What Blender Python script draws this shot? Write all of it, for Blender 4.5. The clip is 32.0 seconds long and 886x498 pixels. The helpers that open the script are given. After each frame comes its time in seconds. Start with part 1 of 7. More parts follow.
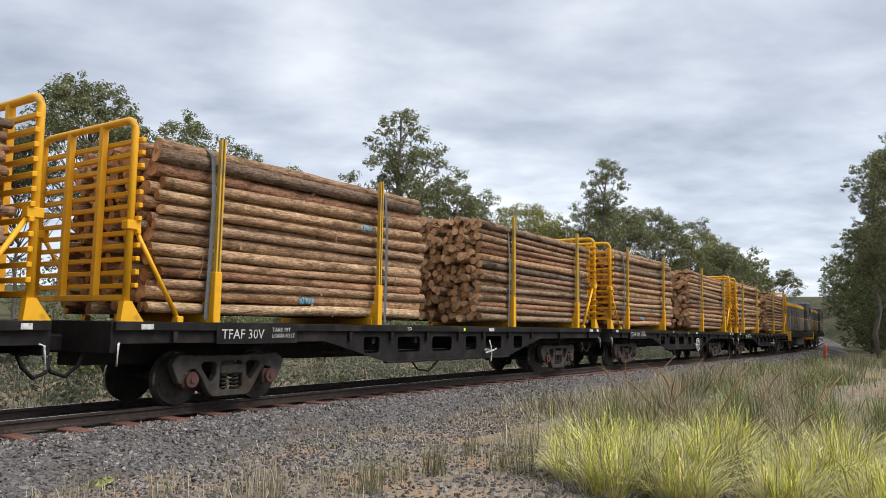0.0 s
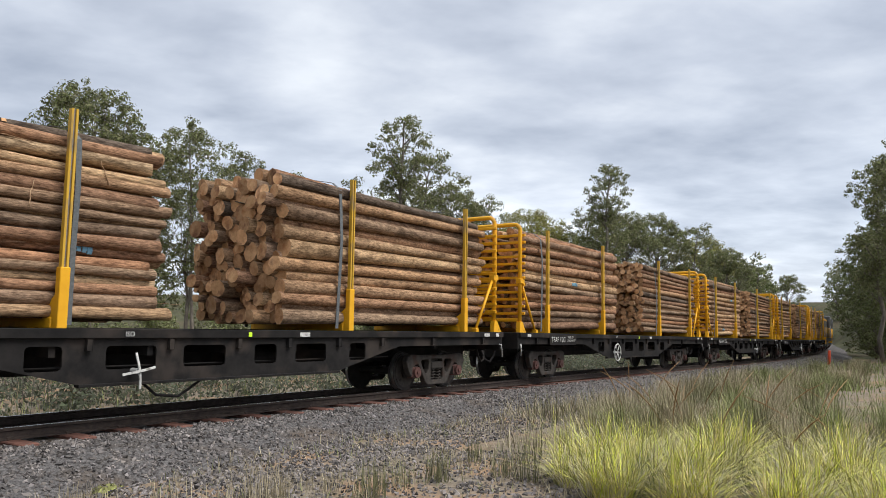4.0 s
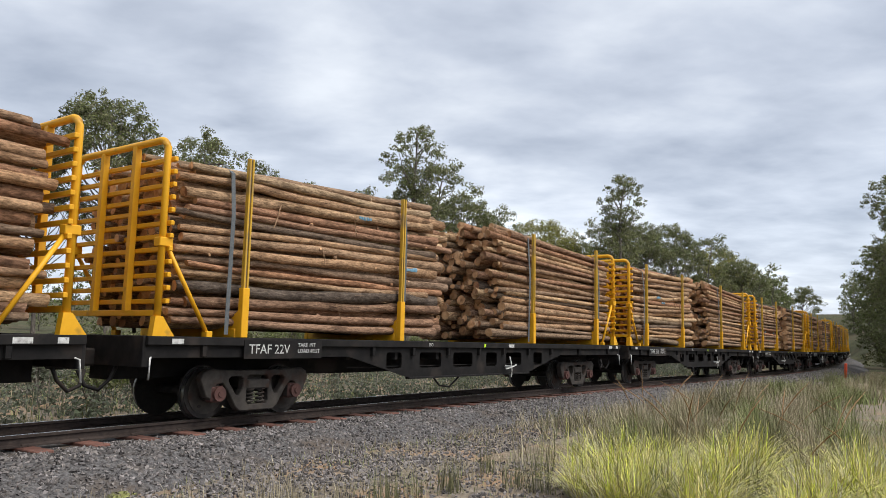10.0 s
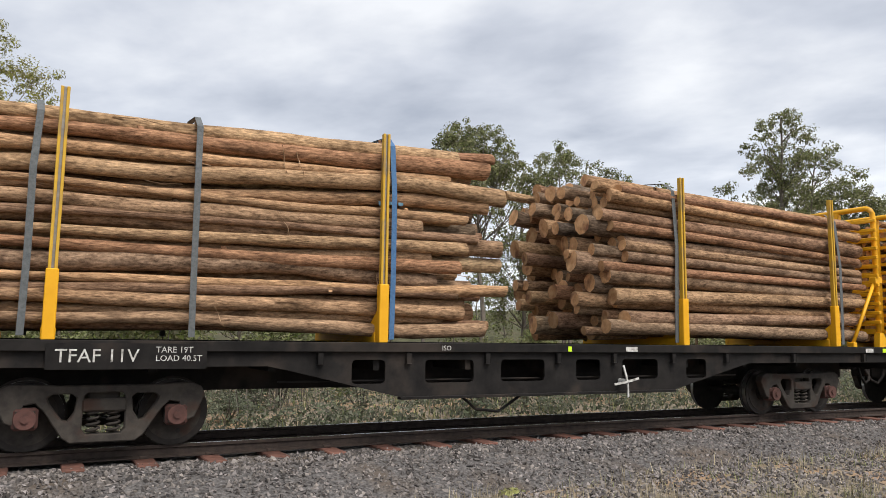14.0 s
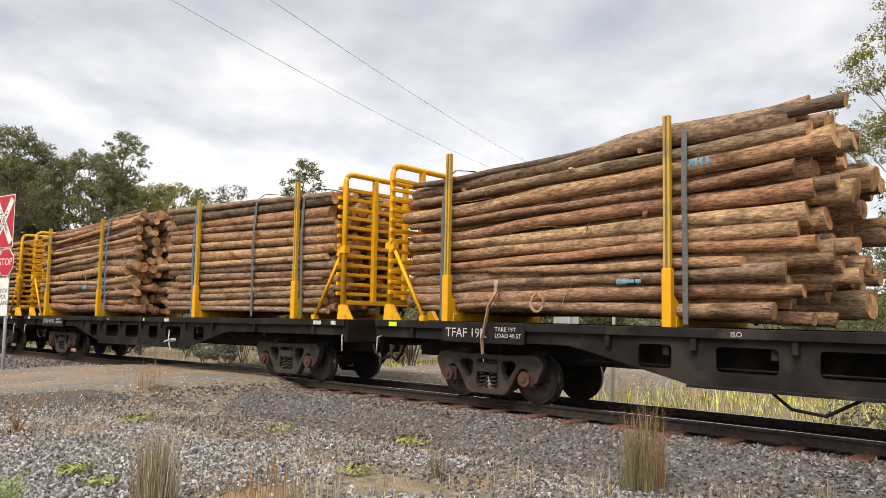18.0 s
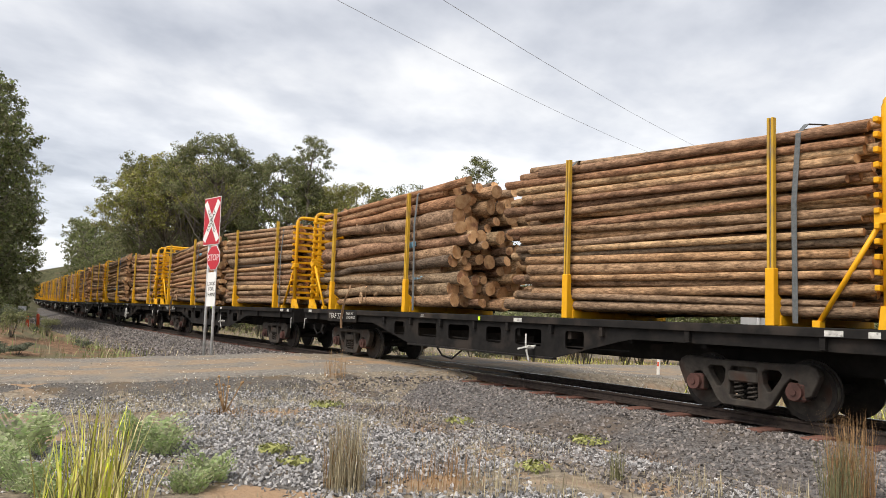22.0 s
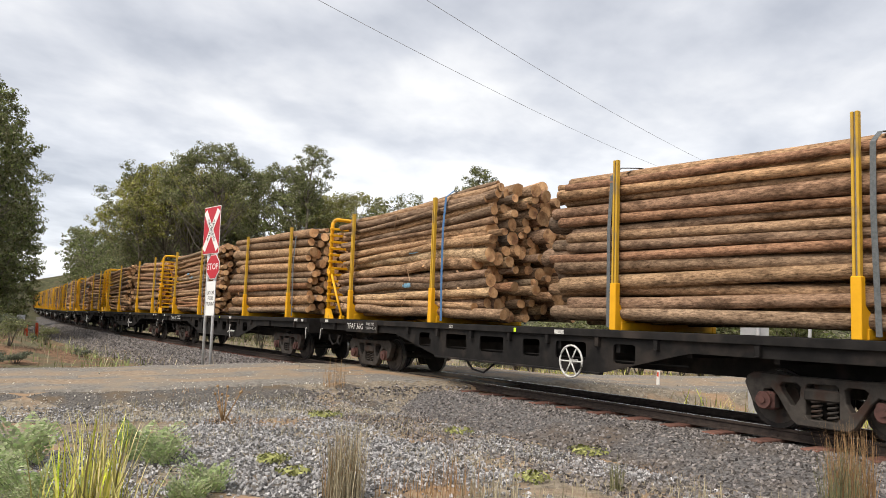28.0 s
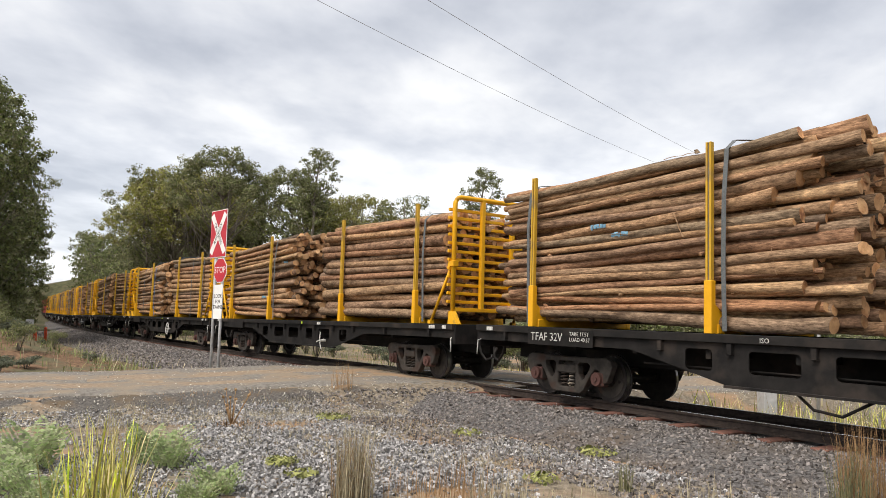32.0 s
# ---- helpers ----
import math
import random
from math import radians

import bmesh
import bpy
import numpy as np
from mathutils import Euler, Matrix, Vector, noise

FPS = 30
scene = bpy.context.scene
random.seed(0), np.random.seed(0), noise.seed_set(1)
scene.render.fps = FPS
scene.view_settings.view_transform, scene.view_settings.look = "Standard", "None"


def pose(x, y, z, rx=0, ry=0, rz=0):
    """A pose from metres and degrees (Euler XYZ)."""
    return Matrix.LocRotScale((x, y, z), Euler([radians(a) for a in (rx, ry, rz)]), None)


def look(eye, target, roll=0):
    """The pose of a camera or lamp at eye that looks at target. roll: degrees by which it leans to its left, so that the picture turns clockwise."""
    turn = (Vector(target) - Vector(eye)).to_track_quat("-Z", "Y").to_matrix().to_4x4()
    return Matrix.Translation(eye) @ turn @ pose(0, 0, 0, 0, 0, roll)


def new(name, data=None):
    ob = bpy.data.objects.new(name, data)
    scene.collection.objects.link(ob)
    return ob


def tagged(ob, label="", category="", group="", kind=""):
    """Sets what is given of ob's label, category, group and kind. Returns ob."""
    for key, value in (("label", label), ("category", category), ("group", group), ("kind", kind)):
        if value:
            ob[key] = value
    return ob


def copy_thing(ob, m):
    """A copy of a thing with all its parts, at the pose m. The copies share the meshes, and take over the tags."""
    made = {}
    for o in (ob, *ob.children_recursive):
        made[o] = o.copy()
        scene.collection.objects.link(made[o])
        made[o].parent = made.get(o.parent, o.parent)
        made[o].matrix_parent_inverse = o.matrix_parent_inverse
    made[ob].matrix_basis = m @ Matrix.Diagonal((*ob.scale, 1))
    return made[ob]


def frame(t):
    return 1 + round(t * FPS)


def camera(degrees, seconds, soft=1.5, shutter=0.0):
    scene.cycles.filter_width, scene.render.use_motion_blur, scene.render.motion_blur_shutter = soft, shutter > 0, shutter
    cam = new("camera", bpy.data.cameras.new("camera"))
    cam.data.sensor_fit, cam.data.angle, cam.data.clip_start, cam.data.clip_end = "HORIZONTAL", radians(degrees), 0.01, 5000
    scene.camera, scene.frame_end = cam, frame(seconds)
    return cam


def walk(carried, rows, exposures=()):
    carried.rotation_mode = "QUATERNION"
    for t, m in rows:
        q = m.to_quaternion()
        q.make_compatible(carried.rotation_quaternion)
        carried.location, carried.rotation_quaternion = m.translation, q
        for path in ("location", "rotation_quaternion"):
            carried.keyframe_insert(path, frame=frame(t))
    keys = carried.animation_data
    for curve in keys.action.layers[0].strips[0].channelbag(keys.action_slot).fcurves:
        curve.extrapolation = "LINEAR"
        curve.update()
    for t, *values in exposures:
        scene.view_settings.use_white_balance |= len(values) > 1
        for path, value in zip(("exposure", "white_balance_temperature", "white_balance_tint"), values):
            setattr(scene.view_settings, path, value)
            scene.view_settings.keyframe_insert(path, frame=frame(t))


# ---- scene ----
# brightness and white balance of the clip's camera
EXPOSURES = [(0.0, 0.09, 6350, 10), (13.0, 0.05, 6300, 10), (15.5, 0.30, 7200, 12), (17.0, 0.26, 7150, 12), (20.0, 0.24, 6850, 11), (32.0, 0.24, 6850, 11)]

# camera: a hand-held turn on one spot, the lens carried a little ahead of the pivot
EYE_Z = 1.62
ARM = 0.23
TURN = [
    (0, 0.01, 5.15, -0.54), (0.5, 0.02, 5.17, -0.64), (1, 0.01, 5.20, -0.70), (1.5, 0.02, 5.25, -0.73),
    (2, 0.06, 5.30, -0.68), (2.5, 0.11, 5.37, -0.62), (3, 0.18, 5.45, -0.56), (3.5, 0.22, 5.54, -0.45),
    (5.5, 0.30, 5.65, -0.61), (6, 0.37, 5.67, -0.63), (6.5, 0.45, 5.71, -0.72), (7, 0.55, 5.77, -0.71),
    (7.5, 0.69, 5.86, -0.72), (8, 0.81, 5.97, -0.76), (8.5, 0.91, 6.08, -0.81), (9, 1.00, 6.20, -0.82),
    (9.5, 1.07, 6.29, -0.83), (10, 1.16, 6.34, -0.81), (10.5, 1.29, 6.37, -0.77), (11, 1.47, 6.39, -0.70),
    (11.5, 1.79, 6.41, -0.68), (12, 2.96, 6.44, -0.70), (12.5, 5.91, 6.48, -0.70), (13, 11.55, 6.50, -0.78),
    (13.5, 19.86, 6.45, -0.45), (15.5, 53.11, 6.73, -0.52), (16, 63.51, 6.54, -0.56), (16.5, 73.13, 6.40, -0.67),
    (17, 82.57, 6.12, -0.85), (17.5, 91.20, 5.73, -0.96), (18, 98.46, 5.32, -1.05), (18.5, 104.10, 4.97, -1.15),
    (19, 108.11, 4.69, -1.22), (19.5, 110.37, 4.53, -1.47), (20, 111.27, 4.46, -1.71), (20.5, 111.57, 4.49, -2.04),
    (21, 111.57, 4.53, -2.12), (21.5, 111.52, 4.60, -2.13), (22, 111.49, 4.68, -2.13), (22.5, 111.46, 4.81, -2.10),
    (23, 111.44, 4.97, -2.06), (23.5, 111.45, 5.13, -2.09), (24, 111.47, 5.26, -2.09), (24.5, 111.47, 5.30, -2.06),
    (26.5, 111.26, 5.41, -2.13), (27, 111.28, 5.42, -2.17), (27.5, 111.35, 5.41, -2.19), (28, 111.45, 5.41, -2.25),
    (28.5, 111.57, 5.37, -2.06), (29, 111.67, 5.31, -1.99), (29.5, 111.72, 5.29, -2.05), (30, 111.74, 5.30, -2.04),
    (30.5, 111.79, 5.33, -1.95), (31, 111.87, 5.39, -1.95), (31.5, 111.98, 5.46, -1.89), (32, 111.98, 5.51, -1.83),
]
cam = camera(60.99, 32.0, soft=0.75)


def eye_pose(yaw, pitch, roll):
    a = radians(yaw)
    return pose(-math.sin(a) * ARM, math.cos(a) * ARM, EYE_Z, 90 + pitch, roll, yaw)


walk(cam, [(t, eye_pose(y, p, r)) for t, y, p, r in TURN], EXPOSURES)

# world: a high overcast with soft bands of cloud over a pale sky, and a weak, wide sun
SUN_EL, SUN_AZ = 56.0, 112.0
world = bpy.data.worlds.new("overcast")
scene.world = world
world.use_nodes = True
wn, wl = world.node_tree.nodes, world.node_tree.links
wn.clear()


def wnode(kind, **values):
    n = wn.new(kind)
    for k, v in values.items():
        n.inputs[k].default_value = v
    return n


sky = wn.new("ShaderNodeTexSky")
sky.sky_type, sky.sun_disc = "NISHITA", False
sky.sun_elevation, sky.sun_rotation = radians(SUN_EL), radians(SUN_AZ)
w_co = wn.new("ShaderNodeTexCoord")
w_sep = wn.new("ShaderNodeSeparateXYZ")
wl.new(w_co.outputs["Generated"], w_sep.inputs[0])
# the cloud deck lies flat overhead: divide by the height
w_h = wn.new("ShaderNodeMath")
w_h.operation, w_h.inputs[1].default_value = "MAXIMUM", 0.0
wl.new(w_sep.outputs["Z"], w_h.inputs[0])
w_h2 = wn.new("ShaderNodeMath")
w_h2.operation, w_h2.inputs[1].default_value = "ADD", 0.16
wl.new(w_h.outputs[0], w_h2.inputs[0])
w_flat = wn.new("ShaderNodeVectorMath")
w_flat.operation = "DIVIDE"
w_comb = wn.new("ShaderNodeCombineXYZ")
for k in ("X", "Y", "Z"):
    wl.new(w_h2.outputs[0], w_comb.inputs[k])
wl.new(w_co.outputs["Generated"], w_flat.inputs[0])
wl.new(w_comb.outputs[0], w_flat.inputs[1])
w_map = wn.new("ShaderNodeMapping")
w_map.inputs["Rotation"].default_value = (0, 0, radians(-28))
w_map.inputs["Scale"].default_value = (1.0, 1.25, 1.0)
wl.new(w_flat.outputs[0], w_map.inputs["Vector"])
w_big = wnode("ShaderNodeTexNoise", Scale=0.85, Detail=6.0, Roughness=0.5, Distortion=0.15)
w_small = wnode("ShaderNodeTexNoise", Scale=2.6, Detail=5.0, Roughness=0.5, Distortion=0.1)
for n in (w_big, w_small):
    wl.new(w_map.outputs[0], n.inputs["Vector"])
w_mix = wn.new("ShaderNodeMix")
w_mix.data_type = "FLOAT"
w_mix.inputs[0].default_value = 0.42
wl.new(w_big.outputs["Fac"], w_mix.inputs[2])
wl.new(w_small.outputs["Fac"], w_mix.inputs[3])
w_ramp = wn.new("ShaderNodeValToRGB")
w_ramp.color_ramp.elements[0].position, w_ramp.color_ramp.elements[0].color = 0.37, (0.40, 0.435, 0.505, 1)
w_ramp.color_ramp.elements[1].position, w_ramp.color_ramp.elements[1].color = 0.64, (0.86, 0.885, 0.915, 1)
mid = w_ramp.color_ramp.elements.new(0.5)
mid.color = (0.60, 0.635, 0.70, 1)
wl.new(w_mix.outputs[0], w_ramp.inputs[0])
w_bg1 = wn.new("ShaderNodeBackground")
w_bg1.inputs["Strength"].default_value = 0.02
wl.new(sky.outputs[0], w_bg1.inputs[0])
w_bg2 = wn.new("ShaderNodeBackground")
# the deck thins towards the horizon
w_low = wn.new("ShaderNodeMapRange")
w_low.interpolation_type = "SMOOTHSTEP"
w_low.inputs[1].default_value, w_low.inputs[2].default_value = 0.02, 0.30
w_low.inputs[3].default_value, w_low.inputs[4].default_value = 1.22, 0.93
wl.new(w_h.outputs[0], w_low.inputs[0])
wl.new(w_low.outputs[0], w_bg2.inputs["Strength"])
wl.new(w_ramp.outputs[0], w_bg2.inputs[0])
w_add = wn.new("ShaderNodeAddShader")
wl.new(w_bg1.outputs[0], w_add.inputs[0])
wl.new(w_bg2.outputs[0], w_add.inputs[1])
w_out = wn.new("ShaderNodeOutputWorld")
wl.new(w_add.outputs[0], w_out.inputs[0])

sun = new("sun", bpy.data.lights.new("sun", "SUN"))
sun.data.energy, sun.data.angle, sun.data.color = 3.6, radians(38), (1.0, 0.95, 0.88)
sun.matrix_basis = look((0, 0, 60), (60 * math.sin(radians(SUN_AZ)) / -math.tan(radians(SUN_EL)), 60 * math.cos(radians(SUN_AZ)) / -math.tan(radians(SUN_EL)), 0))


# ---------------------------------------------------------------- materials
def mat(name, c1, c2, scale=6.0, rough=0.8, metal=0.0, bump=0.2, stretch=(1, 1, 1), c3=None, scale3=0.6, at3=0.58, vary=0.0, island=False, spec=0.3, hue=0.0, coords="Object", bump_scale=None, dist=0.01, trans=0.0):
    """Two tones by noise, a third by larger stains, a value shift from object to object (or piece to piece), fine relief."""
    m = bpy.data.materials.new(name)
    m.use_nodes = True
    nt = m.node_tree
    n, l = nt.nodes, nt.links
    bsdf = n["Principled BSDF"]
    co = n.new("ShaderNodeTexCoord")
    mp = n.new("ShaderNodeMapping")
    mp.inputs["Scale"].default_value = stretch
    l.new(co.outputs[coords], mp.inputs["Vector"])
    vec = mp.outputs[0]
    rnd = None
    if vary or hue:
        if island:
            rnd = n.new("ShaderNodeNewGeometry").outputs["Random Per Island"]
        else:
            rnd = n.new("ShaderNodeObjectInfo").outputs["Random"]
        shift = n.new("ShaderNodeVectorMath")
        shift.operation = "ADD"
        sc = n.new("ShaderNodeMath")
        sc.operation, sc.inputs[1].default_value = "MULTIPLY", 37.0
        l.new(rnd, sc.inputs[0])
        l.new(vec, shift.inputs[0])
        l.new(sc.outputs[0], shift.inputs[1])
        vec = shift.outputs[0]
    t1 = n.new("ShaderNodeTexNoise")
    t1.inputs["Scale"].default_value, t1.inputs["Detail"].default_value, t1.inputs["Roughness"].default_value = scale, 6.0, 0.62
    l.new(vec, t1.inputs["Vector"])
    r1 = n.new("ShaderNodeValToRGB")
    r1.color_ramp.elements[0].position, r1.color_ramp.elements[0].color = 0.33, (*c1, 1)
    r1.color_ramp.elements[1].position, r1.color_ramp.elements[1].color = 0.67, (*c2, 1)
    l.new(t1.outputs["Fac"], r1.inputs[0])
    col = r1.outputs[0]
    if c3:
        t3 = n.new("ShaderNodeTexNoise")
        t3.inputs["Scale"].default_value, t3.inputs["Detail"].default_value = scale3, 5.0
        l.new(vec, t3.inputs["Vector"])
        r3 = n.new("ShaderNodeValToRGB")
        r3.color_ramp.elements[0].position, r3.color_ramp.elements[1].position = at3 - 0.06, at3 + 0.08
        l.new(t3.outputs["Fac"], r3.inputs[0])
        mx = n.new("ShaderNodeMix")
        mx.data_type = "RGBA"
        l.new(r3.outputs[0], mx.inputs[0])
        l.new(col, mx.inputs[6])
        mx.inputs[7].default_value = (*c3, 1)
        col = mx.outputs[2]
    if rnd is not None:
        hs = n.new("ShaderNodeHueSaturation")
        mr = n.new("ShaderNodeMapRange")
        mr.inputs[3].default_value, mr.inputs[4].default_value = 1 - vary, 1 + vary
        l.new(rnd, mr.inputs[0])
        l.new(mr.outputs[0], hs.inputs["Value"])
        if hue:
            w = n.new("ShaderNodeMath")
            w.operation, w.inputs[1].default_value = "MULTIPLY", 7.31
            fr = n.new("ShaderNodeMath")
            fr.operation = "FRACT"
            l.new(rnd, w.inputs[0])
            l.new(w.outputs[0], fr.inputs[0])
            mh = n.new("ShaderNodeMapRange")
            mh.inputs[3].default_value, mh.inputs[4].default_value = 0.5 - hue, 0.5 + hue
            l.new(fr.outputs[0], mh.inputs[0])
            l.new(mh.outputs[0], hs.inputs["Hue"])
            ms = n.new("ShaderNodeMapRange")
            ms.inputs[3].default_value, ms.inputs[4].default_value = 0.65, 1.15
            l.new(fr.outputs[0], ms.inputs[0])
            l.new(ms.outputs[0], hs.inputs["Saturation"])
        l.new(col, hs.inputs["Color"])
        col = hs.outputs[0]
    l.new(col, bsdf.inputs["Base Color"])
    bsdf.inputs["Roughness"].default_value, bsdf.inputs["Metallic"].default_value = rough, metal
    bsdf.inputs["Specular IOR Level"].default_value = spec
    if trans:
        tl = n.new("ShaderNodeBsdfTranslucent")
        ms2 = n.new("ShaderNodeMixShader")
        ms2.inputs[0].default_value = trans
        l.new(col, tl.inputs["Color"])
        l.new(bsdf.outputs[0], ms2.inputs[1])
        l.new(tl.outputs[0], ms2.inputs[2])
        l.new(ms2.outputs[0], n["Material Output"].inputs["Surface"])
    if bump:
        t2 = n.new("ShaderNodeTexNoise")
        t2.inputs["Scale"].default_value, t2.inputs["Detail"].default_value = bump_scale or scale * 2.5, 5.0
        l.new(vec, t2.inputs["Vector"])
        bp = n.new("ShaderNodeBump")
        bp.inputs["Strength"].default_value, bp.inputs["Distance"].default_value = bump, dist
        l.new(t2.outputs["Fac"], bp.inputs["Height"])
        l.new(bp.outputs[0], bsdf.inputs["Normal"])
    return m


M = {}

def bark_mat(name, island=False):
    """Stringy bark: long fibres, peeled tan patches, dark stains and knots; each log has its own tone between red-brown, tan and grey."""
    m = bpy.data.materials.new(name)
    m.use_nodes = True
    n, l = m.node_tree.nodes, m.node_tree.links
    bsdf = n["Principled BSDF"]
    co = n.new("ShaderNodeTexCoord").outputs["Object"]
    rnd = n.new("ShaderNodeNewGeometry").outputs["Random Per Island"] if island else n.new("ShaderNodeObjectInfo").outputs["Random"]

    def math_of(op, a, b):
        q = n.new("ShaderNodeMath")
        q.operation = op
        for k, v in enumerate((a, b)):
            if isinstance(v, (int, float)):
                q.inputs[k].default_value = v
            else:
                l.new(v, q.inputs[k])
        return q.outputs[0]

    shift = n.new("ShaderNodeVectorMath")
    shift.operation = "ADD"
    l.new(co, shift.inputs[0])
    l.new(math_of("MULTIPLY", rnd, 53.0), shift.inputs[1])

    def noise(stretch, scale, detail=5.0, rough=0.6):
        mp = n.new("ShaderNodeMapping")
        mp.inputs["Scale"].default_value = stretch
        l.new(shift.outputs[0], mp.inputs["Vector"])
        t = n.new("ShaderNodeTexNoise")
        t.inputs["Scale"].default_value, t.inputs["Detail"].default_value, t.inputs["Roughness"].default_value = scale, detail, rough
        l.new(mp.outputs[0], t.inputs["Vector"])
        return t.outputs["Fac"]

    def ramp(fac, stops):
        r = n.new("ShaderNodeValToRGB")
        els = r.color_ramp.elements
        els[0].position, els[0].color = stops[0][0], (*stops[0][1], 1)
        els[1].position, els[1].color = stops[-1][0], (*stops[-1][1], 1)
        for p, c in stops[1:-1]:
            els.new(p).color = (*c, 1)
        l.new(fac, r.inputs[0])
        return r.outputs[0]

    def mix(fac, a, b, blend="MIX"):
        q = n.new("ShaderNodeMix")
        q.data_type, q.blend_type = "RGBA", blend
        for k, v in ((0, fac), (6, a), (7, b)):
            if isinstance(v, (int, float)):
                q.inputs[k].default_value = v
            else:
                l.new(v, q.inputs[k])
        return q.outputs[2]

    tone = ramp(rnd, [(0.0, (0.33, 0.178, 0.102)), (0.12, (0.19, 0.118, 0.080)), (0.28, (0.40, 0.272, 0.160)), (0.42, (0.27, 0.150, 0.094)), (0.56, (0.22, 0.160, 0.114)), (0.7, (0.37, 0.228, 0.130)), (0.84, (0.26, 0.175, 0.115)), (0.93, (0.10, 0.080, 0.066)), (1.0, (0.44, 0.315, 0.195))])
    fibre = noise((0.30, 1.5, 1.5), 27.0, 7.0, 0.68)
    patch = noise((0.35, 1.0, 1.0), 5.0, 4.0)
    flake = noise((0.6, 1.4, 1.4), 30.0, 4.0, 0.7)
    col = mix(1.0, tone, ramp(fibre, [(0.32, (0.34, 0.31, 0.29)), (0.44, (0.82, 0.80, 0.78)), (0.64, (1.42, 1.41, 1.38))]), "MULTIPLY")
    col = mix(ramp(patch, [(0.54, (0, 0, 0)), (0.68, (0.7, 0.7, 0.7))]), col, mix(1.0, (tone), ramp(flake, [(0.3, (0.8, 0.82, 0.85)), (0.7, (2.1, 2.1, 2.0))]), "MULTIPLY"))
    col = mix(ramp(noise((0.5, 1.2, 1.2), 3.4, 3.0), [(0.34, (0.75, 0.75, 0.75)), (0.46, (0, 0, 0))]), col, mix(1.0, tone, ramp(flake, [(0.3, (0.16, 0.15, 0.15)), (0.7, (0.55, 0.52, 0.5))]), "MULTIPLY"))
    col = mix(ramp(flake, [(0.66, (0, 0, 0)), (0.74, (0.8, 0.8, 0.8))]), col, ramp(rnd, [(0.0, (0.52, 0.37, 0.23)), (1.0, (0.46, 0.35, 0.24))]))
    col = mix(1.0, col, ramp(noise((0.45, 1.2, 1.2), 11.0, 7.0, 0.72), [(0.34, (0.58, 0.55, 0.53)), (0.5, (1.0, 1.0, 1.0)), (0.7, (1.25, 1.24, 1.22))]), "MULTIPLY")
    col = mix(1.0, col, ramp(noise((0.4, 1.1, 1.1), 40.0, 3.0, 0.6), [(0.34, (0.74, 0.72, 0.70)), (0.5, (1.08, 1.08, 1.08)), (0.66, (1.34, 1.33, 1.30))]), "MULTIPLY")
    l.new(col, bsdf.inputs["Base Color"])
    bsdf.inputs["Roughness"].default_value, bsdf.inputs["Specular IOR Level"].default_value = 0.92, 0.08
    bp = n.new("ShaderNodeBump")
    bp.inputs["Strength"].default_value, bp.inputs["Distance"].default_value = 0.9, 0.018
    l.new(math_of("ADD", math_of("MULTIPLY", fibre, 0.8), math_of("MULTIPLY", flake, 0.5)), bp.inputs["Height"])
    l.new(bp.outputs[0], bsdf.inputs["Normal"])
    return m


M["bark"] = bark_mat("bark")
M["bark_inner"] = bark_mat("bark_inner", True)
M["bark_strip"] = mat("torn_bark", (0.22, 0.13, 0.075), (0.46, 0.32, 0.20), scale=9, bump=0.3, rough=0.95, spec=0.05, vary=0.4)
M["cut_wood"] = mat("cut_wood", (0.40, 0.20, 0.09), (0.68, 0.43, 0.23), scale=7, bump=0.25, rough=0.9, spec=0.1, vary=0.3, c3=(0.24, 0.12, 0.07), scale3=5.0, at3=0.6)
M["cut_wood_inner"] = mat("cut_wood_inner", (0.40, 0.20, 0.09), (0.68, 0.43, 0.23), scale=7, bump=0.25, rough=0.9, spec=0.1, vary=0.35, island=True, c3=(0.24, 0.12, 0.07), scale3=5.0, at3=0.6)
M["yellow"] = mat("yellow_paint", (0.70, 0.345, 0.008), (0.80, 0.41, 0.014), scale=3, rough=0.5, bump=0.08, spec=0.35, c3=(0.36, 0.19, 0.03), scale3=3.2, at3=0.70)
M["post"] = mat("worn_post_paint", (0.46, 0.28, 0.035), (0.64, 0.38, 0.035), scale=6, rough=0.55, bump=0.1, c3=(0.16, 0.13, 0.10), scale3=4.0, at3=0.60, stretch=(1, 1, 0.4))
M["galv"] = mat("bare_steel_strip", (0.20, 0.18, 0.16), (0.34, 0.31, 0.27), scale=8, rough=0.45, metal=0.6, bump=0.1)
M["frame"] = mat("black_underframe", (0.008, 0.0075, 0.0075), (0.020, 0.018, 0.017), scale=4, rough=0.75, bump=0.15, c3=(0.040, 0.032, 0.027), scale3=1.6, at3=0.6, vary=0.15, spec=0.18)
M["bogie"] = mat("dusty_cast_steel", (0.032, 0.028, 0.025), (0.070, 0.060, 0.051), scale=7, rough=0.85, bump=0.3, c3=(0.05, 0.028, 0.02), scale3=3.0, at3=0.6, vary=0.2)
M["wheel"] = mat("wheel_steel", (0.02, 0.018, 0.017), (0.045, 0.038, 0.034), scale=9, rough=0.7, bump=0.1, metal=0.2)
M["tread"] = mat("bright_tread", (0.30, 0.29, 0.28), (0.45, 0.44, 0.42), scale=9, rough=0.3, bump=0.05, metal=0.9)
M["cap_red"] = mat("faded_red_cap", (0.062, 0.031, 0.026), (0.115, 0.053, 0.044), scale=9, rough=0.7, bump=0.2, vary=0.25)
M["white"] = mat("chipped_white_paint", (0.36, 0.35, 0.33), (0.68, 0.68, 0.65), scale=12, rough=0.7, bump=0.1, c3=(0.10, 0.095, 0.09), scale3=16.0, at3=0.62)
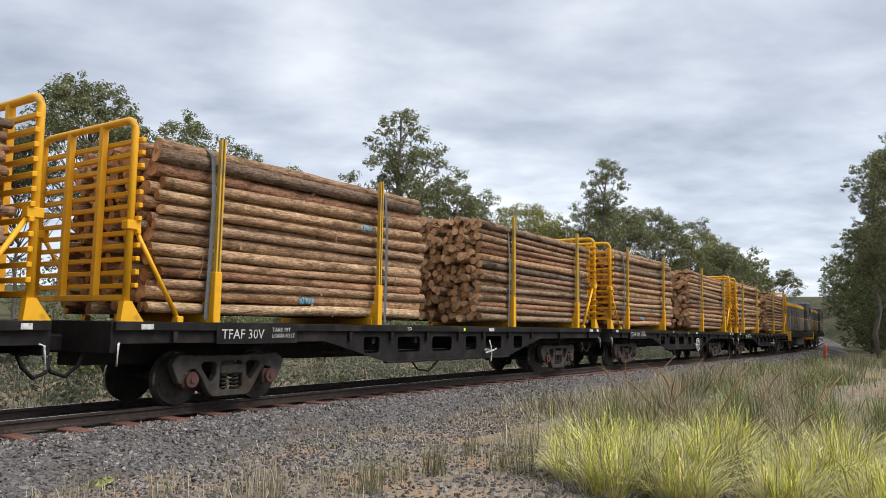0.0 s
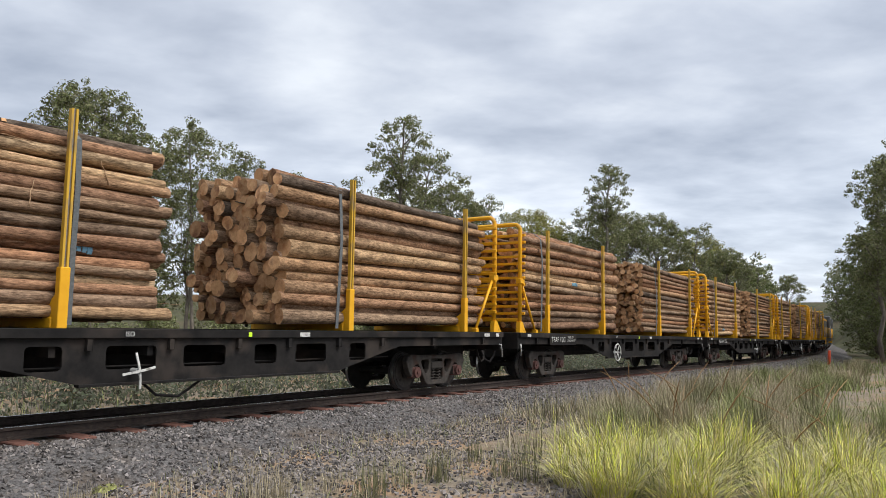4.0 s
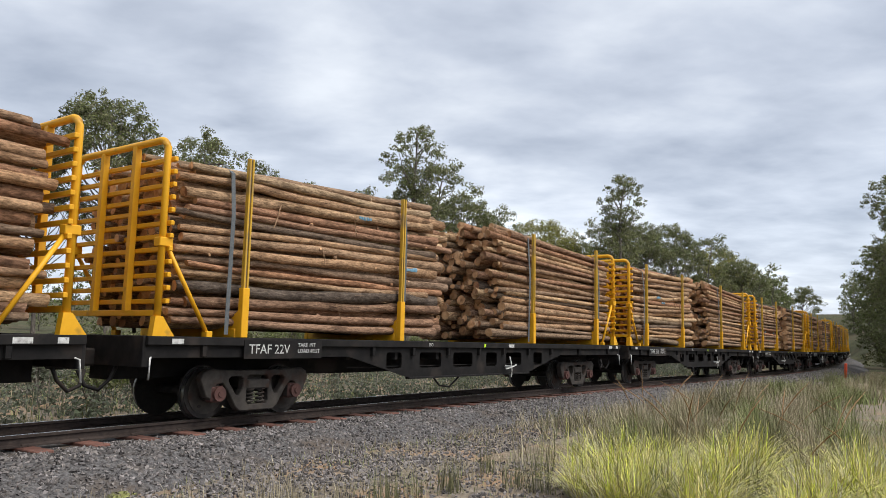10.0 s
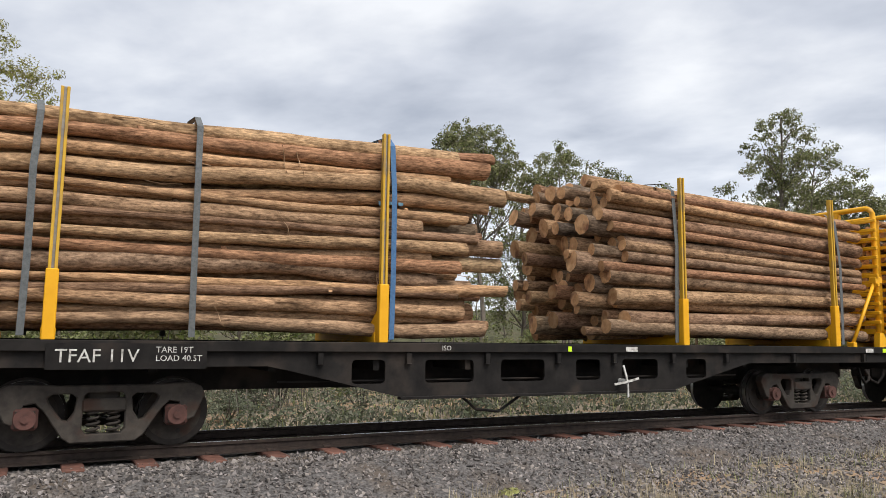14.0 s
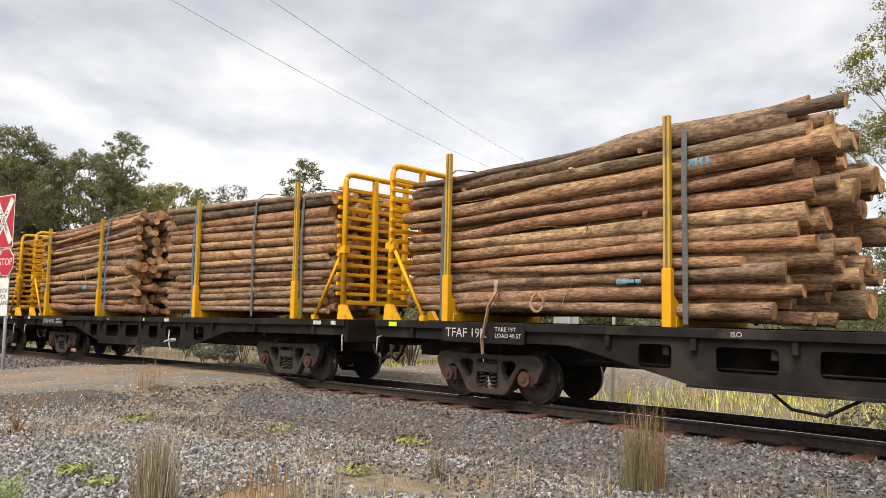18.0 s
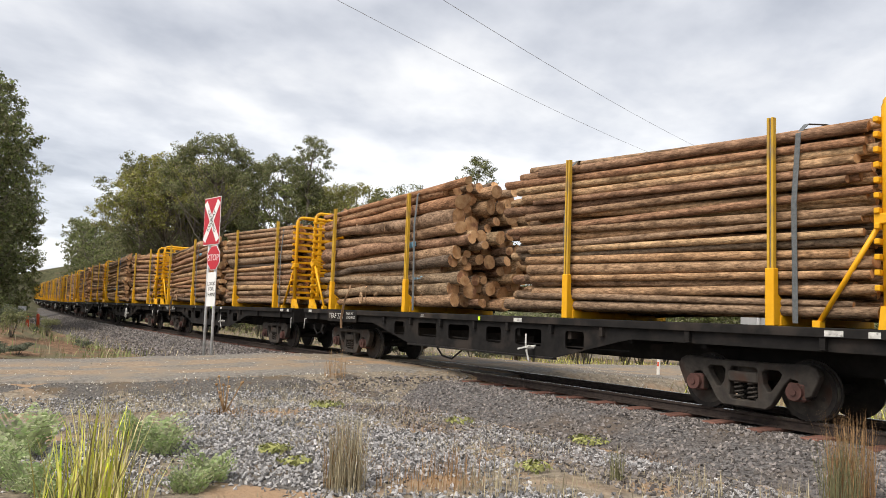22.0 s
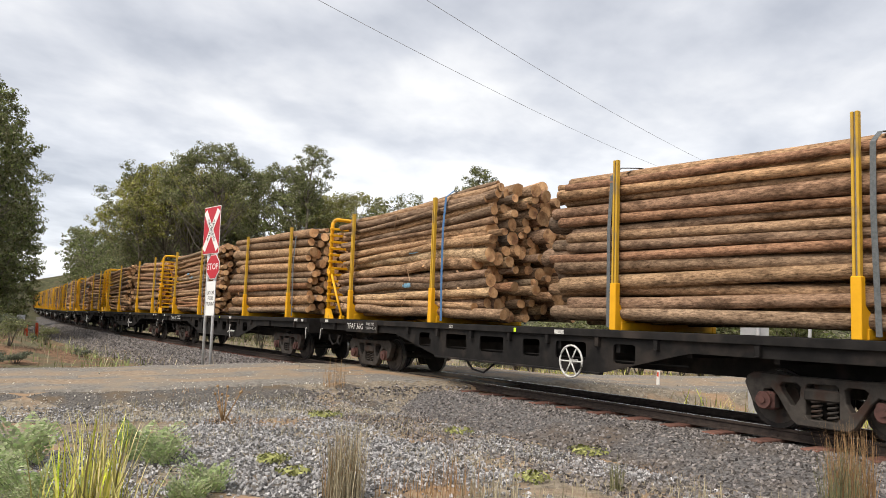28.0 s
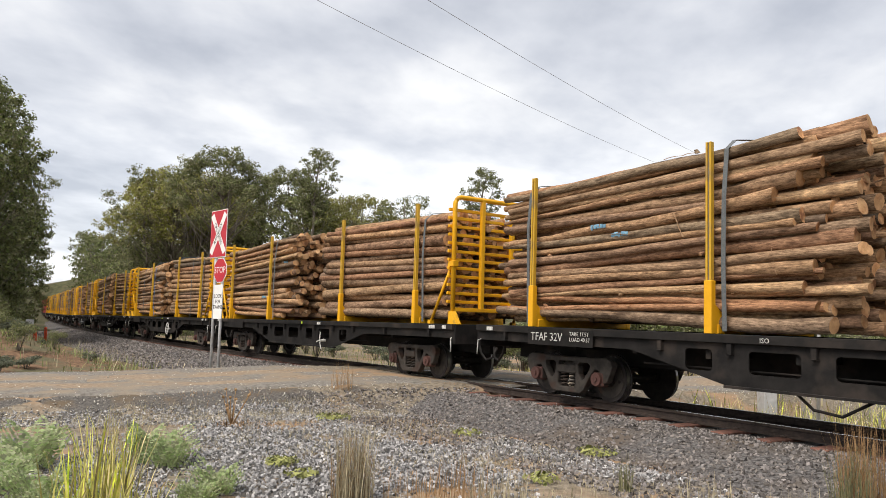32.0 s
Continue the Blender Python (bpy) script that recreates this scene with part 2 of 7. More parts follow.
M["reflector"] = mat("lime_reflector", (0.55, 0.85, 0.03), (0.65, 0.95, 0.05), scale=9, rough=0.35, bump=0)
M["strap_grey"] = mat("grey_webbing", (0.085, 0.095, 0.10), (0.14, 0.15, 0.155), scale=30, rough=0.8, bump=0.3)
M["strap_blue"] = mat("blue_webbing", (0.05, 0.12, 0.25), (0.08, 0.18, 0.34), scale=30, rough=0.8, bump=0.3)
M["blue_mark"] = mat("blue_spray", (0.10, 0.22, 0.32), (0.20, 0.38, 0.50), scale=14, rough=0.8, bump=0.3)
M["rail"] = mat("rusty_rail", (0.030, 0.022, 0.019), (0.062, 0.045, 0.037), scale=12, rough=0.8, bump=0.2, coords="Object")
M["rail_top"] = mat("polished_rail_head", (0.42, 0.41, 0.40), (0.55, 0.54, 0.53), scale=9, rough=0.25, metal=0.9, bump=0)
M["sleeper"] = mat("rusty_sleeper", (0.095, 0.046, 0.035), (0.19, 0.09, 0.068), scale=9, rough=0.9, bump=0.3, vary=0.25)
M["ballast"] = mat("ballast_stone", (0.10, 0.089, 0.084), (0.225, 0.20, 0.186), scale=3, rough=0.9, bump=0.3, island=True, vary=0.65, hue=0.02, bump_scale=30)


# ---------------------------------------------------------------- helpers for meshes
def part(name, bm, material, parent=None, label=""):
    me = bpy.data.meshes.new(name)
    bm.normal_update()
    bm.to_mesh(me)
    bm.free()
    for mm in (material if isinstance(material, (list, tuple)) else [material]):
        me.materials.append(mm)
    ob = new(name, me)
    if parent is not None:
        ob.parent = parent
    if label:
        ob["label"] = label
    return ob


def share(name, me, parent, m=None, label=""):
    ob = new(name, me)
    ob.parent = parent
    if m is not None:
        ob.matrix_basis = m
    if label:
        ob["label"] = label
    return ob


def mesh_from(name, verts, faces, materials, indices=None, smooth=False):
    me = bpy.data.meshes.new(name)
    me.from_pydata(verts, [], faces)
    for mm in materials:
        me.materials.append(mm)
    if indices is not None:
        me.polygons.foreach_set("material_index", indices)
    if smooth:
        me.polygons.foreach_set("use_smooth", [True] * len(me.polygons))
    me.update()
    return me


def box(bm, x0, x1, y0, y1, z0, z1, bevel=0.0, m=None, mat_index=0):
    g = bmesh.ops.create_cube(bm, size=1.0)
    vs = g["verts"]
    for v in vs:
        v.co = Vector((x0 + (v.co.x + 0.5) * (x1 - x0), y0 + (v.co.y + 0.5) * (y1 - y0), z0 + (v.co.z + 0.5) * (z1 - z0)))
    fs = list({f for v in vs for f in v.link_faces})
    for f in fs:
        f.material_index = mat_index
    if bevel:
        es = list({e for v in vs for e in v.link_edges})
        r = bmesh.ops.bevel(bm, geom=es, offset=bevel, segments=1, affect="EDGES", profile=0.5)
        vs = list({v for f in r["faces"] for v in f.verts} | {v for v in vs if v.is_valid})
    if m is not None:
        bmesh.ops.transform(bm, matrix=m, verts=[v for v in vs if v.is_valid])


def tube(bm, pts, r, sides=8, mat_index=0, closed_ends=True, flat=None):
    """A swept tube along points; flat=(w, h) sweeps a rectangle."""
    pts = [Vector(p) for p in pts]
    rings = []
    up = Vector((0, 0, 1))
    for i, p in enumerate(pts):
        d = (pts[min(i + 1, len(pts) - 1)] - pts[max(i - 1, 0)]).normalized()
        ref = up if abs(d.dot(up)) < 0.95 else Vector((1, 0, 0))
        a = d.cross(ref).normalized()
        b = a.cross(d).normalized()
        rr = r[i] if isinstance(r, (list, tuple)) else r
        if flat:
            ring = [p + a * (sx * flat[0] / 2) + b * (sy * flat[1] / 2) for sx, sy in ((-1, -1), (1, -1), (1, 1), (-1, 1))]
        else:
            ring = [p + (a * math.cos(2 * math.pi * k / sides) + b * math.sin(2 * math.pi * k / sides)) * rr for k in range(sides)]
        rings.append([bm.verts.new(c) for c in ring])
    n = len(rings[0])
    for r0, r1 in zip(rings, rings[1:]):
        for k in range(n):
            f = bm.faces.new((r0[k], r0[(k + 1) % n], r1[(k + 1) % n], r1[k]))
            f.material_index = mat_index
            f.smooth = not flat
    if closed_ends:
        for ring, rev in ((rings[0], True), (rings[-1], False)):
            f = bm.faces.new(ring[::-1] if rev else ring)
            f.material_index = mat_index


def prism(bm, outline, y0, y1, holes=(), mat_index=0):
    """Extrude an outline in the xz plane from y0 to y1; holes are further outlines."""
    loops = []
    for o in (outline, *holes):
        vs = [bm.verts.new((x, y0, z)) for x, z in o]
        loops.append([bm.edges.new((vs[i], vs[(i + 1) % len(vs)])) for i in range(len(vs))])
    g = bmesh.ops.triangle_fill(bm, use_beauty=True, use_dissolve=False, edges=[e for lp in loops for e in lp], normal=(0, -1, 0))
    fs = [f for f in g["geom"] if isinstance(f, bmesh.types.BMFace)]
    for f in fs:
        f.material_index = mat_index
    r = bmesh.ops.extrude_face_region(bm, geom=fs)
    vs = [v for v in r["geom"] if isinstance(v, bmesh.types.BMVert)]
    bmesh.ops.translate(bm, verts=vs, vec=(0, y1 - y0, 0))
    for f in r["geom"]:
        if isinstance(f, bmesh.types.BMFace):
            f.material_index = mat_index


def disc(bm, c, axis, r, depth, sides=20, mat_index=0, r2=None):
    g = bmesh.ops.create_cone(bm, cap_ends=True, segments=sides, radius1=r, radius2=r if r2 is None else r2, depth=depth)
    m = Matrix.Translation(c) @ Vector(axis).to_track_quat("Z", "Y").to_matrix().to_4x4()
    bmesh.ops.transform(bm, matrix=m, verts=g["verts"])
    for f in {f for v in g["verts"] for f in v.link_faces}:
        f.material_index = mat_index


# lettering, made once before the place fills up
CODES = {0: "30V", -1: "18V", -2: "24V", 1: "12G", 2: "35V", 3: "21B", 4: "22V", 5: "15U", 6: "11V", 7: "06V", 8: "19K", 9: "07H", 10: "27A", 11: "33C", 12: "36G", 13: "32V"}
TARES = {7: "15T", 13: "17.5T", 0: "19T"}
TEXTS = {}


def make_text(text, size, align, material):
    cu = bpy.data.curves.new("lettering", "FONT")
    cu.body, cu.size, cu.extrude, cu.align_x, cu.resolution_u = text, size, 0.001, align, 2
    if align == "CENTER":
        cu.align_y = "CENTER"
    tmp = bpy.data.objects.new("tmp", cu)
    scene.collection.objects.link(tmp)
    me = bpy.data.meshes.new_from_object(tmp.evaluated_get(bpy.context.evaluated_depsgraph_get()))
    bpy.data.objects.remove(tmp)
    me.materials.clear()
    me.materials.append(material)
    TEXTS[text, size, align] = me


for n in CODES:
    make_text("TFAF " + CODES[n], 0.195, "LEFT", M["white"])
    make_text("TARE " + TARES.get(n, "19T") + "\nLOAD 40.5T", 0.09, "LEFT", M["white"])
make_text("ISO", 0.09, "LEFT", M["white"])
M["sign_white"] = mat("white_sign_sheet", (0.72, 0.72, 0.71), (0.80, 0.80, 0.79), scale=2, rough=0.4, bump=0)
M["ink"] = mat("black_print", (0.015, 0.015, 0.015), (0.025, 0.025, 0.025), scale=3, rough=0.5, bump=0)
for text, size, mm in (("RAILWAY", 0.15, "ink"), ("CROSSING", 0.15, "ink"), ("STOP", 0.24, "sign_white"), ("LOOK\nFOR\nTRAINS", 0.145, "ink"), ("W", 0.28, "ink")):
    make_text(text, size, "CENTER", M[mm])


# ---------------------------------------------------------------- the line of the track
# s runs along the line in the way the train goes; 0 is abreast of the camera
HEADING = -34.12
OFFSET = 10.03
BENDS = [(-420, 0.027), (-200, 0.027), (-140, 0.025), (-100, -0.005), (-75, 0.02), (-50, 0.104), (-35, 0.101), (-20, 0.0), (20, -0.001), (35, 0.059), (50, 0.108), (65, 0.1), (80, 0.077), (300, 0.075)]
LEVELS = [(-420, -0.25), (-150, -0.2), (-90, -0.13), (-74, -0.03), (-58, 0.12), (-41, 0.22), (-25, 0.31), (-12, 0.42), (0, 0.40), (15, 0.25), (25, 0.08), (42, -0.27), (58, -0.55), (75, -0.8), (100, -1.1), (300, -2.4)]
LINE_S = np.arange(-420, 300, 0.5)
line_i0 = int(np.argmin(abs(LINE_S)))
line_k = np.interp(LINE_S, *zip(*BENDS))
line_a = np.cumsum(line_k) * 0.5
line_a = np.radians(line_a - line_a[line_i0] + HEADING)
line_x, line_y = np.cumsum(-np.sin(line_a)) * 0.5, np.cumsum(np.cos(line_a)) * 0.5
away = radians(HEADING + 90)
line_x += -math.sin(away) * OFFSET - line_x[line_i0]
line_y += math.cos(away) * OFFSET - line_y[line_i0]
line_z = np.interp(LINE_S, *zip(*LEVELS))
line_z = np.convolve(np.pad(line_z, 20, mode="edge"), np.ones(41) / 41, mode="valid")


def on_line(s, side=0.0, up=0.0):
    """The place at s along the line, side metres to the left of it (away from the camera), up above the rail head."""
    a = np.interp(s, LINE_S, line_a)
    return Vector((np.interp(s, LINE_S, line_x) - math.cos(a) * side, np.interp(s, LINE_S, line_y) - math.sin(a) * side, np.interp(s, LINE_S, line_z) + up))


def near_line(x, y):
    """For arrays of places: s, the distance to the left of the line, the rail's level."""
    px, py, pz, pa, ps = line_x[::4], line_y[::4], line_z[::4], line_a[::4], LINE_S[::4]
    d2 = (x[..., None] - px) ** 2 + (y[..., None] - py) ** 2
    i = d2.argmin(-1)
    dx, dy = x - px[i], y - py[i]
    side = -dx * np.cos(pa[i]) - dy * np.sin(pa[i])
    along = -dx * np.sin(pa[i]) + dy * np.cos(pa[i])
    far = np.sqrt(d2.min(-1))
    side = np.where(np.abs(along) > 3, np.sign(side + 1e-9) * far, side)
    return ps[i] + along, side, pz[i]


# ---------------------------------------------------------------- the ground: one sheet with the formation, the crossing road and the banks
def smooth_step(a, b, x):
    t = np.clip((x - a) / (b - a), 0, 1)
    return t * t * (3 - 2 * t)


def road_side(x, y):
    """Distance to the axis of the gravel road, and the distance along it."""
    px, py = on_line(-15.5).xy
    a = radians(ROAD_AZ)
    dx, dy = x - px, y - py
    return dx * math.cos(a) + dy * math.sin(a), -dx * math.sin(a) + dy * math.cos(a)


ROAD_AZ = 46.0


def wave(x, y, k, p):
    return np.sin(x * k + p) * np.cos(y * k * 0.83 + p * 1.7)


def ground_z(x, y):
    x, y = np.asarray(x, float), np.asarray(y, float)
    s, side, rz = near_line(x, y)
    # natural surface: level with the camera's feet, following the line's fall
    base_near = np.interp(s, [-300, -90, -40, -8, 8, 25, 45, 60, 90, 130], [-0.5, -0.45, -0.15, 0.0, -0.02, -0.22, -0.75, -1.1, -1.5, -1.4])
    base_far = rz - 0.62 + 0.2 * np.sin(s * 0.05)
    base_far = base_far - 1.7 * smooth_step(7, 24, side) * np.exp(-((s + 5) / 9.0) ** 2)
    nat = np.where(side < 0, base_near, base_far)
    nat = nat + 0.05 * wave(x, y, 0.9, 1.0) + 0.10 * wave(x, y, 0.31, 2.0)
    # the bank to the near side where the line enters the wood
    nat = nat + np.where(side < 0, smooth_step(40, 75, s) * smooth_step(5, 14, -side) * 3.0, 0)
    # a low cut bank past the road
    nat = nat + np.where(side < 0, smooth_step(20.5, 30, -s) * smooth_step(4.8, 8.0, -side) * 0.8, 0)
    # a low hill rises behind everything
    r = np.hypot(x, y)
    nat = nat + smooth_step(90, 380, r) * np.where(side > 0, 16, 10)
    # a shallow trench carries the ballast
    nat = np.where(np.abs(side) < 3.2, np.minimum(nat, rz - 0.42), nat)
    z = nat
    rs, along = road_side(x, y)
    rw = 1 - smooth_step(2.6, 4.2, np.abs(rs))
    road_z = np.interp(side, [-40, -13, -7, -2.2, 2.2, 6, 60], [0.05, 0.08, 0.18, 0.38, 0.36, 0.12, -0.2]) + 0.0
    z = z * (1 - rw) + (road_z + 0.012 * wave(x, y, 5.0, 0.3)) * rw
    return z


def rows_of(f, xs, ys):
    return np.stack([f(np.full_like(ys, x), ys) for x in xs])


def spaced(lo, hi, fine, grow):
    out, v, d = [0.0], 0.0, fine
    while v < hi:
        v += d
        out.append(v)
        d = fine if v < 24 else d * grow
    neg, v, d = [], 0.0, fine
    while v > lo:
        v -= d
        neg.append(v)
        d = fine if v > -24 else d * grow
    return np.array(neg[::-1] + out)


gx, gy = spaced(-900, 900, 0.4, 1.06), spaced(-900, 900, 0.4, 1.06)
gz = rows_of(ground_z, gx, gy)
nx, ny = len(gx), len(gy)
gv = np.stack([np.repeat(gx, ny), np.tile(gy, nx), gz.ravel()], 1)
gi = (np.arange(nx - 1)[:, None] * ny + np.arange(ny - 1)[None]).ravel()
gf = np.stack([gi, gi + ny, gi + ny + 1, gi + 1], 1)
M["ground"] = mat("dry_verge_soil", (0.115, 0.098, 0.078), (0.30, 0.255, 0.195), scale=9.0, rough=0.95, bump=0.9, c3=(0.30, 0.205, 0.13), scale3=0.9, at3=0.55, spec=0.05, coords="Object", bump_scale=22, dist=0.03)
M["bank"] = mat("red_brown_cut_soil", (0.085, 0.056, 0.038), (0.29, 0.18, 0.115), scale=6.0, rough=0.95, bump=0.9, c3=(0.13, 0.12, 0.075), scale3=0.9, at3=0.50, spec=0.05, bump_scale=9, dist=0.12)
gm = gv[gi] + 0.17
bank_s, bank_side, _ = near_line(gm[:, 0], gm[:, 1])
on_bank = (bank_side < -4.6) & (bank_s < -21.5 + wave(gm[:, 0], gm[:, 1], 1.3, 0.5))
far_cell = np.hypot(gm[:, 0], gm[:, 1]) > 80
cell_az = np.degrees(np.arctan2(-gm[:, 0], gm[:, 1]))
strewn = (cell_az > 70) & (cell_az < 150) & (np.hypot(gm[:, 0], gm[:, 1]) < 16) & (bank_side < -3) & (wave(gm[:, 0], gm[:, 1], 1.1, 0.7) + 0.7 * wave(gm[:, 0], gm[:, 1], 2.9, 1.9) > -0.15)
M["strewn"] = mat("trodden_gravel", (0.05, 0.047, 0.044), (0.185, 0.172, 0.158), scale=24.0, rough=0.95, bump=1.0, c3=(0.15, 0.115, 0.08), scale3=1.3, at3=0.58, spec=0.05, bump_scale=30, dist=0.04)
# floor beyond 80 m: the trees' shade is put into its darker colour
M["wood_floor"] = mat("wood_floor_painted_shade", (0.045, 0.048, 0.028), (0.11, 0.108, 0.062), scale=0.6, rough=0.95, bump=0.6, c3=(0.10, 0.085, 0.055), scale3=0.15, at3=0.56, spec=0.05, bump_scale=1.5, dist=0.4)
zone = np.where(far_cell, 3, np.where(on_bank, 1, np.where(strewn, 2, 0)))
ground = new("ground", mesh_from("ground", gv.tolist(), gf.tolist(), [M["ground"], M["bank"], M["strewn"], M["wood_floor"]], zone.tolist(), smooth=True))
tagged(ground, "stony dry verge with sparse grass and bare soil", "ground", kind="structure")

# ballast: a bank of crushed stone under the rails
M["bed"] = mat("crushed_stone", (0.045, 0.042, 0.042), (0.20, 0.19, 0.185), scale=22.0, rough=0.95, bump=1.0, c3=(0.13, 0.105, 0.085), scale3=0.9, at3=0.6, spec=0.1, bump_scale=24, dist=0.05)


def swept(name, profile, s_values, material, smooth=False, close=False, jitter=0.0, indices=None):
    """Sweep a profile of (side, up) along the line."""
    verts, faces, rnd = [], [], random.Random(5)
    n = len(profile)
    for s in s_values:
        for a, b in profile:
            p = on_line(s, a + rnd.uniform(-jitter, jitter), b + rnd.uniform(-jitter, jitter) * 0.4)
            verts.append(p[:])
    for i in range(len(s_values) - 1):
        for k in range(n if close else n - 1):
            k2 = (k + 1) % n
            faces.append((i * n + k, i * n + k2, (i + 1) * n + k2, (i + 1) * n + k))
    ind = None if indices is None else [indices[k] for _ in range(len(s_values) - 1) for k in range(n if close else n - 1)]
    return new(name, mesh_from(name, verts, faces, material, ind, smooth))


bed_s = list(np.concatenate([np.arange(-420, -60, 4.0), np.arange(-60, 60, 0.8), np.arange(60, 299, 3.0)]))
bed = swept("ballast_bed", [(-4.4, -1.05), (-3.5, -0.62), (-2.7, -0.40), (-1.9, -0.18), (-1.6, -0.15), (-1.12, -0.168), (-0.9, -0.18), (0, -0.2), (0.9, -0.19), (1.6, -0.175), (1.9, -0.20), (2.7, -0.45), (3.5, -0.75), (4.4, -1.1)], bed_s, [M["bed"]], smooth=True, jitter=0.02)
tagged(bed, "grey crushed-stone ballast bank under the rails", "ballast", kind="structure")

# rails with head, web and foot
rail_s = list(np.concatenate([np.arange(-420, -60, 3.0), np.arange(-60, 60, 1.5), np.arange(60, 299, 2.0)]))
RP = [(-0.065, -0.14), (-0.065, -0.125), (-0.012, -0.105), (-0.010, -0.045), (-0.034, -0.035), (-0.034, -0.004), (-0.028, 0.0), (0.028, 0.0), (0.034, -0.004), (0.034, -0.035), (0.010, -0.045), (0.012, -0.105), (0.065, -0.125), (0.065, -0.14)]
for side in (-0.568, 0.568):
    r = swept("rail", [(side + a, b) for a, b in RP], rail_s, [M["rail"], M["rail_top"]], close=True, indices=[0, 0, 0, 0, 0, 0, 1, 0, 0, 0, 0, 0, 0, 0])
    tagged(r, "brown rusty steel rail with a polished running head", "rail", "rails of the track", "structure")

# gravel road over the crossing
M["road"] = mat("graded_gravel", (0.115, 0.105, 0.093), (0.27, 0.25, 0.222), scale=14.0, rough=0.95, bump=0.8, c3=(0.25, 0.205, 0.155), scale3=1.2, at3=0.55, spec=0.1, bump_scale=50, dist=0.02)
M["road_middle"] = mat("tan_wheel_track", (0.20, 0.15, 0.105), (0.32, 0.25, 0.18), scale=10.0, rough=0.95, bump=0.6, c3=(0.22, 0.19, 0.155), scale3=1.4, at3=0.54, spec=0.1, bump_scale=40, dist=0.02)
rp = on_line(-15.5)
ra = radians(ROAD_AZ)
verts, faces = [], []
widths = np.linspace(-2.9, 2.9, 15)
lengths = np.arange(-34, 60, 0.7)
rnd = random.Random(3)
for t in lengths:
    for w in widths:
        ww = w + (rnd.uniform(-0.35, 0.35) if abs(w) > 2.7 else 0)
        x, y = rp.x - math.sin(ra) * t + math.cos(ra) * ww, rp.y + math.cos(ra) * t + math.sin(ra) * ww
        edge = -0.30 if abs(w) > 2.7 else 0.03 - 0.02 * math.exp(-((abs(w) - 0.95) / 0.3) ** 2)
        s_, side_, rz_ = near_line(np.array([x]), np.array([y]))
        z = float(ground_z(np.array([x]), np.array([y]))[0]) + edge
        lift = max(0.0, 1 - max(0.0, abs(side_[0]) - 1.4) / 1.8)
        z = z * (1 - lift) + (rz_[0] - 0.015 + edge * 0.3) * lift
        if abs(abs(side_[0]) - 0.568) < 0.12:
            z = rz_[0] - 0.06
        verts.append((x, y, z))
nw = len(widths)
for i in range(len(lengths) - 1):
    for k in range(nw - 1):
        faces.append((i * nw + k, i * nw + k + 1, (i + 1) * nw + k + 1, (i + 1) * nw + k))
tone = [int(3 <= k - round(1.2 * math.sin(i * 0.35)) <= 5 or 8 <= k - round(0.8 * math.sin(i * 0.5)) <= 9) for i in range(len(lengths) - 1) for k in range(nw - 1)]
road = new("road", mesh_from("road", verts, faces, [M["road"], M["road_middle"]], tone, smooth=True))
tagged(road, "pale brown gravel road crossing the rails at grade", "road", kind="structure")


# ---------------------------------------------------------------- the train
PITCH = 16.354          # from coupling to coupling
HALF = PITCH / 2
DECK = 1.18             # above the rail head
POSTS = (1.96, 5.63)    # from the coupling
BOGIE = 2.55
SIDE = 1.25
# where the first coupling in view stands, second by second
TRAIN = [(0, 5.28), (3, 25.46), (6, 45.05), (9, 64.47), (13, 89.95), (13.5, 93.06), (15.5, 106.15), (16, 109.09), (16.5, 112.05), (17.5, 117.9), (19, 126.6), (23, 149.1), (28, 177.27), (32, 200.29)]
tk, sk = [np.array(v, float) for v in zip(*TRAIN)]
slopes = np.gradient(sk, tk)


def train_at(t):
    """Smooth travel of the train along the line."""
    i = int(np.clip(np.searchsorted(tk, t) - 1, 0, len(tk) - 2))
    h = tk[i + 1] - tk[i]
    u = (t - tk[i]) / h
    return ((2 * u**3 - 3 * u**2 + 1) * sk[i] + (u**3 - 2 * u**2 + u) * h * slopes[i] + (-2 * u**3 + 3 * u**2) * sk[i + 1] + (u**3 - u**2) * h * slopes[i + 1])


def car_pose(s, reach=5.6):
    """A rigid vehicle whose bogies stand on the line on both sides of s."""
    a, b = on_line(s - reach), on_line(s + reach)
    d = b - a
    return Matrix.LocRotScale((a + b) / 2, Euler((0, -math.atan2(d.z, d.xy.length), math.atan2(d.y, d.x))), None)


